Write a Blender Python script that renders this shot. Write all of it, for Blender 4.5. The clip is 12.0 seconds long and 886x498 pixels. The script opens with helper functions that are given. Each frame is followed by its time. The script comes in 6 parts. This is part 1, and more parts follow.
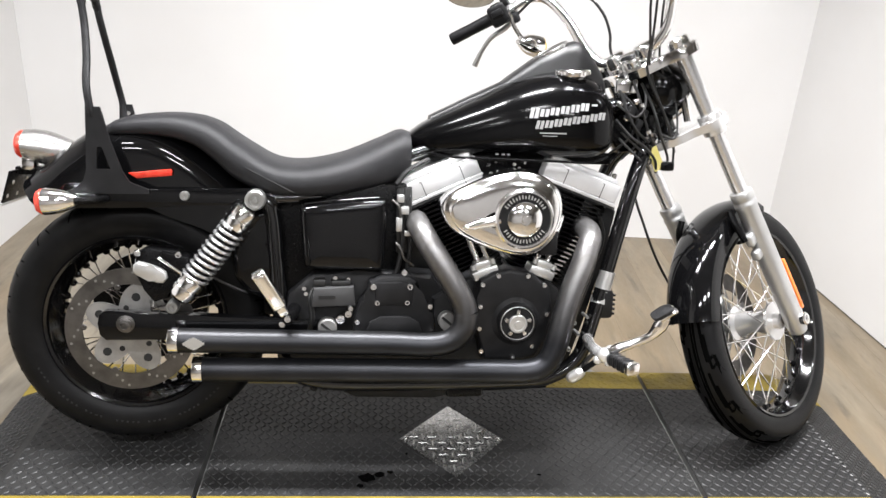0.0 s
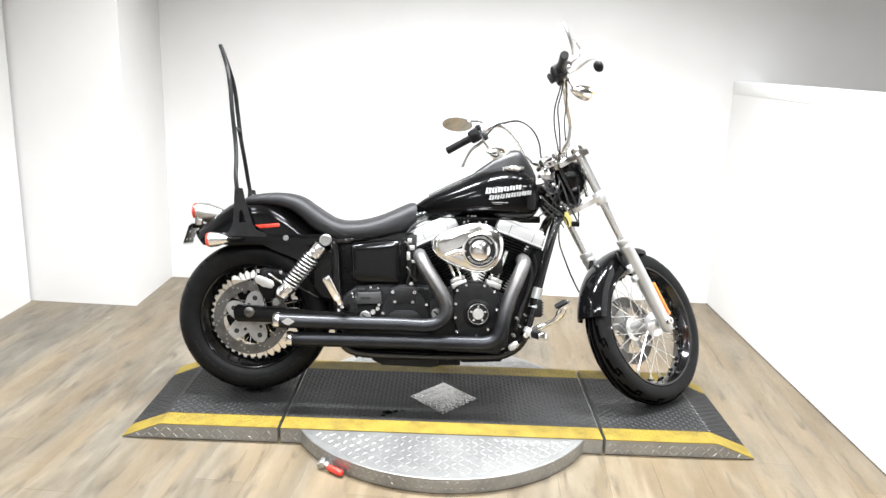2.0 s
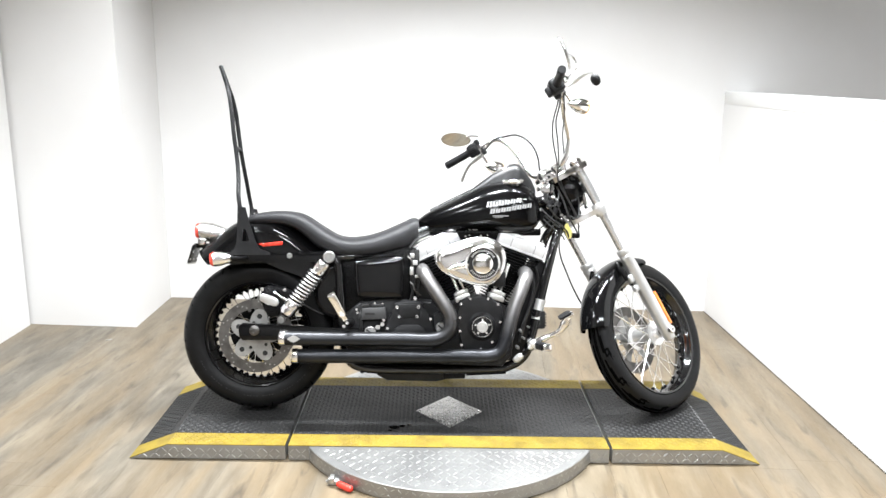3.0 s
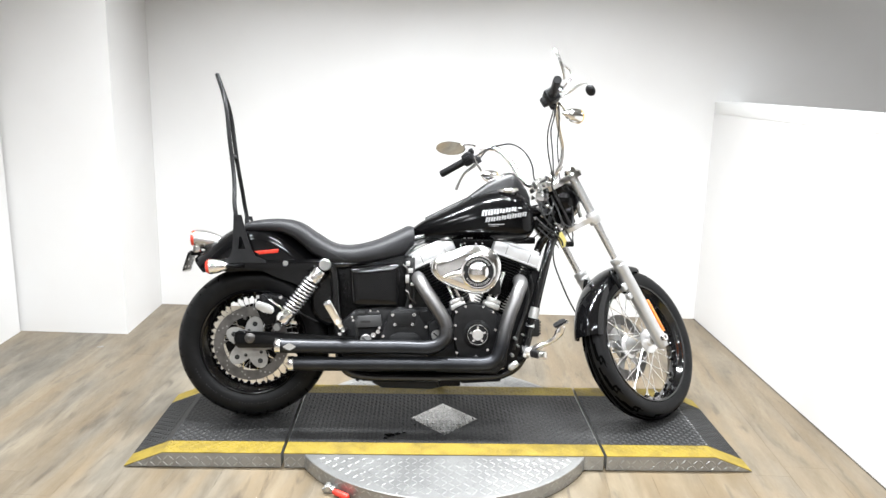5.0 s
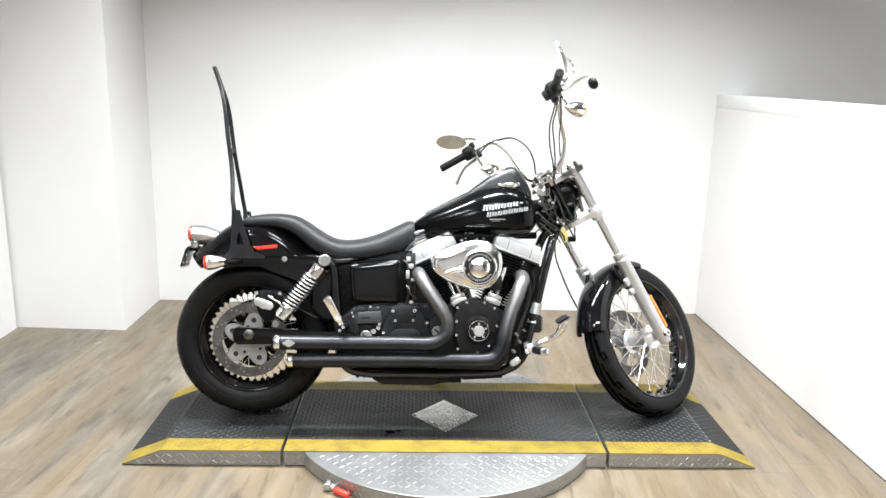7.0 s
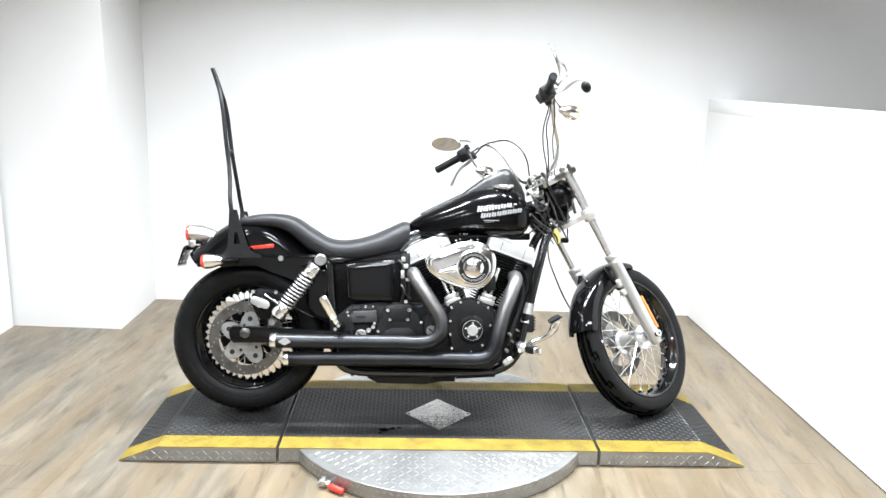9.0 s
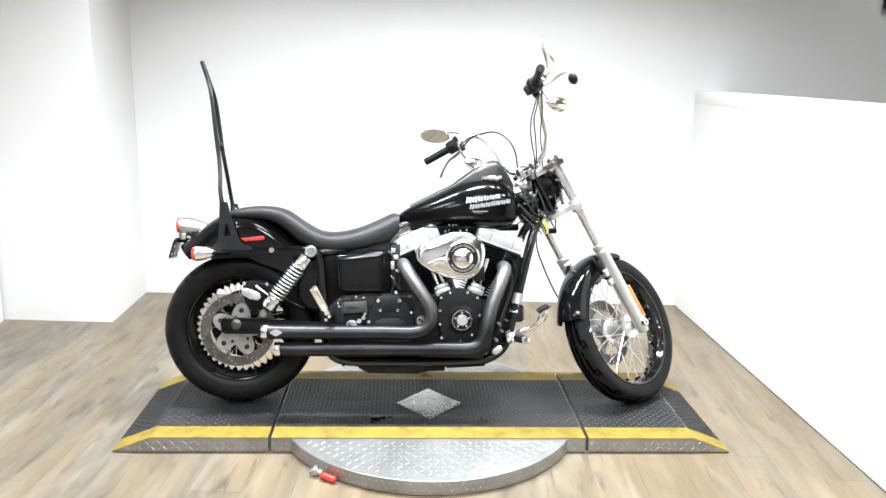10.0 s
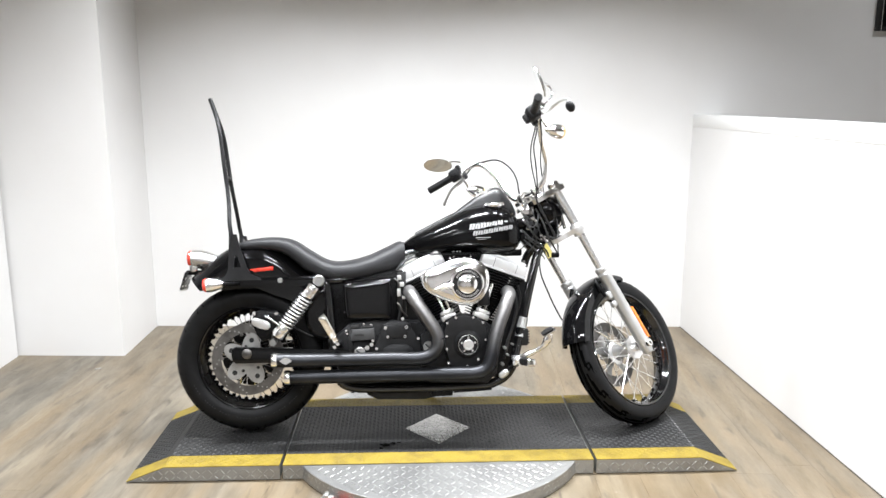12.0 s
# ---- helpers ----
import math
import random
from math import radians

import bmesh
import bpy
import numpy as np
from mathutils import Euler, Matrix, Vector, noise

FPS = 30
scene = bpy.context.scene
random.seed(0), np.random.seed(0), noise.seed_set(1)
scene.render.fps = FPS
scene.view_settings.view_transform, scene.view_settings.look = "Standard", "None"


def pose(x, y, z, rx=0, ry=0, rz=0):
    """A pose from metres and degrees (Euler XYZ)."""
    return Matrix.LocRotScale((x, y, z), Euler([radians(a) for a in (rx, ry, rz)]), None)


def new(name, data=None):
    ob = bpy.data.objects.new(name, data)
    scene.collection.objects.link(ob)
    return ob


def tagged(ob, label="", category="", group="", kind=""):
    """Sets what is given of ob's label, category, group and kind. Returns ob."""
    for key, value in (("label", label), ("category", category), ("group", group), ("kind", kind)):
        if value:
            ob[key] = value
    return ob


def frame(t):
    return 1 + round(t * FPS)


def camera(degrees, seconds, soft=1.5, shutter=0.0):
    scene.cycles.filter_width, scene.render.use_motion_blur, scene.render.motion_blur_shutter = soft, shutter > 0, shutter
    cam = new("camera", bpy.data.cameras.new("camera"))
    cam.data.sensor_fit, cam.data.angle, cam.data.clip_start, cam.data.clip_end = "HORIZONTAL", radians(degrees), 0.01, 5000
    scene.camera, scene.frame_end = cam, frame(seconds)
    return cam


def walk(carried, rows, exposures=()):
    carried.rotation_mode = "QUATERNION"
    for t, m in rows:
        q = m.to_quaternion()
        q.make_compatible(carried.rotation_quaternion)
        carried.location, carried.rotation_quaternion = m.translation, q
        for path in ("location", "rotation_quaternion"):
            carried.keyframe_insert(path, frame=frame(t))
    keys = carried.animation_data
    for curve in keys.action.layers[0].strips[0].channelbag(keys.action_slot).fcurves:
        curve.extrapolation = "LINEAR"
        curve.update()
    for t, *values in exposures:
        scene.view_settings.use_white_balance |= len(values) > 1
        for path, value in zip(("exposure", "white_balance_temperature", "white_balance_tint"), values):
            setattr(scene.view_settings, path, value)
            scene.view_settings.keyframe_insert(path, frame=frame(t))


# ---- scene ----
cam = camera(59.98, 12.0)
# seconds, eye, yaw, pitch and roll in degrees
PATH = [
    (0, -0.2055, -1.6583, 1.3015, -5.266, -22.666, 3.724),
    (0.1, -0.1861, -1.7422, 1.3154, -4.016, -21.409, 2.349),
    (0.2, -0.1570, -1.8383, 1.3309, -3.386, -19.932, 1.619),
    (0.3, -0.1377, -1.9175, 1.3378, -3.081, -19.427, 2.025),
    (0.4, -0.1095, -2.0131, 1.3445, -2.459, -19.474, 1.988),
    (0.5, -0.0919, -2.1039, 1.3444, -2.545, -18.876, 1.959),
    (0.7, -0.0881, -2.2486, 1.3660, -2.955, -17.603, 1.929),
    (0.8, -0.0847, -2.3251, 1.3740, -2.981, -16.195, 1.656),
    (1, -0.0852, -2.4805, 1.3816, -3.210, -15.428, 2.469),
    (1.2, -0.0899, -2.6120, 1.3976, -1.630, -14.876, 1.893),
    (1.3, -0.0883, -2.6637, 1.4081, -1.682, -14.379, 1.390),
    (1.5, -0.0871, -2.7533, 1.4115, -1.550, -14.413, 1.170),
    (1.7, -0.0650, -2.8356, 1.4226, -1.157, -13.766, 1.967),
    (2, -0.0314, -2.9199, 1.4282, -0.176, -14.093, 2.184),
    (2.2, -0.0485, -2.9424, 1.4284, -0.065, -13.795, 1.821),
    (2.5, -0.0780, -2.9459, 1.4269, -0.552, -13.540, 2.143),
    (2.7, -0.0768, -2.9425, 1.4288, -0.635, -13.250, 1.184),
    (4.3, -0.1067, -2.9628, 1.4446, -1.666, -12.674, 1.447),
    (4.5, -0.1106, -2.9624, 1.4455, -1.704, -12.604, 1.513),
    (5, -0.1152, -2.9569, 1.4448, -1.879, -12.554, 1.440),
    (5.5, -0.1196, -2.9516, 1.4375, -2.052, -12.511, 1.698),
    (6, -0.1216, -2.9429, 1.4371, -2.024, -12.765, 1.545),
    (6.5, -0.1208, -2.9314, 1.4426, -1.877, -13.013, 1.565),
    (7, -0.1247, -2.9234, 1.4409, -2.033, -12.974, 1.397),
    (9, -0.1246, -2.9651, 1.4412, -2.419, -12.764, 1.784),
    (9.5, -0.1359, -2.9793, 1.4420, -2.752, -12.979, 1.673),
    (10, -0.1234, -2.9968, 1.4409, -3.198, -13.282, 1.617),
    (10.3, -0.1200, -3.0126, 1.4399, -2.057, -13.120, 0.021),
    (10.5, -0.1150, -3.0217, 1.4408, -2.316, -13.161, 0.142),
    (10.7, -0.1122, -3.0319, 1.4437, -2.563, -12.510, -0.121),
    (11, -0.1098, -3.0434, 1.4465, -2.508, -11.789, 0.203),
    (11.5, -0.1142, -3.0516, 1.4386, -2.465, -11.239, 0.152),
    (12, -0.1149, -3.0616, 1.4435, -2.592, -11.104, 0.135),
]
# the film camera's own exposure and white balance: seconds, stops, kelvin, tint
EXPOSURES = [(0.0, -0.1, 6620, 13), (0.5, 0.08, 6600, 13), (1.0, 0.16, 6580, 12), (2.5, 0.34, 6450, 10), (4.5, 0.25, 6430, 10), (5.5, 0.18, 6430, 10), (7.0, 0.14, 6430, 10), (9.0, 0.36, 6250, 9), (9.7, 0.36, 6300, 9), (10.3, 0.28, 6350, 10), (11.0, 0.2, 6400, 10), (12.0, 0.14, 6450, 11)]
walk(cam, [(t, pose(x, y, z) @ pose(0, 0, 0, 90 + pitch, 0, yaw) @ pose(0, 0, 0, 0, 0, roll)) for t, x, y, z, yaw, pitch, roll in PATH], EXPOSURES)

# ---------------------------------------------------------------- world and lights
world = bpy.data.worlds.new("world")
scene.world = world
world.use_nodes = True
world.node_tree.nodes["Background"].inputs[0].default_value = (0.9, 0.95, 1.0, 1)
world.node_tree.nodes["Background"].inputs[1].default_value = 0.05


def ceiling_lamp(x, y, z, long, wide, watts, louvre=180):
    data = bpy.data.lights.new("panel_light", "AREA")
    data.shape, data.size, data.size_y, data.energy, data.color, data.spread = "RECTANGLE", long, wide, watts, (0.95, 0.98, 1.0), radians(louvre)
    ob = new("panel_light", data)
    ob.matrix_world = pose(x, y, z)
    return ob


# ---------------------------------------------------------------- materials
def ramp_mix(nt, fac, c1, c2):
    mix = nt.nodes.new("ShaderNodeMix")
    mix.data_type = "RGBA"
    nt.links.new(fac, mix.inputs["Factor"])
    mix.inputs["A"].default_value, mix.inputs["B"].default_value = (*c1, 1), (*c2, 1)
    return mix


def material(name, c1, c2=None, rough=0.5, metal=0.0, scale=12.0, fine=180.0, bump=0.0, coat=0.0, rough2=None, contrast=(0.35, 0.65), spec=0.5, stretch=(1, 1, 1)):
    """Principled surface with coarse and fine noise in its colour, roughness and relief."""
    m = bpy.data.materials.new(name)
    m.use_nodes = True
    nt = m.node_tree
    bs = nt.nodes["Principled BSDF"]
    co = nt.nodes.new("ShaderNodeTexCoord")
    mp = nt.nodes.new("ShaderNodeMapping")
    mp.inputs["Scale"].default_value = stretch
    nt.links.new(co.outputs["Object"], mp.inputs["Vector"])
    big = nt.nodes.new("ShaderNodeTexNoise")
    big.inputs["Scale"].default_value, big.inputs["Detail"].default_value = scale, 5
    small = nt.nodes.new("ShaderNodeTexNoise")
    small.inputs["Scale"].default_value, small.inputs["Detail"].default_value = fine, 3
    nt.links.new(mp.outputs[0], big.inputs["Vector"])
    nt.links.new(mp.outputs[0], small.inputs["Vector"])
    ramp = nt.nodes.new("ShaderNodeMapRange")
    ramp.inputs[1].default_value, ramp.inputs[2].default_value = contrast
    nt.links.new(big.outputs["Fac"], ramp.inputs[0])
    c2 = c2 or tuple(min(1, v * 1.18) for v in c1)
    mix = ramp_mix(nt, ramp.outputs[0], c1, c2)
    nt.links.new(mix.outputs["Result"], bs.inputs["Base Color"])
    add = nt.nodes.new("ShaderNodeMath")
    add.operation = "MULTIPLY_ADD"
    nt.links.new(small.outputs["Fac"], add.inputs[0])
    span = (rough2 - rough) if rough2 is not None else 0.08
    add.inputs[1].default_value, add.inputs[2].default_value = span * 2, rough - span * 0.5
    nt.links.new(add.outputs[0], bs.inputs["Roughness"])
    bs.inputs["Metallic"].default_value = metal
    bs.inputs["Specular IOR Level"].default_value = spec
    bs.inputs["Coat Weight"].default_value = coat
    bs.inputs["Coat Roughness"].default_value = 0.03
    if bump:
        b = nt.nodes.new("ShaderNodeBump")
        b.inputs["Strength"].default_value, b.inputs["Distance"].default_value = bump, 0.002
        nt.links.new(small.outputs["Fac"], b.inputs["Height"])
        nt.links.new(b.outputs[0], bs.inputs["Normal"])
    return m


WALL = material("wall_paint", (0.72, 0.71, 0.70), (0.76, 0.755, 0.75), 0.55, scale=1.3, fine=220, bump=0.12)
TRIM = material("trim_paint", (0.82, 0.82, 0.81), (0.85, 0.85, 0.84), 0.4, scale=3, fine=150, bump=0.05)
CEIL = material("grey_ceiling", (0.30, 0.30, 0.30), (0.36, 0.36, 0.36), 0.8, scale=4, fine=260, bump=0.3)
GROOVE_SHADE = material("tread_groove_shade", (0.002, 0.002, 0.002), (0.0025, 0.0025, 0.0025), 0.9, spec=0.0)
GAP = material("dark_gap", (0.012, 0.012, 0.012), rough=0.8)
RUBBER = material("tyre_rubber", (0.0036, 0.0036, 0.0039), (0.0064, 0.0064, 0.0068), 0.40, rough2=0.52, scale=25, fine=300, bump=0.15, spec=0.18)
BLACK_PAINT = material("black_gloss_paint", (0.0022, 0.0022, 0.0024), (0.003, 0.003, 0.0033), 0.12, rough2=0.15, scale=6, fine=80, coat=0.0, spec=0.22)
BLACK_FRAME = material("black_frame_enamel", (0.003, 0.003, 0.0033), (0.004, 0.004, 0.0044), 0.05, rough2=0.08, scale=6, fine=80, spec=0.36)
BLACK_RIM = material("black_rim_enamel", (0.003, 0.003, 0.0033), (0.004, 0.004, 0.0044), 0.08, rough2=0.11, scale=6, fine=80, spec=0.7)
BLACK_SATIN = material("black_wrinkle_paint", (0.008, 0.008, 0.0086), (0.0135, 0.0135, 0.0145), 0.38, rough2=0.50, scale=30, fine=600, bump=0.35, spec=0.24)
BLACK_METAL = material("black_powder_coat", (0.0022, 0.0022, 0.0024), (0.004, 0.004, 0.0043), 0.24, rough2=0.34, scale=15, fine=300, bump=0.1, spec=0.14)
CHROME = material("chrome", (0.92, 0.915, 0.91), (0.96, 0.955, 0.95), 0.09, 1.0, scale=5, fine=60, rough2=0.14)
FORK_CHROME = material("hard_chrome", (0.78, 0.78, 0.785), (0.84, 0.84, 0.845), 0.19, 0.85, scale=5, fine=60, rough2=0.25)
DULL_CHROME = material("dull_chrome", (0.50, 0.495, 0.48), (0.60, 0.59, 0.575), 0.22, 0.9, scale=9, fine=90, rough2=0.28)
ALLOY = material("satin_aluminium", (0.62, 0.62, 0.61), (0.72, 0.72, 0.71), 0.28, 0.8, scale=14, fine=220, rough2=0.42, bump=0.05)
POLISHED = material("polished_alloy", (0.80, 0.79, 0.78), (0.88, 0.875, 0.87), 0.16, 0.7, scale=14, fine=120, rough2=0.24)
SILVER = material("silver_powder_coat", (0.53, 0.53, 0.527), (0.61, 0.61, 0.605), 0.26, 0.75, scale=10, fine=350, rough2=0.5, bump=0.08)
STEEL = material("brake_steel", (0.115, 0.11, 0.105), (0.18, 0.172, 0.165), 0.34, 1.0, scale=30, fine=400, rough2=0.45)


def exhaust_material():
    """Black ceramic coat, burnt to grey metal where the pipe rises to the engine."""
    m = material("black_ceramic_exhaust", (0.023, 0.024, 0.027), (0.036, 0.037, 0.041), 0.34, 0.85, scale=7, fine=300, rough2=0.44)
    nt = m.node_tree
    bs = nt.nodes["Principled BSDF"]
    cold = bs.inputs["Base Color"].links[0].from_socket
    co = next(n for n in nt.nodes if n.type == "TEX_COORD")
    axes = nt.nodes.new("ShaderNodeSeparateXYZ")
    nt.links.new(co.outputs["Object"], axes.inputs[0])
    heat = nt.nodes.new("ShaderNodeMapRange")
    heat.inputs[1].default_value, heat.inputs[2].default_value = 0.32, 0.56
    nt.links.new(axes.outputs["Z"], heat.inputs[0])
    blotch = nt.nodes.new("ShaderNodeTexNoise")
    blotch.inputs["Scale"].default_value = 11.0
    hot = ramp_mix(nt, blotch.outputs["Fac"], (0.190, 0.176, 0.162), (0.290, 0.290, 0.298)).outputs["Result"]
    mix = nt.nodes.new("ShaderNodeMix")
    mix.data_type = "RGBA"
    nt.links.new(heat.outputs[0], mix.inputs["Factor"])
    nt.links.new(cold, mix.inputs["A"])
    nt.links.new(hot, mix.inputs["B"])
    nt.links.new(mix.outputs["Result"], bs.inputs["Base Color"])
    return m


PIPE = exhaust_material()
CONSOLE = material("satin_console_paint", (0.010, 0.010, 0.0105), (0.016, 0.016, 0.0168), 0.34, rough2=0.42, scale=12, fine=400, bump=0.1, spec=0.42)
VINYL = material("black_seat_vinyl", (0.013, 0.013, 0.0145), (0.019, 0.019, 0.021), 0.40, rough2=0.50, scale=10, fine=900, bump=0.4, spec=0.3)
RED = material("red_reflector", (0.62, 0.03, 0.015), (0.75, 0.06, 0.03), 0.2, scale=60, fine=400, coat=0.5)
ORANGE = material("orange_reflector", (0.85, 0.20, 0.03), (0.95, 0.27, 0.05), 0.25, scale=60, fine=400, coat=0.5)
AMBER = material("amber_lens", (0.85, 0.45, 0.05), (0.95, 0.6, 0.15), 0.15, scale=60, fine=400, coat=0.5)
YELLOW_TAG = material("yellow_tag", (0.78, 0.68, 0.20), (0.84, 0.75, 0.28), 0.5, scale=20, fine=200)
CABLE = material("cable_sheath", (0.010, 0.010, 0.010), (0.016, 0.016, 0.016), 0.35, scale=40, fine=300)


def plank_material():
    """Weathered oak print: tan and grey mottling drawn out along the boards, worn dark in places; the print runs on from board to board."""
    m = material("vinyl_plank", (0.1335, 0.09879, 0.05785), (0.227, 0.1736, 0.1086), 0.36, rough2=0.50, scale=1.5, fine=30, bump=0.08, stretch=(5.5, 1.0, 1), contrast=(0.30, 0.70))
    nt = m.node_tree
    bs = nt.nodes["Principled BSDF"]
    tan = bs.inputs["Base Color"].links[0].from_socket
    mp = next(n for n in nt.nodes if n.type == "MAPPING")
    place = nt.nodes.new("ShaderNodeNewGeometry")
    along = nt.nodes.new("ShaderNodeVectorRotate")
    along.rotation_type = "Z_AXIS"
    along.inputs["Angle"].default_value = radians(4.0)
    nt.links.new(place.outputs["Position"], along.inputs["Vector"])
    nt.links.new(along.outputs[0], mp.inputs["Vector"])
    mp.inputs["Location"].default_value = (11.3, 4.1, 2.0)

    def noise(scale, detail, lo, hi, source, distort=0.0):
        n = nt.nodes.new("ShaderNodeTexNoise")
        n.inputs["Scale"].default_value, n.inputs["Detail"].default_value, n.inputs["Distortion"].default_value = scale, detail, distort
        nt.links.new(source, n.inputs["Vector"])
        r = nt.nodes.new("ShaderNodeMapRange")
        r.inputs[1].default_value, r.inputs[2].default_value = lo, hi
        nt.links.new(n.outputs["Fac"], r.inputs[0])
        return r.outputs[0]

    def blend(fac, a, b):
        mix = nt.nodes.new("ShaderNodeMix")
        mix.data_type = "RGBA"
        nt.links.new(fac, mix.inputs["Factor"])
        nt.links.new(a, mix.inputs["A"])
        nt.links.new(b, mix.inputs["B"])
        return mix.outputs["Result"]

    def share(fac, k):
        s = nt.nodes.new("ShaderNodeMath")
        s.operation = "MULTIPLY"
        nt.links.new(fac, s.inputs[0])
        s.inputs[1].default_value = k
        return s.outputs[0]
    line = mp.outputs[0]
    grey = ramp_mix(nt, noise(4.0, 7, 0.3, 0.7, line, 0.6), (0.0890, 0.0768, 0.0592), (0.185, 0.166, 0.132)).outputs["Result"]
    # boards turn greyer towards the pilaster and tanner towards the half wall
    axes = nt.nodes.new("ShaderNodeSeparateXYZ")
    nt.links.new(place.outputs["Position"], axes.inputs[0])
    side = nt.nodes.new("ShaderNodeMapRange")
    side.inputs[1].default_value, side.inputs[2].default_value, side.inputs[3].default_value, side.inputs[4].default_value = -1.8, 1.2, 0.02, -0.42
    nt.links.new(axes.outputs["X"], side.inputs[0])
    worn = nt.nodes.new("ShaderNodeMath")
    worn.operation, worn.use_clamp = "ADD", True
    nt.links.new(noise(0.75, 4, 0.36, 0.64, line, 0.5), worn.inputs[0])
    nt.links.new(side.outputs[0], worn.inputs[1])
    col = blend(worn.outputs[0], tan, grey)
    # pale rubbed streaks, dark knots and scuffs
    pale = ramp_mix(nt, noise(7.0, 4, 0.3, 0.7, line), (0.2403, 0.2003, 0.1379), (0.2937, 0.2536, 0.1869)).outputs["Result"]
    col = blend(share(noise(1.7, 6, 0.52, 0.72, line, 0.5), 0.6), col, pale)
    dark = ramp_mix(nt, noise(9.0, 5, 0.3, 0.7, line), (0.0445, 0.0356, 0.02759), (0.089, 0.0712, 0.05162)).outputs["Result"]
    col = blend(share(noise(4.2, 7, 0.58, 0.74, line, 0.5), 0.75), col, dark)
    info = nt.nodes.new("ShaderNodeObjectInfo")
    hsv = nt.nodes.new("ShaderNodeHueSaturation")
    vary = nt.nodes.new("ShaderNodeMapRange")
    vary.inputs[3].default_value, vary.inputs[4].default_value = 0.90, 1.07
    nt.links.new(info.outputs["Random"], vary.inputs[0])
    nt.links.new(vary.outputs[0], hsv.inputs["Value"])
    nt.links.new(col, hsv.inputs["Color"])
    nt.links.new(hsv.outputs[0], bs.inputs["Base Color"])
    return m


PLANK = plank_material()


# ---------------------------------------------------------------- mesh helpers
def link_mesh(name, bm, mat, smooth=True, angle=35):
    me = bpy.data.meshes.new(name)
    bmesh.ops.recalc_face_normals(bm, faces=bm.faces)
    bm.to_mesh(me)
    bm.free()
    me.materials.append(mat)
    if smooth:
        me.shade_smooth()
        me.set_sharp_from_angle(angle=radians(angle))
    return new(name, me)


def part(name, bm, mat, parent, label="", smooth=True, angle=35):
    """One mesh object under a thing or a part of it."""
    ob = link_mesh(name, bm, mat, smooth, angle)
    ob.parent = parent
    return tagged(ob, label)


def thing(name, m, label, category, group="", kind=""):
    ob = new(name)
    ob.empty_display_size = 0.1
    ob.matrix_world = m
    return tagged(ob, label, category, group, kind)


def box(bm, lo, hi, m=None, bevel=0.0, segments=2):
    size = [b - a for a, b in zip(lo, hi)]
    mid = [(a + b) / 2 for a, b in zip(lo, hi)]
    tmp = bmesh.new()
    bmesh.ops.create_cube(tmp, size=1.0, matrix=Matrix.Translation(mid) @ Matrix.Diagonal((*size, 1)))
    if bevel:
        bmesh.ops.bevel(tmp, geom=tmp.edges[:], offset=bevel, segments=segments, affect="EDGES", profile=0.5)
    return merge(bm, tmp, m)


def merge(bm, tmp, m=None):
    if m is not None:
        bmesh.ops.transform(tmp, matrix=m, verts=tmp.verts)
    me = bpy.data.meshes.new("tmp")
    tmp.to_mesh(me)
    tmp.free()
    bm.from_mesh(me)
    bpy.data.meshes.remove(me)
    return bm


def rings(bm, loops, cap=True, close=False):
    """Skin between rings of points."""
    vs = [[bm.verts.new(p) for p in ring] for ring in loops]
    n = len(vs[0])
    pairs = list(zip(vs, vs[1:])) + ([(vs[-1], vs[0])] if close else [])
    for a, b in pairs:
        for i in range(n):
            j = (i + 1) % n
            bm.faces.new((a[i], a[j], b[j], b[i]))
    if cap and not close:
        bm.faces.new(vs[0][::-1])
        bm.faces.new(vs[-1])
    return bm


def smooth_path(pts, steps=6):
    """Catmull-Rom through the points."""
    pts = [Vector(p) for p in pts]
    ext = [2 * pts[0] - pts[1], *pts, 2 * pts[-1] - pts[-2]]
    out = []
    for k in range(len(pts) - 1):
        a, b, c, d = ext[k:k + 4]
        for i in range(steps):
            t = i / steps
            out.append(0.5 * (2 * b + (c - a) * t + (2 * a - 5 * b + 4 * c - d) * t * t + (3 * b - a - 3 * c + d) * t ** 3))
    out.append(pts[-1])
    return out


def tube(bm, pts, r, seg=12, steps=6, cap=True):
    """Round tube along a path; r is one radius or one for each given point."""
    path = smooth_path(pts, steps) if steps > 1 else [Vector(p) for p in pts]
    n = len(path)
    k = len(pts) - 1
    up = Vector((0.03, 0.02, 1))
    loops = []
    side = None
    for i, p in enumerate(path):
        d = (path[min(i + 1, n - 1)] - path[max(i - 1, 0)]).normalized()
        if side is None:
            side = d.cross(up if abs(d.z) < 0.95 else Vector((0, 1, 0.02))).normalized()
        else:
            side = (side - d * side.dot(d)).normalized()
        oth = d.cross(side)
        if isinstance(r, (list, tuple)):
            q = i / (n - 1) * k
            a = min(int(q), k - 1)
            rad = r[a] + (r[a + 1] - r[a]) * (q - a)
        else:
            rad = r
        loops.append([p + rad * (math.cos(2 * math.pi * s / seg) * side + math.sin(2 * math.pi * s / seg) * oth) for s in range(seg)])
    return rings(bm, loops, cap)


def lathe(bm, profile, m=None, seg=40, close=False):
    """Turn a profile of (radius, height) about the local z axis."""
    tmp = bmesh.new()
    loops = []
    for r, h in profile:
        r = max(r, 1e-5)
        loops.append([(r * math.cos(2 * math.pi * s / seg), r * math.sin(2 * math.pi * s / seg), h) for s in range(seg)])
    rings(tmp, loops, cap=not close, close=close)
    return merge(bm, tmp, m)


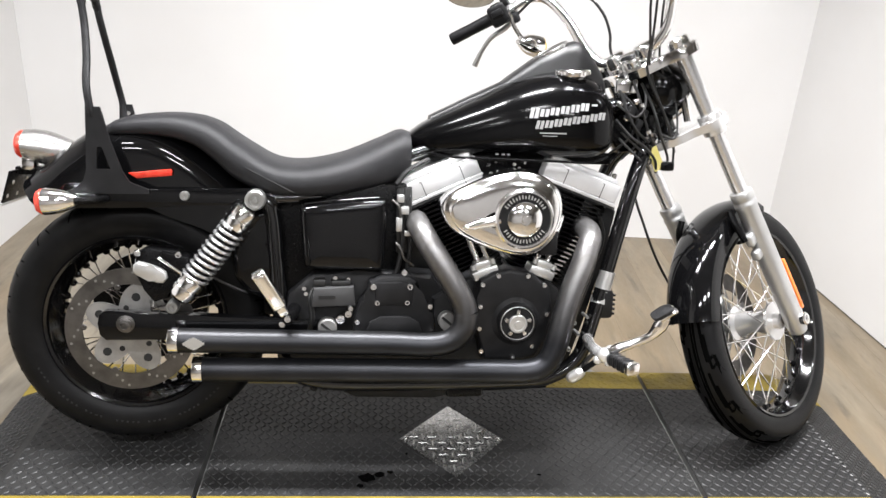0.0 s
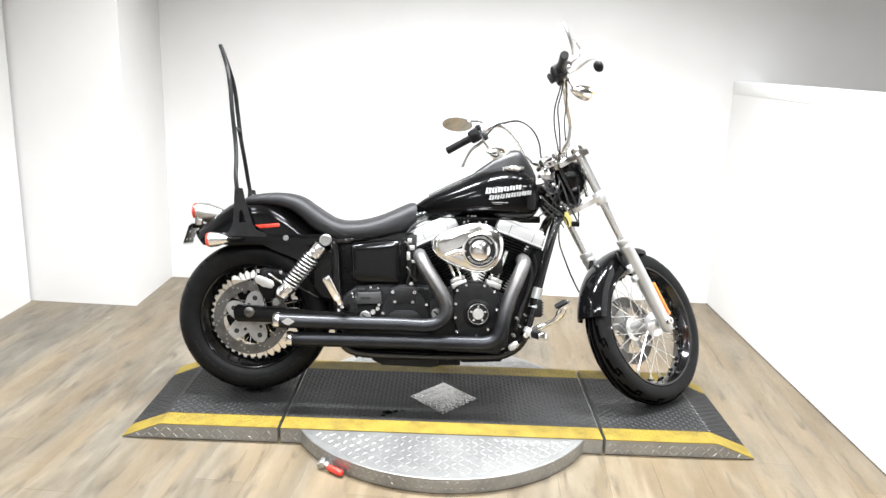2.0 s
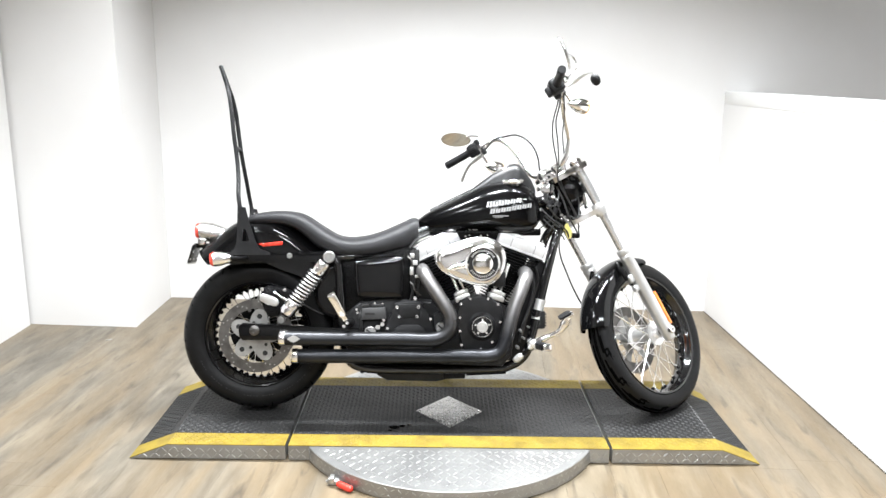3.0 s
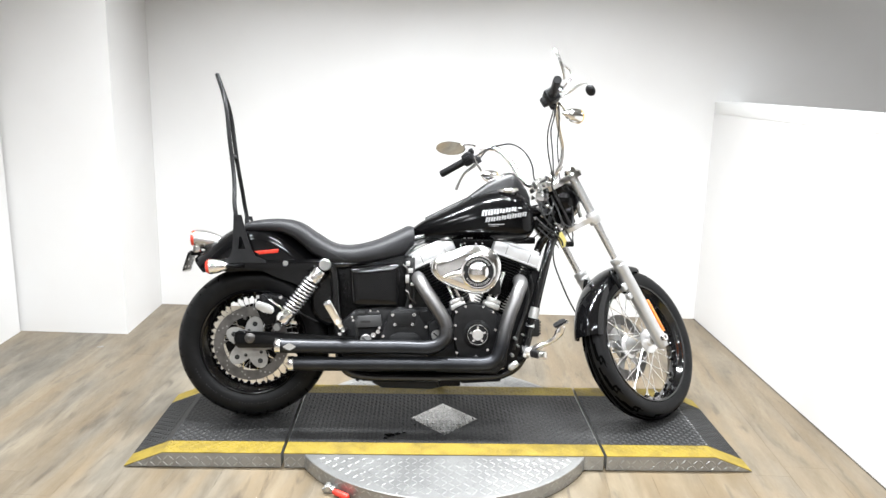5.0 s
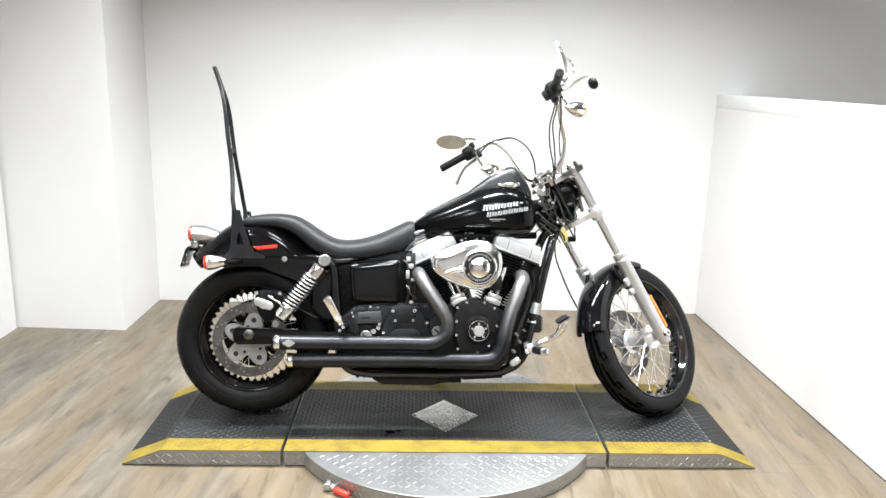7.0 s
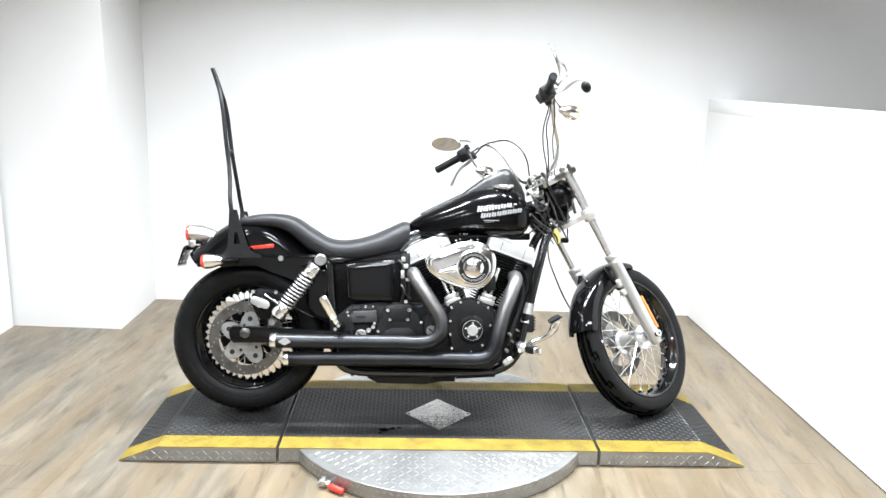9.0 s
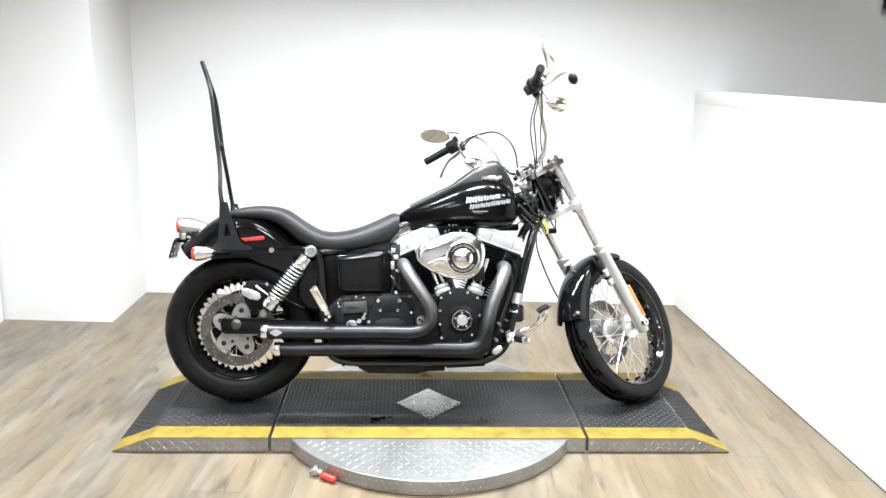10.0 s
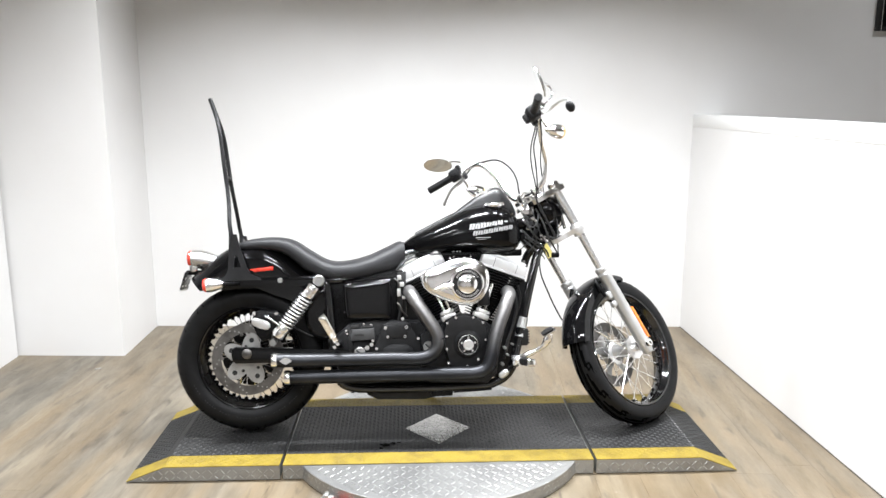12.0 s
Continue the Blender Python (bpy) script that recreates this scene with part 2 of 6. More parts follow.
def plate(bm, outline, y0, y1, bevel=0.0, m=None, segments=2):
    """An outline in x, z made thick from y0 to y1."""
    tmp = bmesh.new()
    lo = [tmp.verts.new((x, y0, z)) for x, z in outline]
    hi = [tmp.verts.new((x, y1, z)) for x, z in outline]
    n = len(lo)
    tmp.faces.new(lo)
    tmp.faces.new(hi[::-1])
    for i in range(n):
        j = (i + 1) % n
        tmp.faces.new((lo[j], lo[i], hi[i], hi[j]))
    if bevel:
        rim = [e for e in tmp.edges if abs(e.verts[0].co.y - e.verts[1].co.y) < 1e-6]
        bmesh.ops.bevel(tmp, geom=rim, offset=bevel, segments=segments, affect="EDGES", profile=0.5)
    return merge(bm, tmp, m)


def rod(bm, a, b, r, seg=12):
    return tube(bm, [a, b], r, seg, steps=1)


def axis_y(x, y, z):
    """Local z along the bike's right-hand side."""
    return pose(x, y, z, 90, 0, 0)


def bolt(bm, x, y, z, r=0.006, h=0.006):
    """A cap screw whose head points to the right-hand side (-y)."""
    return lathe(bm, [(r, 0), (r, h * 0.7), (r * 0.8, h), (r * 0.45, h), (r * 0.4, h * 0.6), (0, h * 0.6)], axis_y(x, y, z), 12)
# ---------------------------------------------------------------- the booth
SEAM = material("dirty_seam", (0.05, 0.042, 0.034), (0.09, 0.078, 0.062), 0.8, scale=30, fine=200)
SHOP = material("grey_shop_wall", (0.36, 0.35, 0.34), (0.42, 0.41, 0.40), 0.7, scale=1, fine=60)
CEILING = 2.85


def prism(name, base, z0, z1, mat, label, category):
    bm = bmesh.new()
    lo = [bm.verts.new((x, y, z0)) for x, y in base]
    hi = [bm.verts.new((x, y, z1)) for x, y in base]
    n = len(base)
    bm.faces.new(lo[::-1])
    bm.faces.new(hi)
    for i in range(n):
        j = (i + 1) % n
        bm.faces.new((lo[i], lo[j], hi[j], hi[i]))
    ob = link_mesh(name, bm, mat, smooth=False)
    return tagged(ob, label, category, kind="structure")


prism("wall_north", [(-2.5, 1.81), (1.62, 1.633), (4.7, 1.51), (4.7, 1.80), (-2.5, 1.98)], -0.02, CEILING, WALL, "plain white painted back wall running on past the half wall", "wall")
prism("wall_pilaster", [(-2.45, 1.225), (-1.735, 1.187), (-1.737, 1.776), (-2.45, 1.806)], -0.02, CEILING, WALL, "white painted boxed corner standing out from the walls", "wall")
prism("wall_west", [(-2.5, -1.3), (-2.335, -1.3), (-2.335, 1.2), (-2.5, 1.24)], -0.02, CEILING, WALL, "plain white painted side wall", "wall")
prism("wall_east", [(1.630, -1.3), (1.785, -1.3), (1.785, 1.6268), (1.630, 1.6327)], -0.02, 1.30, WALL, "white painted half-height side wall", "wall")
# the dim shop that the booth opens to, seen over the half wall and in reflections
prism("wall_south", [(-5.0, -5.2), (4.5, -5.2), (4.5, -5.0), (-5.0, -5.0)], -0.02, CEILING, SHOP, "grey wall of the shop across from the booth", "wall")
prism("wall_southwest", [(-5.2, -5.2), (-5.0, -5.2), (-5.0, -1.1), (-5.2, -1.1)], -0.02, CEILING, SHOP, "grey wall of the shop beside the booth", "wall")
prism("wall_southeast", [(4.5, -5.2), (4.7, -5.2), (4.7, 1.51), (4.5, 1.518)], -0.02, CEILING, SHOP, "grey wall of the shop beyond the half wall", "wall")
prism("wall_west_return", [(-5.0, -1.3), (-2.5, -1.3), (-2.5, -1.1), (-5.0, -1.1)], -0.02, CEILING, SHOP, "grey wall of the shop beside the booth", "wall")
prism("ceiling", [(-5.2, -5.2), (4.7, -5.2), (4.7, 1.98), (-5.2, 1.98)], CEILING, CEILING + 0.1, CEIL, "plain grey ceiling over booth and shop", "ceiling")
bm = bmesh.new()
box(bm, (1.6275, -1.3, 1.278), (1.80, 1.628, 1.350), bevel=0.004)
tagged(link_mesh("trim", bm, TRIM, angle=30), "white painted cap board along the top of the half wall", "ledge", kind="structure")

bm = bmesh.new()
box(bm, (1.625, -1.3, 0.0), (1.6295, 1.630, 0.003))
tagged(link_mesh("trim", bm, SEAM, smooth=False), "dark gap along the foot of the half wall", "trim", kind="structure")

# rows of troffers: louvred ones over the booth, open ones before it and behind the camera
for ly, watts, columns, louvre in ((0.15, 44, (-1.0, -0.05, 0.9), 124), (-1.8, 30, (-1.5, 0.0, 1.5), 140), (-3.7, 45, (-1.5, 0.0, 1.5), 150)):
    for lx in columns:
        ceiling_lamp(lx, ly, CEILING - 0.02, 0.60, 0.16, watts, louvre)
# unseen fill lamp added in the booth's row, dimmer, to brighten the wall beyond
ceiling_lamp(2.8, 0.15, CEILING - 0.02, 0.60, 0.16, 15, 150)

bm = bmesh.new()
box(bm, (-5.2, -5.2, -0.08), (4.7, 1.98, -0.006))
floor = tagged(link_mesh("floor", bm, GAP, smooth=False), "vinyl plank floor with tan and grey weathered oak print", "floor", kind="structure")


def planks():
    """Boards laid along the booth, a little askew, with staggered ends, cut at the walls."""
    w, length = 0.178, 1.22
    bm = bmesh.new()
    box(bm, (-w / 2 + 0.0003, -length / 2 + 0.0003, -0.005), (w / 2 - 0.0003, length / 2 - 0.0003, 0.0))
    first = link_mesh("plank", bm, PLANK, smooth=False)
    me = first.data
    bpy.data.objects.remove(first)
    rng = random.Random(5)
    turn = pose(0, 0, 0, 0, 0, PLANK_TURN)
    rest = bmesh.new()
    for i in range(-34, 34):
        shift = rng.uniform(0, length)
        for j in range(-7, 6):
            y0, y1 = j * length + shift - length / 2, j * length + shift + length / 2
            x = (turn @ Vector((i * w, (y0 + y1) / 2, 0))).x
            if not -5.05 < x < 4.55:
                continue
            hi = 1.78 + 0.027 * x if x > -2.45 else -1.20 + 0.07 * x
            y0, y1 = max(y0, -5.05 + 0.07 * x), min(y1, hi)
            if y1 - y0 < 0.05:
                continue
            m = turn @ pose(i * w, (y0 + y1) / 2, 0) @ Matrix.Diagonal((1, (y1 - y0) / length, 1, 1))
            if -2.6 < x < 1.75 and y1 > -3.2:
                ob = new("plank", me)
                ob.parent = floor
                ob.matrix_world = m
            else:
                box(rest, (-w / 2 + 0.0003, -length / 2 + 0.0003, -0.005), (w / 2 - 0.0003, length / 2 - 0.0003, 0.0), m)
    far = part("shop_planks", rest, PLANK, floor, smooth=False)
    tagged(far, "vinyl planks of the shop floor", kind="stuff")


PLANK_TURN = -4.0
# ---------------------------------------------------------------- the turntable platform
ALU = material("aluminium_tread_plate", (0.2728, 0.2728, 0.2684), (0.3872, 0.3872, 0.3784), 0.36, 0.8, scale=5, fine=140, rough2=0.52, bump=0.06)
RUBBED = material("rubbed_mat_lug", (0.12, 0.12, 0.12), (0.22, 0.22, 0.215), 0.5, 0.3, scale=40, fine=200)
ALU_LUG = material("worn_aluminium_lug", (0.34, 0.34, 0.332), (0.45, 0.45, 0.435), 0.34, 0.85, scale=20, fine=140, rough2=0.36)
MAT_LUG = material("rubbed_mat_lug", (0.014, 0.014, 0.0145), (0.028, 0.028, 0.028), 0.38, rough2=0.50, scale=8, fine=200, spec=0.32)
MAT = material("dark_tread_mat", (0.0095, 0.0094, 0.0096), (0.020, 0.0197, 0.0192), 0.42, rough2=0.60, scale=5, fine=240, bump=0.15, contrast=(0.3, 0.75), spec=0.42)
YELLOW = material("yellow_safety_paint", (0.1575, 0.108, 0.0081), (0.2385, 0.171, 0.0144), 0.5, rough2=0.62, scale=14, fine=160, bump=0.1, contrast=(0.3, 0.55))
INSET = material("bare_tread_plate", (0.36, 0.355, 0.345), (0.46, 0.455, 0.445), 0.20, 0.9, scale=9, fine=160, rough2=0.34, bump=0.05)
GRIP_RED = material("red_plastic_grip", (0.62, 0.03, 0.02), (0.72, 0.05, 0.03), 0.35, scale=30, fine=200)
GALV = material("galvanised_steel", (0.45, 0.45, 0.44), (0.60, 0.60, 0.58), 0.38, 0.9, scale=40, fine=200, rough2=0.5)
OIL_BLACK = material("wet_oil", (0.002, 0.002, 0.002), (0.003, 0.003, 0.003), 0.08, spec=0.5)
DECK = 0.063
OIL = ((-0.214, -0.154, 0.016), (-0.185, -0.144, 0.010), (-0.159, -0.133, 0.006), (-0.231, -0.183, 0.007), (-0.118, -0.062, 0.004), (0.210, -0.140, 0.004))
FRONT, BACK = -0.309, 0.346
# widths of the yellow edges
SF, SB = 0.092, 0.091


def lugs(name, origin, u, v, nu, nv, pitch, parent, mat, inside, length=0.9, width=0.27, height=0.0018, label="", straight=False):
    """Raised lens-shaped lugs laid in alternating directions, joined into one part."""
    origin, u, v = Vector(origin), Vector(u).normalized(), Vector(v).normalized()
    n = u.cross(v)
    verts, faces = [], []
    for i in range(nu):
        for j in range(nv):
            a, b = (i + 0.5) * pitch, (j + 0.5) * pitch
            if not inside(a, b):
                continue
            c = origin + u * a + v * b
            s = 1 if (i + j) % 2 else -1
            d = (u if s > 0 else v) if straight else (u + v * s).normalized()
            e = n.cross(d)
            L, W = pitch * length / 1.0 * 0.62, pitch * width * 0.62
            k = len(verts)
            verts += [c - d * L, c - d * L * 0.4 - e * W, c + d * L * 0.4 - e * W, c + d * L, c + d * L * 0.4 + e * W, c - d * L * 0.4 + e * W,
                      c - d * L * 0.55 + n * height, c + d * L * 0.55 + n * height]
            faces += [(k, k + 1, k + 6), (k + 1, k + 2, k + 7, k + 6), (k + 2, k + 3, k + 7), (k + 3, k + 4, k + 7), (k + 4, k + 5, k + 6, k + 7), (k + 5, k, k + 6)]
    me = bpy.data.meshes.new(name)
    me.from_pydata(verts, [], faces)
    me.materials.append(mat)
    ob = new(name, me)
    ob.parent = parent
    return tagged(ob, label, kind="stuff")


def deck_section(name, label, x0, x1, slope):
    """One deck section: flat from the inner end, with a sloped end of the given reach where slope is not 0."""
    root = thing(name, pose(0, 0, 0), label, "platform")
    flat0, flat1 = (x0 - slope if slope < 0 else x0), (x1 - slope if slope > 0 else x1)
    side = [(flat0, DECK - 0.003), (flat1, DECK - 0.003)]
    outline = ([(x0, 0.004)] if slope < 0 else [(x0, 0.004), (x0, DECK - 0.003)][::1]) + (side if slope else [(x1, DECK - 0.003)]) + [(x1, 0.004)]
    if slope > 0:
        outline = [(x0, 0.004), (x0, DECK - 0.003), (flat1, DECK - 0.003), (x1, 0.004)]
    elif slope < 0:
        outline = [(x0, 0.004), (flat0, DECK - 0.003), (x1, DECK - 0.003), (x1, 0.004)]
    else:
        outline = [(x0, 0.004), (x0, DECK - 0.003), (x1, DECK - 0.003), (x1, 0.004)]
    bm = bmesh.new()
    plate(bm, outline, FRONT, BACK)
    part("body", bm, ALU, root, "bare aluminium tread plate side", smooth=False)

    def skin(y0, y1, lift):
        """A sheet that follows the top of the section."""
        top = [p for p in outline if p[1] > 0.01]
        line = ([outline[0]] if slope < 0 else []) + top + ([outline[-1]] if slope > 0 else [])
        b2 = bmesh.new()
        lo = [(x, z + 0.0005) for x, z in line]
        hi = [(x, z + lift) for x, z in line][::-1]
        plate(b2, lo + hi, y0, y1)
        return b2

    part("mat", skin(FRONT + SF, BACK - SB, 0.003), MAT, root, "dark grey tread mat", smooth=False)
    part("yellow_stripe", skin(FRONT - 0.001, FRONT + SF - 0.001, 0.0032), YELLOW, root, "yellow painted edge", smooth=False)
    part("yellow_stripe", skin(BACK - SB + 0.001, BACK + 0.001, 0.0032), YELLOW, root, "yellow painted edge", smooth=False)
    pitch = 0.0172
    for y0 in (FRONT + 0.001, BACK - SB + 0.001):
        lugs("stripe_tread", (flat0, y0, DECK + 0.0002), (1, 0, 0), (0, 1, 0), int((flat1 - flat0) / pitch), int(SF / pitch), pitch, root, YELLOW, lambda a, b: True, height=0.0012, label="raised tread under the yellow paint")
    nv = int((BACK - FRONT - SF - SB) / pitch)

    def keep(a, b):
        x, y = flat0 + a, FRONT + SF + b
        return abs(x - 0.003) / 0.143 + abs(y) / 0.156 > 1
    lugs("tread", (flat0, FRONT + SF + 0.001, DECK), (1, 0, 0), (0, 1, 0), int((flat1 - flat0) / pitch), nv, pitch, root, MAT_LUG, keep, label="raised mat tread")
    if slope:
        reach = abs(slope)
        d = Vector((-slope, 0, DECK - 0.004)) if slope > 0 else Vector((reach, 0, DECK - 0.004))
        o = Vector((x1, FRONT + SF + 0.001, 0.0074)) if slope > 0 else Vector((x0, FRONT + SF + 0.001, 0.0074))
        if slope > 0:
            lugs("tread", o + Vector((0, BACK - FRONT - SF - SB - 0.002, 0)), d, (0, -1, 0), int(d.length / pitch), nv, pitch, root, MAT_LUG, lambda a, b: True, label="raised mat tread")
        else:
            lugs("tread", o, d, (0, 1, 0), int(d.length / pitch), nv, pitch, root, MAT_LUG, lambda a, b: True, label="raised mat tread")

    def face(a, b):
        x, z = x0 + a, 0.004 + b
        if slope > 0 and z > 0.004 + (x1 - x) / reach * (DECK - 0.012):
            return False
        if slope < 0 and z > 0.004 + (x - x0) / reach * (DECK - 0.012):
            return False
        return True
    reach = abs(slope) or 1
    lugs("tread_plate", (x0, FRONT, 0.004), (1, 0, 0), (0, 0, 1), int((x1 - x0) / 0.0235), 2, 0.0235, root, ALU_LUG, face, width=0.15, height=0.0022, label="raised aluminium lugs on the side")
    return root


deck_section("ramp", "sloped end section of the platform with dark mat and yellow edges", -1.197, -0.616, -0.143)
deck = deck_section("platform_deck", "flat middle section of the platform with dark mat and yellow edges", -0.604, 0.601, 0)
deck_section("ramp", "sloped end section of the platform with dark mat and yellow edges", 0.613, 1.174, 0.144)

# square window in the mat, set cornerwise
bm = bmesh.new()
tmp = bmesh.new()
bmesh.ops.create_cube(tmp, size=1, matrix=pose(0.003, 0, DECK + 0.0006) @ Matrix.Diagonal((0.274, 0.300, 1, 1)) @ pose(0, 0, 0, 0, 0, 45) @ Matrix.Diagonal((0.7071, 0.7071, 0.003, 1)))
merge(bm, tmp)
inset = part("diamond_inset", bm, INSET, deck, "bare aluminium tread plate set cornerwise in the mat", smooth=False)
lugs("tread", (-0.134, -0.15, DECK + 0.0021), (1, 0, 0), (0, 1, 0), 11, 13, 0.0244, inset, ALU_LUG, lambda a, b: abs(a - 0.137) / 0.137 + abs(b - 0.15) / 0.150 < 0.90, length=0.85, width=0.16, height=0.0018, straight=True)
for sx in (-1, 1):
    bm = bmesh.new()
    lathe(bm, [(0.0065, 0), (0.0065, 0.002), (0.005, 0.0036), (0.0028, 0.004), (0.0024, 0.0022), (0, 0.0022)], pose(0.003 + sx * 0.122, 0, DECK + 0.002), 16)
    part("screw", bm, CHROME, inset, "bright cap screw")

# turntable disc under the deck
turn = thing("turntable", pose(0, -0.012, 0), "round aluminium tread plate turntable under the platform", "turntable")
bm = bmesh.new()
lathe(bm, [(0.600, 0.004), (0.606, 0.004), (0.606, 0.0555), (0.603, 0.058), (0.598, 0.058), (0, 0.058)], seg=96)
part("disc", bm, ALU, turn, angle=25)
lugs("tread", (-0.6, -0.6, 0.058), (1, 0, 0), (0, 1, 0), 46, 46, 0.0262, turn, ALU_LUG,
     lambda a, b: (a - 0.6) ** 2 + (b - 0.6) ** 2 < 0.345 and not FRONT + 0.012 - 0.01 < b - 0.6 < BACK + 0.012 + 0.01, width=0.16, height=0.0020, label="raised aluminium lugs")
verts = []
rim_faces = []
for k in range(150):
    for j in range(2):
        a = 2 * math.pi * (k + 0.5 * j) / 150
        s = 1 if (k + j) % 2 else -1
        z = 0.017 + 0.024 * j
        t = Vector((-math.sin(a), math.cos(a), 0))
        n = Vector((math.cos(a), math.sin(a), 0))
        c = n * 0.606 + Vector((0, 0, z))
        d = (t + Vector((0, 0, s * 0.8))).normalized() * 0.010
        e = n.cross(d).normalized() * 0.003
        q = len(verts)
        verts += [c - d, c - d * 0.4 - e, c + d * 0.4 - e, c + d, c + d * 0.4 + e, c - d * 0.4 + e, c - d * 0.5 + n * 0.0016, c + d * 0.5 + n * 0.0016]
        rim_faces += [(q, q + 1, q + 6), (q + 1, q + 2, q + 7, q + 6), (q + 2, q + 3, q + 7), (q + 3, q + 4, q + 7), (q + 4, q + 5, q + 6, q + 7), (q + 5, q, q + 6)]
me = bpy.data.meshes.new("rim_tread")
me.from_pydata(verts, [], rim_faces)
me.materials.append(ALU_LUG)
rim_tread = new("rim_tread", me)
rim_tread.parent = turn
tagged(rim_tread, "raised aluminium lugs on the rim", kind="stuff")
# dark rubber foot ring under disc and deck
bm = bmesh.new()
lathe(bm, [(0.585, 0), (0.599, 0), (0.599, 0.004), (0.585, 0.004)], close=True, seg=96)
part("foot_ring", bm, GAP, turn)
for x0, x1 in ((-1.185, -0.622), (-0.598, 0.595), (0.619, 1.162)):
    bm = bmesh.new()
    box(bm, (x0, FRONT + 0.006, 0), (x1, BACK - 0.006, 0.004))
    part("foot_pad", bm, GAP, deck if abs(x0 + 0.598) < 0.01 else bpy.data.objects["ramp" if x0 < 0 else "ramp.001"], smooth=False)

# bright worn edges along the joints
for x, root in ((-0.603, "platform_deck"), (0.5995, "platform_deck")):
    bm = bmesh.new()
    box(bm, (x - 0.001, FRONT + SF, DECK - 0.002), (x + 0.001, BACK - SB, DECK + 0.0009))
    part("edge_strip", bm, ALU_LUG, bpy.data.objects[root], "bright worn metal edge", smooth=False)
# row of bright lugs where the ramp bends
lugs("bend_line", (1.022, FRONT + SF + 0.002, DECK + 0.0006), (1, 0, 0), (0, 1, 0), 1, 27, 0.0178, bpy.data.objects["ramp.001"], RUBBED, lambda a, b: True, length=0.6, width=0.30, height=0.0016, label="row of rubbed bright lugs")
# oil drips on the mat
rng = random.Random(3)
bm = bmesh.new()
for cx, cy, r in OIL:
    ring = [bm.verts.new((cx + r * rng.uniform(0.7, 1.2) * 1.3 * math.cos(a), cy + r * rng.uniform(0.7, 1.2) * math.sin(a), DECK + 0.0021)) for a in [2 * math.pi * k / 12 for k in range(12)]]
    bm.faces.new(ring)
tagged(part("oil_stain", bm, OIL_BLACK, deck, "wet black oil drips", smooth=False), "wet black oil drips", kind="stuff")

# locking clamp with a red grip at the edge of the disc
clamp = thing("locking_clamp", pose(-0.405, -0.492, 0), "small steel locking lever with a red plastic grip beside the turntable", "clamp")
bm = bmesh.new()
box(bm, (-0.03, 0.008, 0.0), (0.012, 0.034, 0.022), bevel=0.003)
box(bm, (-0.022, -0.004, 0.012), (-0.006, 0.03, 0.034), bevel=0.003)
part("bracket", bm, GALV, clamp)
bm = bmesh.new()
tube(bm, [(-0.034, 0.012, 0.014), (-0.010, 0.004, 0.024), (0.012, -0.010, 0.017)], 0.005, 10)
part("lever", bm, GALV, clamp)
bm = bmesh.new()
tube(bm, [(0.006, -0.006, 0.018), (0.014, -0.011, 0.0165), (0.040, -0.028, 0.015), (0.058, -0.040, 0.014), (0.062, -0.043, 0.0135)], [0.007, 0.0115, 0.012, 0.011, 0.006], 14, 4)
part("grip", bm, GRIP_RED, clamp, "red plastic grip")
# ---------------------------------------------------------------- the motorcycle
# bike frame: x forward from the rear axle, y to its left, z up from the deck; it leans on its stand
bike = thing("motorcycle", pose(-0.775, 0.005, DECK, 0, 0, 4.0) @ pose(0, 0, 0, -11.5), "gloss black cruiser motorcycle with tall sissy bar leaning on its stand", "motorcycle")
RAKE, STEER = radians(29.0), 33.0
HEAD = Matrix(((math.cos(RAKE), 0, -math.sin(RAKE), 0), (0, 1, 0, 0), (math.sin(RAKE), 0, math.cos(RAKE), 0), (0, 0, 0, 1)))
# steering axes: x ahead of the steering axis, y left, z up along it; the fork sits a little askew under the bars
BARS = HEAD @ Matrix.Translation((1.535, 0, 0)) @ pose(0, 0, 0, 0, 0, STEER)
FORK = BARS @ pose(-0.0283, -0.0250, 0.0189, -1.35, 1.32, 4.58)


def fpart(name, bm, mat, parent, label="", angle=35):
    bmesh.ops.transform(bm, matrix=FORK, verts=bm.verts)
    return part(name, bm, mat, parent, label, angle=angle)


def bpart(name, bm, mat, parent, label="", angle=35):
    bmesh.ops.transform(bm, matrix=BARS, verts=bm.verts)
    return part(name, bm, mat, parent, label, angle=angle)


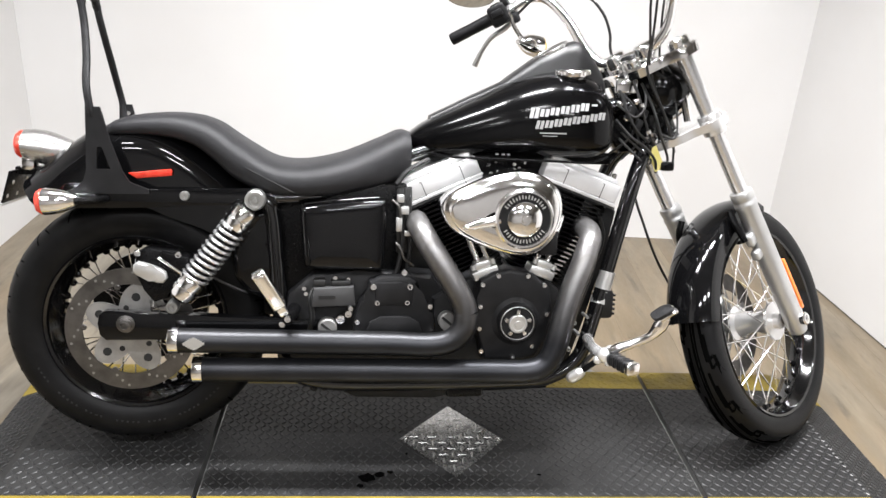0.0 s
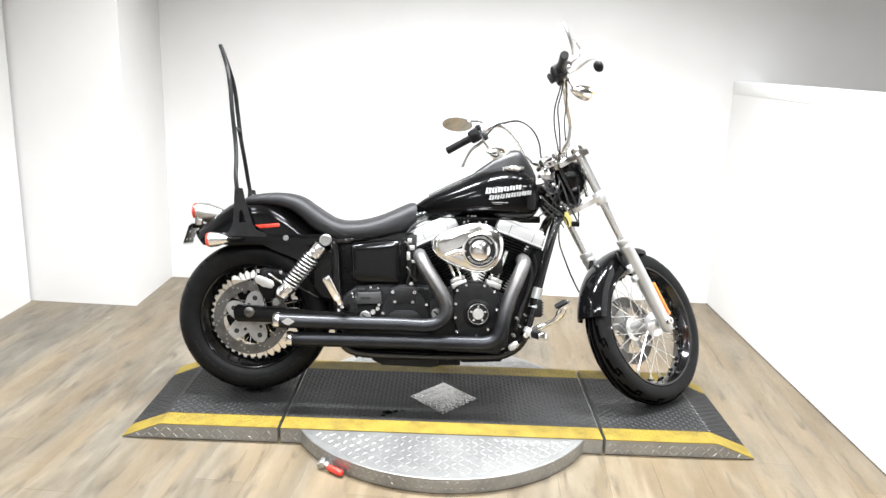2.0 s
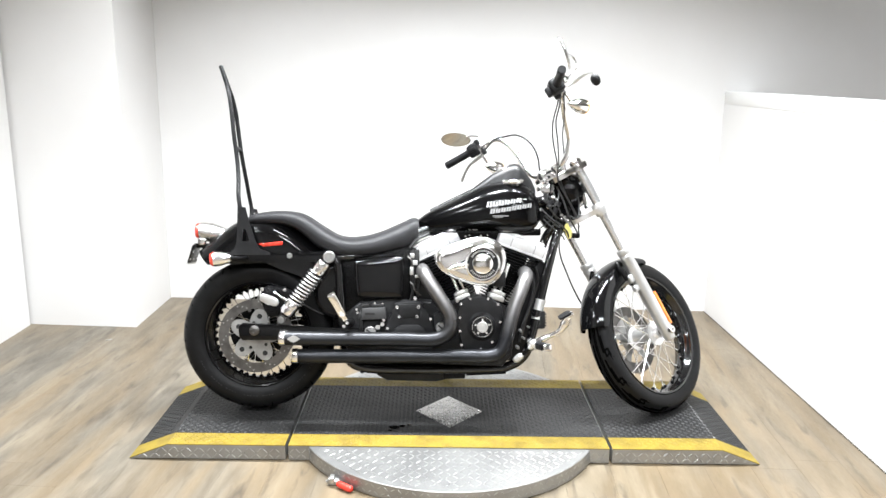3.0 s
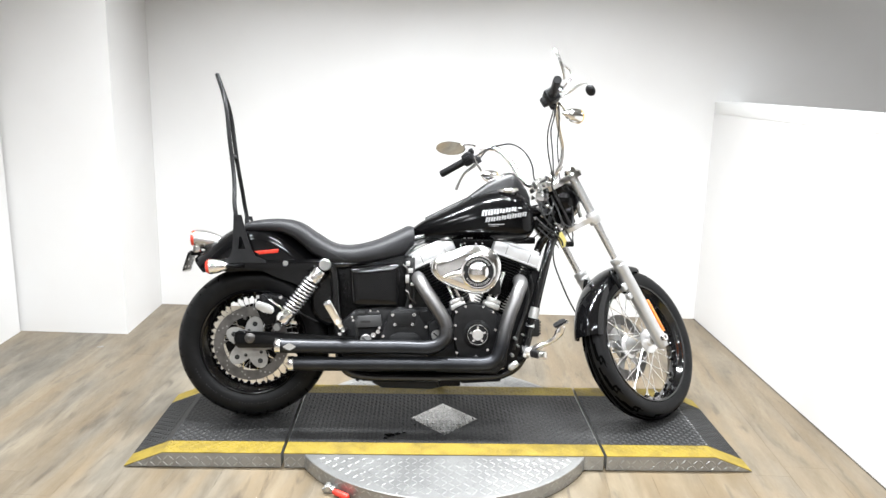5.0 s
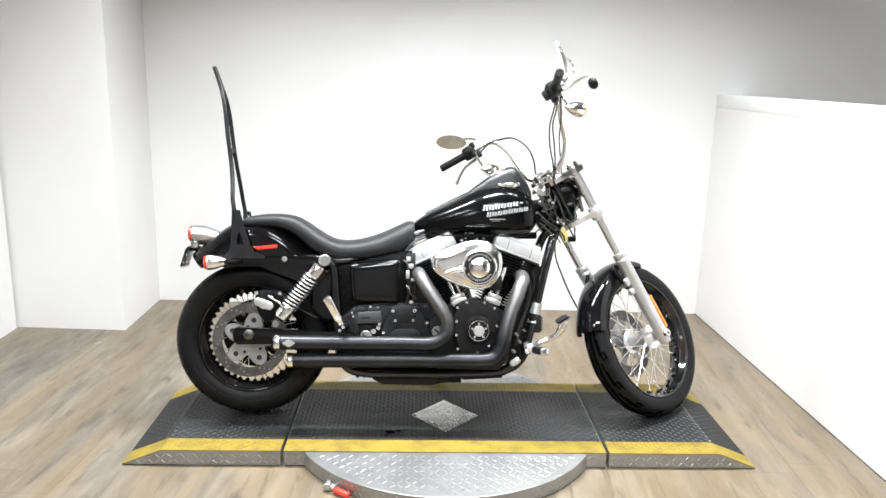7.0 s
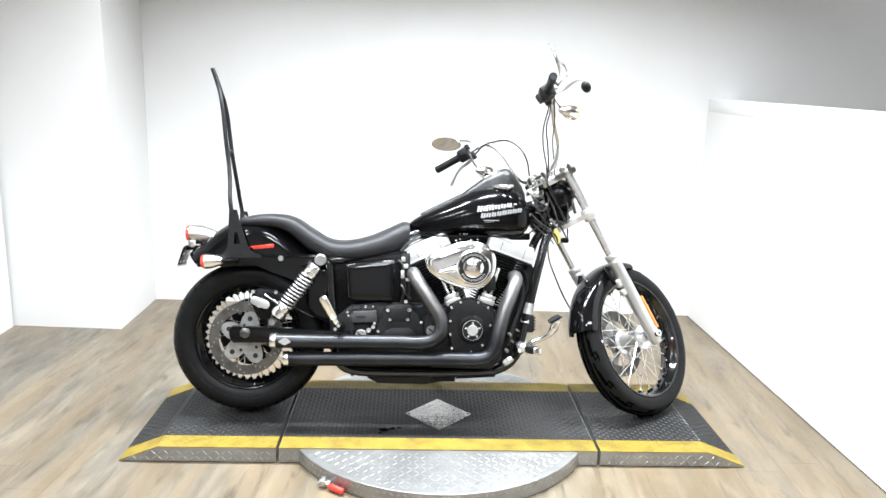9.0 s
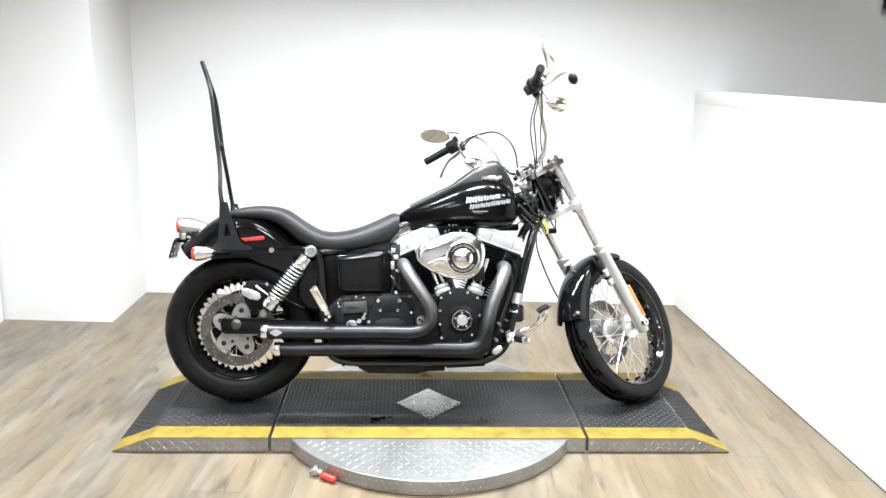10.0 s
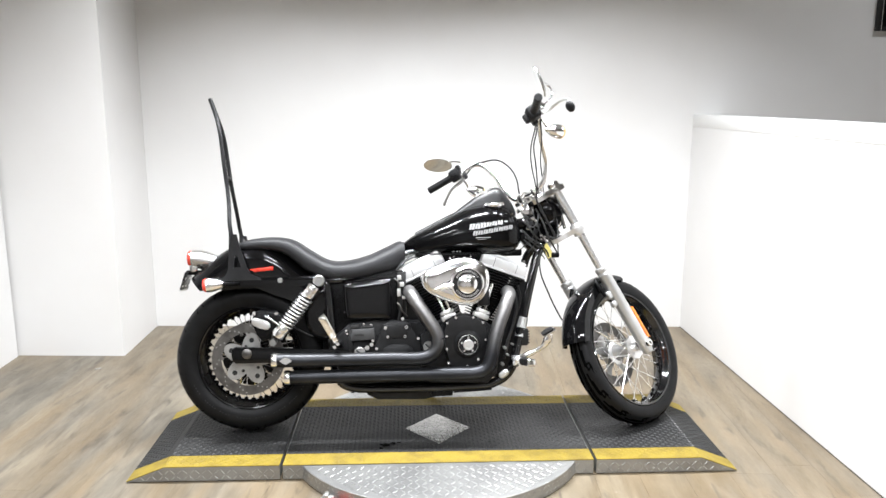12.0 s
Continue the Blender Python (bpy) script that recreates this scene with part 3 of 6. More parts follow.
def wheel(name, m, tyre_r, tyre_w, lip, well, hub_w, label, n=40, flange=0.044):
    """Laced wheel about local z: rim, tyre, hub and single spokes."""
    w = tyre_w * 0.84
    bm = bmesh.new()
    lathe(bm, [(lip + 0.003, -w), (lip - 0.002, -w - 0.004), (lip - 0.008, -w - 0.001), (lip - 0.012, -w * 0.8), (well + 0.004, -w * 0.5), (well, -w * 0.2), (well, w * 0.2),
               (well + 0.004, w * 0.5), (lip - 0.012, w * 0.8), (lip - 0.008, w + 0.001), (lip - 0.002, w + 0.004), (lip + 0.003, w), (lip, w * 0.8), (well + 0.012, 0), (lip, -w * 0.8)], m, 72, True)
    rim = part(name, bm, BLACK_RIM, bike, label)
    bm = bmesh.new()
    s = tyre_r - lip
    lathe(bm, [(lip, -w * 0.98), (lip + 0.006, -w - 0.004), (lip + s * 0.16, -tyre_w * 0.945), (lip + s * 0.18, -tyre_w * 0.975), (lip + s * 0.21, -tyre_w * 0.975), (lip + s * 0.23, -tyre_w * 0.965), (lip + s * 0.5, -tyre_w), (lip + s * 0.62, -tyre_w * 0.968), (lip + s * 0.64, -tyre_w * 0.985), (lip + s * 0.66, -tyre_w * 0.985), (lip + s * 0.68, -tyre_w * 0.945), (lip + s * 0.72, -tyre_w * 0.93), (lip + s * 0.86, -tyre_w * 0.74), (lip + s * 0.955, -tyre_w * 0.42), (tyre_r, -tyre_w * 0.10),
               (tyre_r, tyre_w * 0.10), (lip + s * 0.955, tyre_w * 0.42), (lip + s * 0.86, tyre_w * 0.74), (lip + s * 0.72, tyre_w * 0.93), (lip + s * 0.5, tyre_w), (lip + s * 0.25, tyre_w * 0.97), (lip + 0.006, w + 0.004), (lip, w * 0.98)], m, 96, True)
    tyre = part("tyre", bm, RUBBER, rim, "black rubber tyre with moulded tread")
    bm = bmesh.new()
    lathe(bm, [(0.014, -hub_w - 0.02), (0.022, -hub_w - 0.018), (0.022, -hub_w), (flange - 0.002, -hub_w + 0.001), (flange, -hub_w + 0.007), (flange - 0.014, -hub_w + 0.014), (0.026, 0), (flange - 0.014, hub_w - 0.014), (flange, hub_w - 0.007), (flange - 0.002, hub_w - 0.001), (0.022, hub_w), (0.022, hub_w + 0.018), (0.014, hub_w + 0.02)], m, 40)
    part("hub", bm, POLISHED, rim, "bright alloy hub")
    # lacing: four spokes repeat round the wheel
    for k in range(4):
        side = -1 if k % 2 else 1
        sweep = (1 if k < 2 else -1) * 0.62
        tmp = bmesh.new()
        a0 = 2 * math.pi * k / n
        p = Vector(((flange - 0.004) * math.cos(a0), (flange - 0.004) * math.sin(a0), side * (hub_w - 0.004)))
        q = Vector((well * math.cos(a0 + sweep), well * math.sin(a0 + sweep), side * 0.006))
        tube(tmp, [p, q], 0.0017, 6, 1)
        tube(tmp, [p.lerp(q, 0.93), q], 0.0030, 6, 1)
        me = bpy.data.meshes.new("spoke")
        tmp.to_mesh(me)
        tmp.free()
        me.materials.append(CHROME)
        cup = bmesh.new()
        lathe(cup, [(0.0095, 0.0), (0.0085, 0.005), (0.0055, 0.0085), (0, 0.0092)], Matrix.Translation(q * 1.004) @ Vector((-math.cos(a0 + sweep), -math.sin(a0 + sweep), 0)).to_track_quat("Z", "Y").to_matrix().to_4x4(), 10)
        cup_me = bpy.data.meshes.new("nipple_seat")
        cup.to_mesh(cup_me)
        cup.free()
        cup_me.materials.append(BLACK_PAINT)
        for i in range(n // 4):
            ob = new("nipple_seat", cup_me)
            ob.parent = rim
            ob.matrix_local = m @ pose(0, 0, 0, 0, 0, 360 * i * 4 / n)
            ob = new("spoke", me)
            ob.parent = rim
            ob.matrix_local = m @ pose(0, 0, 0, 0, 0, 360 * i * 4 / n)
    return rim, tyre


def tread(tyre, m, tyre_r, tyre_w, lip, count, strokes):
    """Tread slots as thin dark slips that follow the tyre's crown, groove shade painted in."""
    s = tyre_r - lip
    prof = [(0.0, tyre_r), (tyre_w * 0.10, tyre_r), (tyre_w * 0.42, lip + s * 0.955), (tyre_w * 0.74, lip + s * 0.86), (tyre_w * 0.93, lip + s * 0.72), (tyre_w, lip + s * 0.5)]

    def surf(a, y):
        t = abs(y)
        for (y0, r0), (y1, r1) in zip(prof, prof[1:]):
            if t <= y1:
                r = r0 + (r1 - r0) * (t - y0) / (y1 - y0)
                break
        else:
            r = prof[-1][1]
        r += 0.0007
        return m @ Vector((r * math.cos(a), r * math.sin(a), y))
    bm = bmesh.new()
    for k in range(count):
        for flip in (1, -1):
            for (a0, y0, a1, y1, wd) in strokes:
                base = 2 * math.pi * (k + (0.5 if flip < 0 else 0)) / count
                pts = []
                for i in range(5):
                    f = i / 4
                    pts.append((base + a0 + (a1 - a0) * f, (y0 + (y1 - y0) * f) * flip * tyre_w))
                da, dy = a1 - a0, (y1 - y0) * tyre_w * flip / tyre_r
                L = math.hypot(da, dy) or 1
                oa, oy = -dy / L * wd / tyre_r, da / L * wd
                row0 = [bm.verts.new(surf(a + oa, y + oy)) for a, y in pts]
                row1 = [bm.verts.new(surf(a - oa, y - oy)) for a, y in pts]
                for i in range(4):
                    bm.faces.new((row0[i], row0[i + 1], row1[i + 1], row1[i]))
    tagged(part("tread", bm, GROOVE_SHADE, tyre), "dark slips painted as the shade in tread grooves", kind="stuff")


MARK = material("rubbed_rubber", (0.022, 0.022, 0.023), (0.035, 0.035, 0.036), 0.5, scale=40, fine=300, spec=0.15)
CARRIER = material("cast_disc_carrier", (0.28, 0.275, 0.265), (0.42, 0.415, 0.405), 0.38, 0.75, scale=20, fine=200, rough2=0.5, bump=0.06)
BADGE_SILVER = material("badge_silver", (0.34, 0.34, 0.34), (0.42, 0.42, 0.42), 0.35, 0.3, scale=20, fine=200)
# ---- rear wheel with brake
REAR = axis_y(0, 0.012, 0.315)
rear, rear_tyre = wheel("rear_wheel", REAR, 0.307, 0.078, 0.212, 0.182, 0.060, "black rimmed laced rear wheel")
# worn raised marks on the rear tyre's side, as plain bars
bm = bmesh.new()
for k in range(46):
    if k % 12 in (4, 5, 11):
        continue
    a = radians(205 + k * 2.9)
    tmp = bmesh.new()
    box(tmp, (0.246, -0.0026, -0.0006), (0.258, 0.0026, 0.0006))
    merge(bm, tmp, REAR @ pose(0, 0, 0.0765, 0, 0, math.degrees(a)))
tagged(part("sidewall_mark", bm, MARK, rear_tyre, smooth=False), "faint raised bars on the tyre side", kind="stuff")
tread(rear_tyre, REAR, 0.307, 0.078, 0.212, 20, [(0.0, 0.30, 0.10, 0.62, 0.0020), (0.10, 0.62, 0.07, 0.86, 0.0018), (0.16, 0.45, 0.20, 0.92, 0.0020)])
bm = bmesh.new()
lathe(bm, [(0.108, 0), (0.146, 0), (0.146, 0.005), (0.108, 0.005)], axis_y(0, -0.106, 0.318), 72, True)
rotor = part("brake_disc", bm, STEEL, rear, "drilled steel brake disc")
# bright discs stand for light coming through the drilled holes
bm = bmesh.new()
for k in range(10):
    a = 2 * math.pi * k / 10
    for r, o in ((0.117, 0), (0.127, 0.12), (0.137, 0.24)):
        lathe(bm, [(0.0032, 0), (0.0032, 0.0004), (0, 0.0004)], axis_y(r * math.cos(a + o), -0.1112, 0.318 + r * math.sin(a + o)), 8)
tagged(part("drill_hole", bm, ALU_LUG, rotor), "small bright discs painted as light through the drilled holes", kind="stuff")
bm = bmesh.new()
lobes = []
for i in range(120):
    a = 2 * math.pi * i / 120
    r = 0.060 + 0.048 * (0.5 + 0.5 * math.cos(5 * a)) ** 0.65
    lobes.append((r * math.cos(a + 0.14), r * math.sin(a + 0.14)))
plate(bm, lobes, -0.0045, 0.0, 0.0, pose(0, -0.1035, 0.318))
carrier = part("disc_carrier", bm, CARRIER, rotor, "pale five-lobed alloy disc carrier", angle=25)
for k in range(5):
    a = 0.14 + radians(72 * k)
    for r, o, size in ((0.078, 0.0, 0.010), (0.052, 0.36, 0.0065)):
        bm = bmesh.new()
        lathe(bm, [(size, 0), (size, 0.0006), (size * 0.9, 0.0008), (0, 0.0004)], axis_y(r * math.cos(a + o), -0.1079, 0.318 + r * math.sin(a + o)), 16)
        part("hole", bm, GAP, carrier)
for k in range(5):
    a = radians(72 * k + 40)
    bm = bmesh.new()
    bolt(bm, 0.104 * math.cos(a), -0.1115, 0.318 - 0.104 * math.sin(a), 0.007, 0.004)
    part("rivet", bm, STEEL, rotor)
# pulley and belt on the far side
bm = bmesh.new()
lathe(bm, [(0.050, 0), (0.142, 0), (0.142, 0.028), (0.050, 0.028)], axis_y(0, 0.128, 0.318), 60, True)
part("belt_pulley", bm, BLACK_METAL, rear)
for k in range(5):
    a = radians(72 * k)
    bm = bmesh.new()
    rod(bm, (0.03 * math.cos(a), 0.114, 0.318 + 0.03 * math.sin(a)), (0.09 * math.cos(a), 0.114, 0.318 + 0.09 * math.sin(a)), 0.011, 10)
    part("pulley_arm", bm, BLACK_METAL, rear)

# ---- swingarm, axle, caliper
bm = bmesh.new()
plate(bm, [(-0.062, 0.345), (-0.058, 0.318), (-0.045, 0.306), (0.10, 0.306), (0.30, 0.300), (0.47, 0.296), (0.47, 0.345), (0.30, 0.352), (0.10, 0.366), (-0.045, 0.374), (-0.058, 0.366)], -0.155, -0.125, 0.004)
plate(bm, [(-0.062, 0.345), (-0.058, 0.318), (-0.045, 0.306), (0.47, 0.296), (0.47, 0.345), (0.10, 0.366), (-0.045, 0.374)], 0.140, 0.165, 0.004)
box(bm, (0.35, -0.125, 0.300), (0.41, 0.14, 0.344), bevel=0.008)
swing = part("swingarm", bm, BLACK_FRAME, bike, "gloss black swingarm")
bm = bmesh.new()
lathe(bm, [(0.020, 0), (0.020, 0.004), (0.0165, 0.005), (0.0165, 0.012), (0.0135, 0.013), (0.0135, 0.018), (0.008, 0.019), (0.006, 0.015), (0, 0.015)], axis_y(0.0, -0.155, 0.345), 24)
part("axle_nut", bm, STEEL, swing, "steel axle nut")
bm = bmesh.new()
plate(bm, [(0.02, 0.46), (0.025, 0.505), (0.05, 0.518), (0.115, 0.512), (0.135, 0.49), (0.128, 0.455), (0.10, 0.435), (0.095, 0.40), (0.06, 0.39), (0.04, 0.42)], -0.142, -0.090, 0.006)
plate(bm, [(0.075, 0.480), (0.082, 0.512), (0.140, 0.498), (0.150, 0.470), (0.128, 0.452)], -0.150, -0.100, 0.006)
caliper = part("brake_caliper", bm, BLACK_METAL, bike, "black rear brake caliper with a chrome cap")
bm = bmesh.new()
kidney = [(0.020, 0.468), (0.022, 0.482), (0.032, 0.489), (0.047, 0.485), (0.062, 0.478), (0.078, 0.474), (0.091, 0.465), (0.094, 0.450), (0.085, 0.439), (0.070, 0.440), (0.056, 0.449), (0.040, 0.453), (0.026, 0.458)]
plate(bm, kidney, -0.158, -0.140, 0.005, segments=3)
part("chrome_cap", bm, ALLOY, caliper, "chrome oval cap")
for x, z in ((0.03, 0.507), (0.118, 0.503), (0.115, 0.39)):
    bm = bmesh.new()
    bolt(bm, x, -0.143, z, 0.008, 0.007)
    part("bolt", bm, CHROME, caliper)
bm = bmesh.new()
rod(bm, (0.075, -0.147, 0.497), (0.135, -0.147, 0.452), 0.0045)
part("bleed_pipe", bm, CHROME, caliper)
bm = bmesh.new()
tube(bm, [(0.12, -0.12, 0.46), (0.17, -0.11, 0.45), (0.22, -0.095, 0.42), (0.27, -0.09, 0.40), (0.33, -0.08, 0.42)], 0.003, 8)
part("brake_hose", bm, CABLE, bike)


# ---- shocks
def shock(y):
    lo, hi = Vector((0.106, y, 0.388)), Vector((0.292, y, 0.633))
    ax = (hi - lo).normalized()
    L = (hi - lo).length
    rot = ax.to_track_quat("Z", "Y").to_matrix().to_4x4()
    m = Matrix.Translation(lo) @ rot
    bm = bmesh.new()
    lathe(bm, [(0.016, 0.02), (0.016, 0.07), (0.0238, 0.075), (0.0238, L - 0.075), (0.016, L - 0.07), (0.016, L - 0.02)], m, 20)
    body = part("shock_absorber", bm, BLACK_METAL, bike, "coil-over shock absorber with chrome covers")
    bm = bmesh.new()
    pts = []
    turns = 10.5
    for i in range(int(turns * 16) + 1):
        a = 2 * math.pi * i / 16
        pts.append(m @ Vector((0.0285 * math.cos(a), 0.0285 * math.sin(a), 0.078 + (L - 0.158) * i / (turns * 16))))
    tube(bm, pts, 0.0042, 10, 1)
    part("spring", bm, FORK_CHROME, body, "chrome coil spring")
    bm = bmesh.new()
    lathe(bm, [(0.016, L - 0.024), (0.027, L - 0.028), (0.029, L - 0.032), (0.029, L - 0.052), (0.0275, L - 0.054), (0.0275, L - 0.057), (0.029, L - 0.059), (0.029, L - 0.076), (0.027, L - 0.080), (0.010, L - 0.080)], m, 28)
    part("upper_cover", bm, CHROME, body)
    bm = bmesh.new()
    lathe(bm, [(0.010, 0.082), (0.028, 0.080), (0.030, 0.076), (0.030, 0.060), (0.0285, 0.058), (0.0285, 0.055), (0.030, 0.053), (0.030, 0.034), (0.027, 0.028), (0.012, 0.024)], m, 28)
    part("lower_cover", bm, CHROME, body)
    for c, r in ((hi, 0.023), (lo, 0.014)):
        bm = bmesh.new()
        lathe(bm, [(r, -0.018), (r, 0.014), (r * 0.85, 0.018), (r * 0.62, 0.018), (r * 0.58, 0.013), (r * 0.3, 0.013), (r * 0.25, 0.018), (0, 0.018)], pose(c.x, c.y, c.z, 90, 0, 0) if y < 0 else pose(c.x, c.y, c.z, -90, 0, 0), 24)
        part("mount", bm, ALU_LUG, body)


shock(-0.162)
shock(0.162)


def curve_at(pts, x):
    """Smooth value through (x, value) pairs."""
    if x <= pts[0][0]:
        return pts[0][1]
    for k in range(len(pts) - 1):
        if x <= pts[k + 1][0]:
            x0, y0 = pts[k]
            x1, y1 = pts[k + 1]
            s0 = (y1 - pts[k - 1][1]) / (x1 - pts[k - 1][0]) if k else (y1 - y0) / (x1 - x0)
            s1 = (pts[k + 2][1] - y0) / (pts[k + 2][0] - x0) if k + 2 < len(pts) else (y1 - y0) / (x1 - x0)
            t, h = (x - x0) / (x1 - x0), x1 - x0
            return (2 * t ** 3 - 3 * t * t + 1) * y0 + (t ** 3 - 2 * t * t + t) * h * s0 + (3 * t * t - 2 * t ** 3) * y1 + (t ** 3 - t * t) * h * s1
    return pts[-1][1]


# ---- rear fender: a shell that wraps the wheel on polar stations
def fender_shell(stations, centre, half, th, lift, m=None):
    """stations: angle in degrees, outer radius, depth of the skirt."""
    bm = bmesh.new()
    loops = []
    knots = sorted(stations)
    radius, skirt = [(a, r) for a, r, q in knots], [(a, q) for a, r, q in knots]
    count = 48
    for k in range(count + 1):
        a = knots[0][0] + (knots[-1][0] - knots[0][0]) * k / count
        r, depth = curve_at(radius, a), curve_at(skirt, a)
        d = Vector((math.cos(radians(a)), 0, math.sin(radians(a))))
        ring = []
        prof = []
        n = 16
        for i in range(n + 1):
            t = math.pi * i / n
            prof.append((half * math.cos(t), r - lift + lift * math.sin(t) ** 0.8))
        outer = [(half, r - depth)] + prof + [(-half, r - depth)]
        inner = [(y * (half - th) / half, q - (th if abs(y) < half * 0.98 else 0)) for y, q in outer][::-1]
        for y, q in outer + inner:
            ring.append(Vector(centre) + d * q + Vector((0, y, 0)))
        loops.append(ring)
    rings(bm, loops)
    if m is not None:
        bmesh.ops.transform(bm, matrix=m, verts=bm.verts)
    return bm


st = [(131, 0.392, 0.050), (127, 0.393, 0.075), (121, 0.397, 0.11), (112, 0.411, 0.15), (103, 0.428, 0.17), (93, 0.438, 0.185), (84, 0.435, 0.19), (74, 0.415, 0.18), (64, 0.395, 0.16), (52, 0.385, 0.14), (38, 0.375, 0.12), (24, 0.365, 0.11), (10, 0.36, 0.10)]
fender = part("rear_fender", fender_shell(st, (0.02, 0, 0.36), 0.104, 0.004, 0.075), BLACK_FRAME, bike, "gloss black rear fender")
for y in (-1, 1):
    bm = bmesh.new()
    plate(bm, [(0.012, 0.684), (0.104, 0.694), (0.107, 0.690), (0.105, 0.679), (0.030, 0.672)], y * 0.118 - 0.004, y * 0.118 + 0.004, 0.0015)
    part("reflector", bm, RED, fender, "red side reflector")
# struts carry the fender
for y in (-1, 1):
    bm = bmesh.new()
    plate(bm, [(-0.125, 0.628), (-0.115, 0.612), (-0.095, 0.605), (0.12, 0.611), (0.24, 0.612), (0.31, 0.606), (0.34, 0.615), (0.335, 0.640), (0.29, 0.655), (0.20, 0.652), (0.02, 0.648), (-0.10, 0.646)], y * 0.128 - 0.012, y * 0.128 + 0.012, 0.005)
    strut = part("fender_strut", bm, BLACK_FRAME, bike, "gloss black fender strut")
    bm = bmesh.new()
    lathe(bm, [(0.011, 0), (0.011, 0.006), (0.009, 0.010), (0.004, 0.010), (0.003, 0.006), (0, 0.006)], axis_y(0.136, -0.140, 0.637) if y < 0 else pose(0.136, 0.140, 0.637, -90, 0, 0), 20)
    part("bolt", bm, ALU_LUG, strut, "chrome bolt")

# ---- sissy bar
for y in (-1, 1):
    bm = bmesh.new()
    tmp = bmesh.new()
    out = [(-0.128, 0.640), (-0.092, 0.652), (-0.076, 0.668), (-0.069, 0.690), (-0.066, 0.760), (-0.064, 0.828), (-0.034, 0.828), (-0.016, 0.755), (0.006, 0.690), (0.020, 0.666), (0.060, 0.650), (0.060, 0.640)]
    hole = [(-0.047, 0.694), (-0.044, 0.742), (-0.034, 0.742), (-0.018, 0.694)]
    y0, y1 = y * 0.141 - 0.0035, y * 0.141 + 0.0035
    vo = [[tmp.verts.new((x, yy, z)) for x, z in out] for yy in (y0, y1)]
    vh = [[tmp.verts.new((x, yy, z)) for x, z in hole] for yy in (y0, y1)]
    for k in range(2):
        edges = [tmp.edges.new((v[i], v[(i + 1) % len(v)])) for v in (vo[k], vh[k]) for i in range(len(v))]
        bmesh.ops.triangle_fill(tmp, use_beauty=True, edges=edges)
    for a, b in ((vo[0], vo[1]), (vh[0], vh[1])):
        for i in range(len(a)):
            j = (i + 1) % len(a)
            tmp.faces.new((a[i], a[j], b[j], b[i]))
    merge(bm, tmp)
    side_plate = part("sissy_bar_plate", bm, BLACK_SATIN, bike, "flat black sissy bar side plate", smooth=False)
    if y > 0:
        bm = bmesh.new()
        bolt(bm, -0.042, 0.1375, 0.806, 0.006, 0.005)
        bolt(bm, -0.030, 0.1375, 0.800, 0.004, 0.005)
        part("bolt", bm, CHROME, side_plate)
bm = bmesh.new()
for y in (-1, 1):
    tube(bm, [(-0.050, y * 0.134, 0.790), (-0.056, y * 0.139, 0.830), (-0.063, y * 0.128, 0.875), (-0.068, y * 0.096, 0.935), (-0.076, y * 0.070, 1.000), (-0.083, y * 0.061, 1.050), (-0.093, y * 0.059, 1.130), (-0.103, y * 0.048, 1.220), (-0.113, y * 0.034, 1.275), (-0.124, y * 0.014, 1.315), (-0.140, y * 0.005, 1.365), (-0.154, 0, 1.404)], 0.0085, 10, 5)
sissy = part("sissy_bar", bm, BLACK_SATIN, bike, "tall narrow black sissy bar")
bm = bmesh.new()
tube(bm, [(-0.083, -0.060, 1.050), (-0.086, -0.045, 1.068), (-0.087, 0, 1.072), (-0.086, 0.045, 1.068), (-0.083, 0.060, 1.050)], [0.010, 0.0075, 0.006, 0.0075, 0.010], 8)
part("crossbar", bm, BLACK_SATIN, sissy)


# ---- tail light, plate bracket, rear signals
def bullet(m, r, length, lens_mat, label, parent, lens_label):
    """A bullet lamp along local +z, lens at the far end."""
    bm = bmesh.new()
    lathe(bm, [(0.006, -0.012), (0.010, 0.0), (r * 0.62, length * 0.16), (r * 0.88, length * 0.40), (r, length * 0.68), (r, length * 0.82), (r * 0.95, length * 0.83), (0, length * 0.83)], m, 28)
    lamp = part("turn_signal", bm, CHROME, parent, label)
    bm = bmesh.new()
    lathe(bm, [(r * 0.95, length * 0.83), (r * 0.97, length * 0.86), (r * 0.80, length * 0.97), (r * 0.4, length * 1.02), (0, length * 1.03)], m, 28)
    part("lens", bm, lens_mat, lamp, lens_label)
    return lamp


for y in (-1, 1):
    lamp = bullet(pose(-0.080, y * 0.175, 0.629, 0, -93, 0), 0.029, 0.084, RED, "chrome bullet rear turn signal", bike, "red lens")
    bm = bmesh.new()
    tube(bm, [(-0.085, y * 0.188, 0.629), (-0.045, y * 0.165, 0.629), (-0.030, y * 0.140, 0.628)], 0.008, 10)
    part("stalk", bm, BLACK_METAL, lamp)
bm = bmesh.new()
loops = []
for x, zc, hz, hy in ((-0.112, 0.712, 0.020, 0.016), (-0.130, 0.715, 0.027, 0.026), (-0.160, 0.720, 0.036, 0.036), (-0.190, 0.726, 0.040, 0.043), (-0.218, 0.730, 0.039, 0.046), (-0.238, 0.733, 0.035, 0.047)):
    loops.append([(x, hy * math.cos(2 * math.pi * i / 24), zc + hz * math.sin(2 * math.pi * i / 24)) for i in range(24)])
rings(bm, loops)
tail = part("tail_light", bm, DULL_CHROME, bike, "chrome tail light with a red lens")
bm = bmesh.new()
loops = []
for x, k in ((-0.238, 0.96), (-0.246, 0.98), (-0.252, 0.88), (-0.255, 0.62)):
    loops.append([(x, 0.047 * k * math.cos(2 * math.pi * i / 24), 0.734 + 0.034 * k * math.sin(2 * math.pi * i / 24)) for i in range(24)])
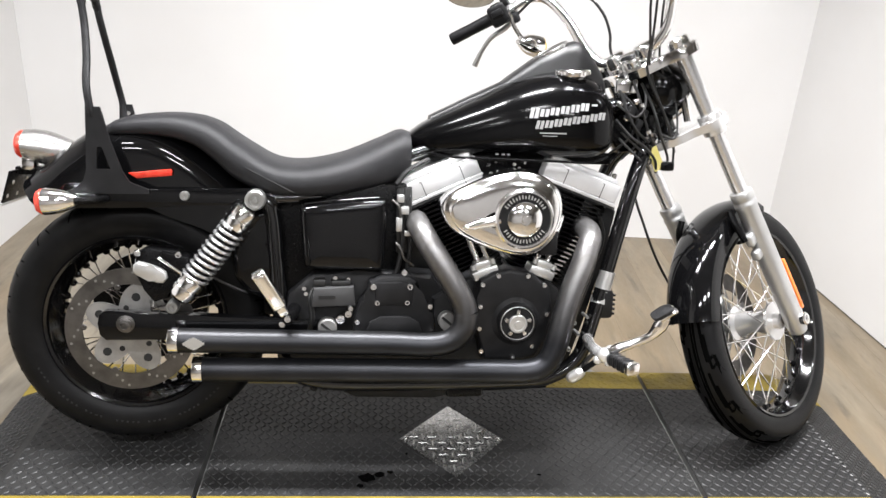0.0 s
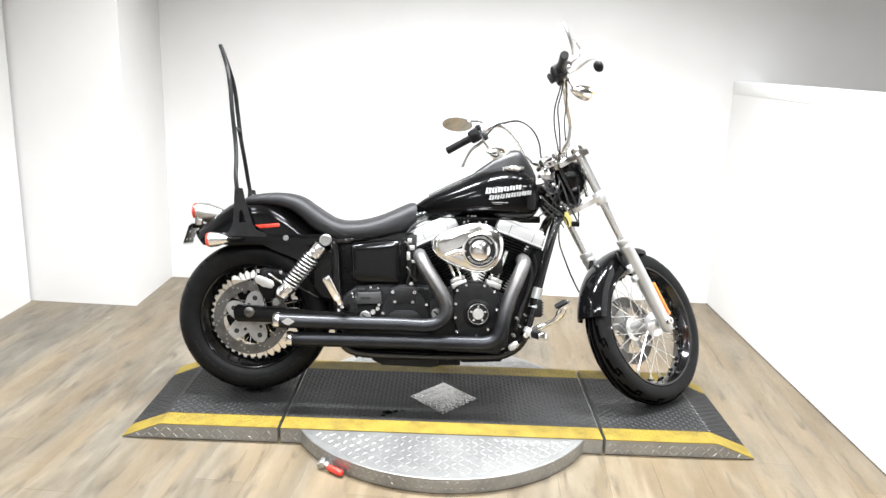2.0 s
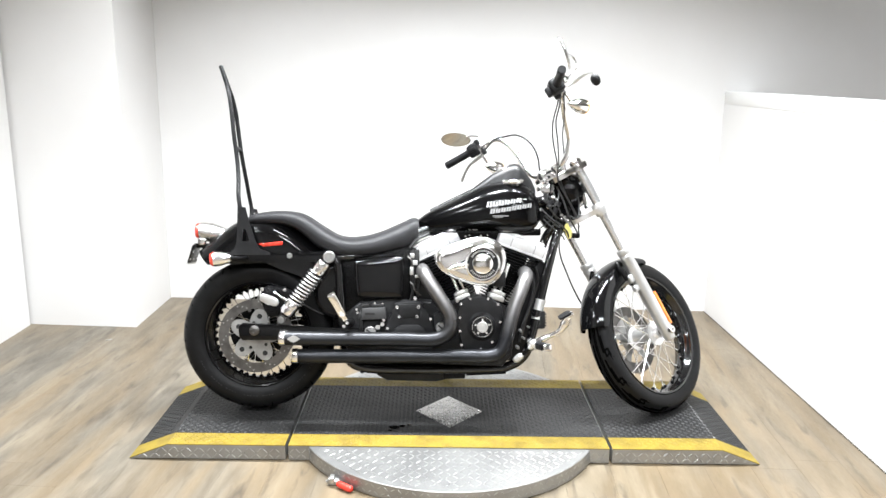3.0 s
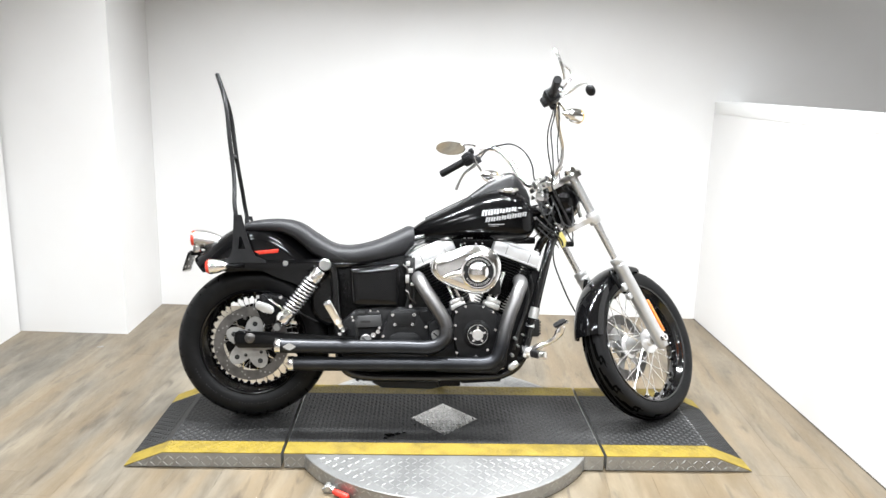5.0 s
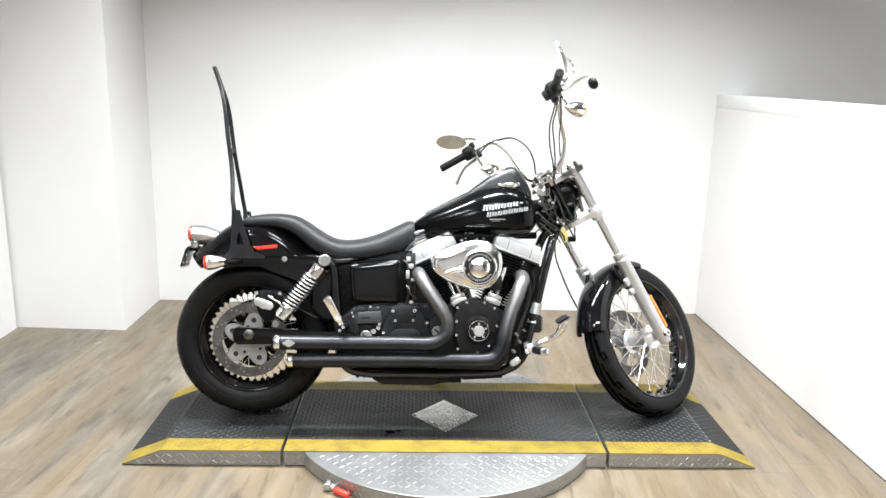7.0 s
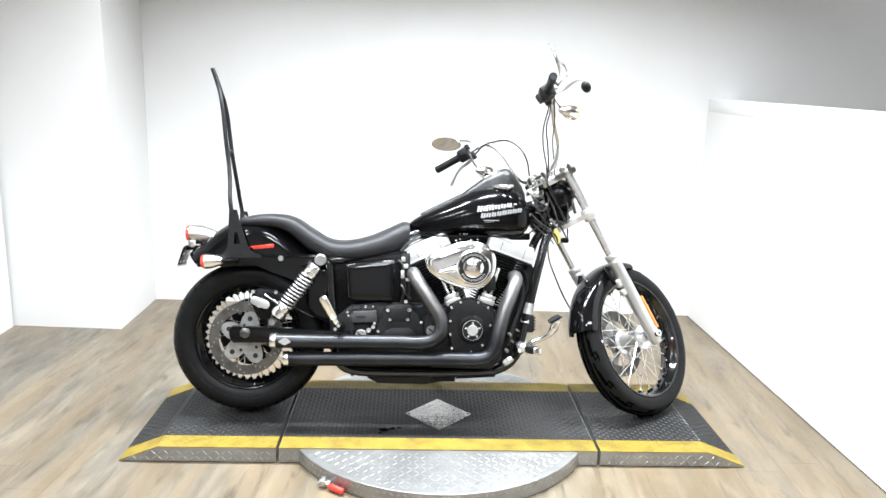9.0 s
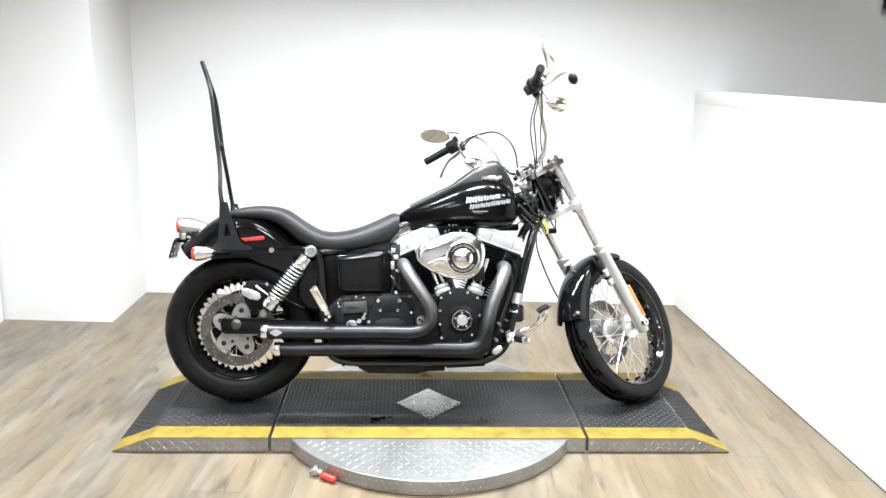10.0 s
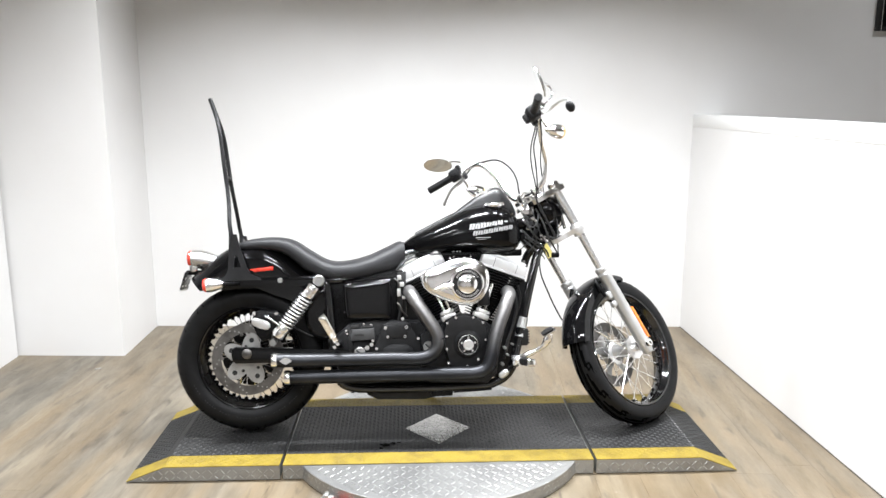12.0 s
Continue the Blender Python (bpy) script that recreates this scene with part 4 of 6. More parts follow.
rings(bm, loops)
part("lens", bm, RED, tail, "red lens")
PLATE = pose(-0.264, 0, 0.640, 0, 17, 0) @ pose(0, 0, 0, 0, 0, 90)
bm = bmesh.new()
tmp = bmesh.new()
box(tmp, (-0.072, -0.002, -0.036), (0.072, 0.002, 0.040), bevel=0.0015)
merge(bm, tmp, PLATE)
bracket = part("plate_bracket", bm, BLACK_METAL, bike, "black licence plate bracket with slots and no plate")
bm = bmesh.new()
for a, b in ((-0.055, -0.020), (-0.040, 0.012), (0.0, -0.020), (0.040, 0.012), (0.055, -0.020)):
    for face in (-0.0032, 0.0032):
        tmp = bmesh.new()
        lathe(tmp, [(0.0048, -0.0008), (0.0048, 0.0008), (0, 0.0008)], pose(a, face, b, 90, 0, 0), 10)
        merge(bm, tmp, PLATE)
tagged(part("slot", bm, ALLOY, bracket), "small round slots", kind="stuff")
bm = bmesh.new()
tmp = bmesh.new()
box(tmp, (-0.072, -0.004, -0.041), (0.072, 0.006, -0.036), bevel=0.001)
merge(bm, tmp, PLATE)
part("lower_edge", bm, ALLOY, bracket, "bright folded lower edge")
bm = bmesh.new()
box(bm, (-0.262, -0.018, 0.664), (-0.205, 0.018, 0.684), bevel=0.005)
part("plate_arm", bm, BLACK_METAL, bracket)
bm = bmesh.new()
tmp = bmesh.new()
box(tmp, (-0.246, -0.030, 0.676), (-0.214, 0.030, 0.708), bevel=0.006)
merge(bm, tmp)
part("plate_lamp", bm, CHROME, bracket, "small chrome plate lamp")


# ---- seat
SEAT_TOP = [(-0.052, 0.770), (-0.035, 0.794), (0.031, 0.812), (0.121, 0.816), (0.190, 0.801), (0.258, 0.757), (0.327, 0.718), (0.396, 0.711), (0.488, 0.730), (0.581, 0.769), (0.628, 0.790), (0.648, 0.786)]
SEAT_LOW = [(-0.052, 0.762), (0.087, 0.760), (0.150, 0.742), (0.197, 0.706), (0.240, 0.668), (0.300, 0.640), (0.352, 0.630), (0.442, 0.630), (0.554, 0.648), (0.610, 0.664), (0.648, 0.690)]
SEAT_HALF = [(-0.052, 0.070), (-0.02, 0.092), (0.10, 0.105), (0.20, 0.118), (0.30, 0.140), (0.40, 0.150), (0.50, 0.142), (0.60, 0.118), (0.648, 0.100)]
bm = bmesh.new()
loops = []
for k in range(57):
    x = -0.052 + 0.700 * k / 56
    top, low, w = curve_at(SEAT_TOP, x), curve_at(SEAT_LOW, x), curve_at(SEAT_HALF, x)
    ring = []
    for i in range(28):
        a = 2 * math.pi * i / 28
        c, s = math.cos(a), math.sin(a)
        yy = w * math.copysign(abs(c) ** 0.62, c)
        f = math.copysign(abs(s) ** (0.75 if s > 0 else 0.45), s)
        mid = low + (top - low) * 0.42
        zz = mid + f * (top - mid if s > 0 else mid - low)
        ring.append((x, yy, zz))
    loops.append(ring)
rings(bm, loops)
seat = part("seat", bm, VINYL, bike, "black vinyl two-up seat", angle=60)
bm = bmesh.new()
seam = []
for k in range(14):
    f = k / 13
    x = 0.270 + 0.105 * f
    z = 0.700 - 0.052 * f
    low, top, w = curve_at(SEAT_LOW, x), curve_at(SEAT_TOP, x), curve_at(SEAT_HALF, x)
    mid = low + (top - low) * 0.42
    s = min(0.97, abs(z - mid) / (top - mid if z > mid else mid - low)) ** (1 / (0.75 if z > mid else 0.45))
    seam.append((x, -w * max(0.0, 1 - s * s) ** 0.31 - 0.0003, z))
tube(bm, seam, 0.0016, 6, 1)
part("seam", bm, GAP, seat, "sewn seam")

# ---- fuel tank
TANK_TOP = [(0.640, 0.775), (0.680, 0.806), (0.722, 0.828), (0.817, 0.876), (0.888, 0.911), (0.960, 0.936), (1.030, 0.945), (1.090, 0.930), (1.130, 0.896), (1.150, 0.850), (1.157, 0.815)]
TANK_LOW = [(0.640, 0.758), (0.680, 0.738), (0.722, 0.733), (0.900, 0.734), (1.060, 0.730), (1.110, 0.735), (1.140, 0.755), (1.157, 0.795)]
TANK_HALF = [(0.640, 0.040), (0.680, 0.064), (0.722, 0.085), (0.817, 0.120), (0.900, 0.143), (0.980, 0.155), (1.060, 0.156), (1.110, 0.142), (1.140, 0.110), (1.157, 0.055)]


def tank_half(x, z):
    low, top, w = curve_at(TANK_LOW, x), curve_at(TANK_TOP, x), curve_at(TANK_HALF, x)
    mid = low + (top - low) * 0.40
    s = min(0.99, abs(z - mid) / (top - mid if z > mid else mid - low))
    p = 1 / 0.9 if z > mid else 1 / 0.55
    return w * max(0.0, 1 - (s ** p) ** 2) ** (0.5 * 0.72)


bm = bmesh.new()
loops = []
for k in range(49):
    x = 0.640 + 0.517 * k / 48
    top, low, w = curve_at(TANK_TOP, x), curve_at(TANK_LOW, x), curve_at(TANK_HALF, x)
    mid = low + (top - low) * 0.40
    ring = []
    for i in range(40):
        a = 2 * math.pi * i / 40
        c, s = math.cos(a), math.sin(a)
        yy = w * math.copysign(abs(c) ** 0.72, c)
        f = math.copysign(abs(s) ** (0.9 if s > 0 else 0.55), s)
        ring.append((x, yy, mid + f * (top - mid if s > 0 else mid - low)))
    loops.append(ring)
rings(bm, loops)
tank = part("fuel_tank", bm, BLACK_PAINT, bike, "gloss black teardrop fuel tank", angle=60)
bm = bmesh.new()
tube(bm, [(0.665, -0.052, 0.742), (0.74, -0.092, 0.732), (0.86, -0.126, 0.731), (0.98, -0.142, 0.730), (1.07, -0.142, 0.729), (1.125, -0.115, 0.741)], 0.003, 8)
part("lower_seam", bm, BLACK_METAL, tank)
bm = bmesh.new()
for x in (0.852, 0.868, 0.880):
    box(bm, (x, -tank_half(x, 0.741) - 0.0015, 0.7385), (x + 0.007, -tank_half(x, 0.741) + 0.004, 0.7435))
tagged(part("seam_clip", bm, ALLOY, tank, smooth=False), "small bright seam clips", kind="stuff")

# maker's badge on the tank drawn as plain slanted bars
bm = bmesh.new()


def badge_bar(x0, x1, z0, z1, slant=0.22):
    nx = 3
    rows = []
    for z in (z0, z1):
        row = []
        for i in range(nx + 1):
            x = x0 + (x1 - x0) * i / nx + (z - 0.820) * slant
            row.append((x, z))
        rows.append(row)
    lo = [bm.verts.new((x, -tank_half(x, z) - 0.0024, z)) for x, z in rows[0]]
    hi = [bm.verts.new((x, -tank_half(x, z) - 0.0024, z)) for x, z in rows[1]]
    lo2 = [bm.verts.new((x, -tank_half(x, z) + 0.001, z)) for x, z in rows[0]]
    hi2 = [bm.verts.new((x, -tank_half(x, z) + 0.001, z)) for x, z in rows[1]]
    for i in range(nx):
        bm.faces.new((lo[i], lo[i + 1], hi[i + 1], hi[i]))
        bm.faces.new((hi[i], hi[i + 1], hi2[i + 1], hi2[i]))
        bm.faces.new((lo2[i], lo2[i + 1], lo[i + 1], lo[i]))
    bm.faces.new((lo[0], hi[0], hi2[0], lo2[0]))
    bm.faces.new((lo[-1], lo2[-1], hi2[-1], hi[-1]))


rise = 0.17


def badge_row(x, z, count, wide, tall, first):
    """Plain slanted strokes in pairs, the first pair taller."""
    for k in range(count):
        x0 = x + k * (wide + 0.0035)
        z0 = z + (x0 - x) * rise
        h = tall * (first if k == 0 else 1.0)
        badge_bar(x0, x0 + wide * 0.42, z0, z0 + h)
        badge_bar(x0 + wide * 0.58, x0 + wide, z0, z0 + h)


badge_row(0.914, 0.830, 6, 0.0195, 0.0175, 1.35)
badge_bar(1.056, 1.070, 0.861, 0.8655)
badge_row(0.934, 0.805, 8, 0.0172, 0.0170, 1.15)
badge_bar(0.948, 1.010, 0.7945, 0.7975)
badge_bar(0.956, 0.990, 0.7885, 0.7905)
tagged(part("badge", bm, BADGE_SILVER, tank, smooth=False), "silver maker's badge of plain slanted bars", kind="stuff")

# console, gauge and filler caps
bm = bmesh.new()
loops = []
for x, top, low, w in ((0.700, 0.826, 0.806, 0.030), (0.800, 0.876, 0.858, 0.036), (0.880, 0.914, 0.885, 0.040), (0.900, 0.930, 0.890, 0.046), (0.962, 0.975, 0.915, 0.055), (1.020, 1.006, 0.925, 0.060), (1.048, 1.016, 0.925, 0.060), (1.072, 1.012, 0.920, 0.058), (1.098, 0.982, 0.905, 0.050), (1.124, 0.948, 0.890, 0.040), (1.140, 0.915, 0.870, 0.030)):
    loops.append([(x, w, low), (x, w * 0.96, low + (top - low) * 0.55), (x, w * 0.80, low + (top - low) * 0.88), (x, w * 0.5, top), (x, -w * 0.5, top), (x, -w * 0.80, low + (top - low) * 0.88), (x, -w * 0.96, low + (top - low) * 0.55), (x, -w, low)])
rings(bm, loops)
console = part("console", bm, CONSOLE, tank, "satin black tank console", angle=50)
gm = Matrix.Translation((1.000, 0, 0.992)) @ Vector((-0.50, 0, 0.86)).to_track_quat("Z", "Y").to_matrix().to_4x4()
bm = bmesh.new()
lathe(bm, [(0.046, -0.012), (0.047, 0.000), (0.046, 0.004), (0.043, 0.005), (0.042, 0.003)], gm, 40)
gauge = part("speedometer", bm, DULL_CHROME, console, "chrome-rimmed speedometer")
bm = bmesh.new()
lathe(bm, [(0.0415, 0.0025), (0.0415, 0.0032), (0, 0.0035)], gm, 32)
part("dial", bm, BLACK_METAL, gauge)
for y in (-1, 1):
    bm = bmesh.new()
    cm = Matrix.Translation((1.036, y * 0.080, 0.932)) @ Vector((-0.05, y * 0.10, 0.99)).to_track_quat("Z", "Y").to_matrix().to_4x4()
    lathe(bm, [(0.030, -0.008), (0.033, -0.002), (0.0385, 0.000), (0.0395, 0.003), (0.0395, 0.011), (0.036, 0.015), (0.015, 0.017), (0, 0.017)], cm, 36)
    for k in range(18):
        a = 2 * math.pi * k / 18
        tmp = bmesh.new()
        box(tmp, (-0.003, -0.0025, 0.002), (0.003, 0.0025, 0.012), bevel=0.001, segments=1)
        merge(bm, tmp, cm @ pose(0, 0, 0, 0, 0, 20 * k) @ pose(0.0395, 0, 0))
    part("filler_cap", bm, CHROME, tank, "chrome filler cap")
GREY_PLASTIC = material("grey_plastic", (0.030, 0.030, 0.031), (0.045, 0.045, 0.046), 0.5, scale=20, fine=300)
# ---- frame
bm = bmesh.new()
for y in (-1, 1):
    tube(bm, [(1.262, y * 0.030, 0.800), (1.232, y * 0.075, 0.745), (1.205, y * 0.100, 0.690), (1.160, y * 0.112, 0.520), (1.112, y * 0.122, 0.325), (1.080, y * 0.128, 0.235), (1.020, y * 0.130, 0.190), (0.930, y * 0.130, 0.176), (0.60, y * 0.130, 0.178), (0.42, y * 0.130, 0.190), (0.36, y * 0.128, 0.235), (0.345, y * 0.125, 0.33), (0.335, y * 0.125, 0.48), (0.325, y * 0.125, 0.60), (0.30, y * 0.125, 0.632)], 0.0188, 16, 6)
    tube(bm, [(0.300, y * 0.125, 0.630), (0.42, y * 0.12, 0.640), (0.56, y * 0.10, 0.690), (0.66, y * 0.06, 0.735), (0.80, y * 0.03, 0.770)], 0.016, 12, 5)
tube(bm, [(0.66, 0, 0.735), (0.90, 0, 0.790), (1.10, 0, 0.840), (1.255, 0, 0.875)], 0.026, 16, 4)
box(bm, (0.395, -0.13, 0.172), (0.47, 0.13, 0.206), bevel=0.01)
frame_ob = part("frame", bm, BLACK_RIM, bike, "gloss black tubular frame")
neck = HEAD @ Matrix.Translation((1.535, 0, 0))
bm = bmesh.new()
lathe(bm, [(0.026, 0.055), (0.036, 0.060), (0.036, 0.085), (0.031, 0.092), (0.031, 0.170), (0.036, 0.178), (0.036, 0.200), (0.026, 0.205)], neck, 28)
tmp = bmesh.new()
plate(tmp, [(1.150, 0.800), (1.236, 0.905), (1.262, 0.860), (1.300, 0.790), (1.262, 0.752), (1.190, 0.745)], -0.030, 0.030, 0.006)
merge(bm, tmp)
part("steering_head", bm, BLACK_PAINT, frame_ob)
for z0, z1, r, mat in ((0.412, 0.456, 0.0205, ALLOY), (0.398, 0.403, 0.0200, ALLOY), (0.374, 0.390, 0.0205, ALLOY), (0.362, 0.369, 0.0195, CHROME)):
    bm = bmesh.new()
    x0, x1 = 1.112 + (z0 - 0.325) * 0.246, 1.112 + (z1 - 0.325) * 0.246
    tube(bm, [(x0 + 0.002, -0.119, z0), (x1 + 0.002, -0.116, z1)], r, 16, 1)
    part("tube_clamp", bm, mat, frame_ob, "bright clamps on the downtube")
bm = bmesh.new()
box(bm, (1.125, -0.135, 0.336), (1.163, -0.085, 0.411), bevel=0.010)
for k in range(5):
    box(bm, (1.159, -0.131, 0.347 + k * 0.0118), (1.167, -0.089, 0.352 + k * 0.0118))
part("regulator", bm, BLACK_SATIN, bike, "finned black voltage regulator")
bm = bmesh.new()
plate(bm, [(0.46, 0.205), (0.48, 0.150), (0.52, 0.128), (0.72, 0.120), (0.80, 0.136), (0.83, 0.150), (0.86, 0.205)], -0.10, 0.10, 0.012)
for x in (0.42, 0.445):
    bolt(bm, x, -0.135, 0.176, 0.009, 0.010)
part("oil_pan", bm, BLACK_SATIN, bike, "black oil pan under the engine")
bm = bmesh.new()
box(bm, (0.745, -0.135, 0.138), (0.835, -0.09, 0.172), bevel=0.006)
rod(bm, (0.84, -0.115, 0.158), (1.00, -0.125, 0.165), 0.011)
part("stand_mount", bm, BLACK_METAL, bike)
# side stand on the far side
bm = bmesh.new()
tube(bm, [(0.93, 0.13, 0.17), (0.86, 0.20, 0.125), (0.80, 0.270, 0.077), (0.78, 0.285, 0.070), (0.73, 0.290, 0.070)], 0.010, 10)
part("side_stand", bm, CHROME, bike)

# ---- engine cases
bm = bmesh.new()
plate(bm, [(0.74, 0.20), (0.98, 0.19), (1.02, 0.23), (1.03, 0.34), (1.01, 0.42), (0.965, 0.455), (0.83, 0.465), (0.76, 0.44), (0.70, 0.40), (0.70, 0.23)], -0.165, 0.165, 0.015)
case = part("crankcase", bm, BLACK_SATIN, bike, "black wrinkle-finish crankcase")
bm = bmesh.new()
plate(bm, [(0.34, 0.300), (0.36, 0.215), (0.42, 0.200), (0.72, 0.205), (0.74, 0.40), (0.70, 0.455), (0.52, 0.465), (0.42, 0.46), (0.36, 0.41)], -0.140, 0.150, 0.012)
gearbox = part("gearbox", bm, BLACK_SATIN, bike, "black gearbox case")
bm = bmesh.new()
plate(bm, [(0.512, 0.310), (0.510, 0.350), (0.528, 0.402), (0.545, 0.415), (0.548, 0.447), (0.575, 0.458), (0.642, 0.458), (0.660, 0.447), (0.668, 0.412), (0.700, 0.376), (0.706, 0.330), (0.700, 0.305)], -0.182, -0.138, 0.009)
cover = part("gearbox_cover", bm, BLACK_SATIN, gearbox, "black gearbox side cover")
bm = bmesh.new()
plate(bm, [(0.535, 0.318), (0.548, 0.352), (0.575, 0.366), (0.640, 0.366), (0.664, 0.352), (0.676, 0.318)], -0.190, -0.180, 0.005)
plate(bm, [(0.562, 0.392), (0.562, 0.446), (0.648, 0.446), (0.648, 0.392)], -0.188, -0.180, 0.004)
part("cover_rib", bm, BLACK_SATIN, cover)
for x, z in ((0.557, 0.436), (0.642, 0.436), (0.566, 0.398), (0.636, 0.398), (0.690, 0.388), (0.520, 0.352), (0.520, 0.322), (0.696, 0.325), (0.628, 0.470), (0.505, 0.385)):
    bm = bmesh.new()
    bolt(bm, x, -0.183, z, 0.0085 if z > 0.41 else 0.007, 0.008)
    part("screw", bm, CHROME, cover, "chrome cap screw")
for x, z, y in ((0.733, 0.352, -0.190), (0.452, 0.336, -0.178)):
    bm = bmesh.new()
    lathe(bm, [(0.022, -0.02), (0.022, 0.004), (0.020, 0.006), (0, 0.006)], axis_y(x, y, z), 28)
    plug = part("filler_plug", bm, CARRIER, gearbox, "slotted dull alloy filler plug")
    bm = bmesh.new()
    tmp = bmesh.new()
    box(tmp, (-0.019, -0.0075, -0.003), (0.019, -0.006, 0.003))
    merge(bm, tmp, pose(x, y, z, 0, 40, 0))
    part("slot", bm, GAP, plug, smooth=False)
for x, z, r in ((0.482, 0.355, 0.012), (0.500, 0.368, 0.010)):
    bm = bmesh.new()
    bolt(bm, x, -0.165, z, r, 0.012)
    part("banjo_bolt", bm, CHROME, gearbox)
bm = bmesh.new()
plate(bm, [(0.416, 0.384), (0.420, 0.430), (0.512, 0.434), (0.516, 0.388)], -0.176, -0.125, 0.006)
ecm = part("control_module", bm, GREY_PLASTIC, bike, "dark plastic control module")
bm = bmesh.new()
box(bm, (0.432, -0.1775, 0.405), (0.470, -0.1755, 0.413))
box(bm, (0.420, -0.165, 0.432), (0.448, -0.135, 0.448), bevel=0.003)
box(bm, (0.460, -0.165, 0.432), (0.505, -0.135, 0.445), bevel=0.003)
part("connectors", bm, MAT, ecm)
for x, z in ((0.398, 0.425), (0.402, 0.412), (0.500, 0.446), (0.470, 0.450)):
    bm = bmesh.new()
    bolt(bm, x, -0.150, z, 0.006, 0.006)
    part("screw", bm, CHROME, ecm)
for k, (dx, dz) in enumerate(((0, 0), (0.006, 0.004))):
    bm = bmesh.new()
    tube(bm, [(0.418 + dx, -0.150, 0.425), (0.410 + dx, -0.160, 0.40), (0.414 + dx, -0.162, 0.36), (0.408 + dx, -0.160, 0.325 + dz)], 0.0035, 8)
    part("wire", bm, CABLE, ecm)

# front engine mount and what hangs between the crankcase and the downtubes
bm = bmesh.new()
plate(bm, [(1.000, 0.196), (1.075, 0.200), (1.112, 0.330), (1.150, 0.480), (1.176, 0.600), (1.140, 0.625), (1.098, 0.560), (1.060, 0.470), (1.010, 0.400)], -0.070, 0.070, 0.008)
front_mount = part("front_mount", bm, BLACK_SATIN, bike, "black front engine mount")
for pts, r in (([(1.090, -0.085, 0.600), (1.120, -0.095, 0.520), (1.105, -0.100, 0.430), (1.075, -0.105, 0.350), (1.060, -0.105, 0.280)], 0.006), ([(1.120, -0.080, 0.610), (1.140, -0.085, 0.540), (1.118, -0.090, 0.460), (1.092, -0.095, 0.380), (1.070, -0.100, 0.310)], 0.005)):
    bm = bmesh.new()
    tube(bm, pts, r, 8, 6)
    part("hose", bm, CABLE, front_mount)
for x, z, r in ((1.060, 0.330, 0.006), (1.072, 0.300, 0.005), (1.048, 0.262, 0.007), (1.092, 0.345, 0.004)):
    bm = bmesh.new()
    bolt(bm, x, -0.108, z, r, 0.040)
    part("bolt", bm, CARRIER, front_mount)

# cam cover
CAM = [(0.797, 0.352), (0.795, 0.420), (0.800, 0.462), (0.832, 0.478), (0.870, 0.486), (0.925, 0.476), (0.968, 0.440), (0.978, 0.382), (0.962, 0.320), (0.942, 0.272), (0.880, 0.262), (0.812, 0.268)]
bm = bmesh.new()
plate(bm, CAM, -0.225, -0.160, 0.010, segments=3)
camc = part("cam_cover", bm, BLACK_SATIN, case, "black cam cover ringed with chrome screws")
bm = bmesh.new()
lathe(bm, [(0.060, 0), (0.054, 0.006), (0.047, 0.010), (0.0445, 0.022), (0.043, 0.0235), (0.041, 0.022), (0, 0.022)], axis_y(0.888, -0.222, 0.362), 48)
part("cover_boss", bm, BLACK_SATIN, camc)
bm = bmesh.new()
lathe(bm, [(0.0215, 0), (0.0215, 0.008), (0.0200, 0.0095), (0.0150, 0.0095), (0.0145, 0.0080), (0.0085, 0.0080), (0.008, 0.0092), (0, 0.0095)], axis_y(0.888, -0.244, 0.362), 36)
lathe(bm, [(0.0385, 0.000), (0.0385, 0.0015), (0.0392, 0.0020), (0.0399, 0.0015), (0.0399, 0.000)], axis_y(0.888, -0.244, 0.362), 48, True)
cap = part("timer_cap", bm, ALLOY, camc, "bright round timer cap")
for k in range(5):
    a = radians(72 * k + 90)
    bm = bmesh.new()
    bolt(bm, 0.888 + 0.0282 * math.cos(a), -0.246, 0.362 + 0.0282 * math.sin(a), 0.0056, 0.006)
    part("cap_screw", bm, CHROME, cap)
for x, z in ((0.806, 0.450), (0.842, 0.471), (0.912, 0.470), (0.952, 0.448), (0.802, 0.398), (0.802, 0.345), (0.962, 0.378), (0.808, 0.290), (0.885, 0.274), (0.930, 0.300)):
    bm = bmesh.new()
    bolt(bm, x, -0.225, z, 0.0062, 0.006)
    part("screw", bm, CHROME, camc, "chrome cap screw")

# tappet blocks and pushrod tubes
for x, dx in ((0.814, -0.42), (0.952, 0.34)):
    bm = bmesh.new()
    ang = -20 if dx < 0 else 20
    tmp = bmesh.new()
    box(tmp, (-0.031, -0.026, -0.016), (0.031, 0.026, 0.006), bevel=0.004)
    box(tmp, (-0.019, -0.020, 0.004), (0.019, 0.020, 0.024), bevel=0.005)
    for a in (-0.024, 0.024):
        lathe(tmp, [(0.006, 0.010), (0.006, 0.022), (0, 0.022)], pose(a, -0.018, 0), 12)
    merge(bm, tmp, pose(x, -0.185, 0.478, 0, ang, 0))
    block = part("tappet_block", bm, ALLOY, case, "bright alloy tappet block")
    for o in (-0.012, 0.014):
        bm = bmesh.new()
        rod(bm, (x + o, -0.185, 0.492), (x + o + dx * 0.115, -0.158, 0.602), 0.0075)
        part("pushrod_tube", bm, CHROME, block)


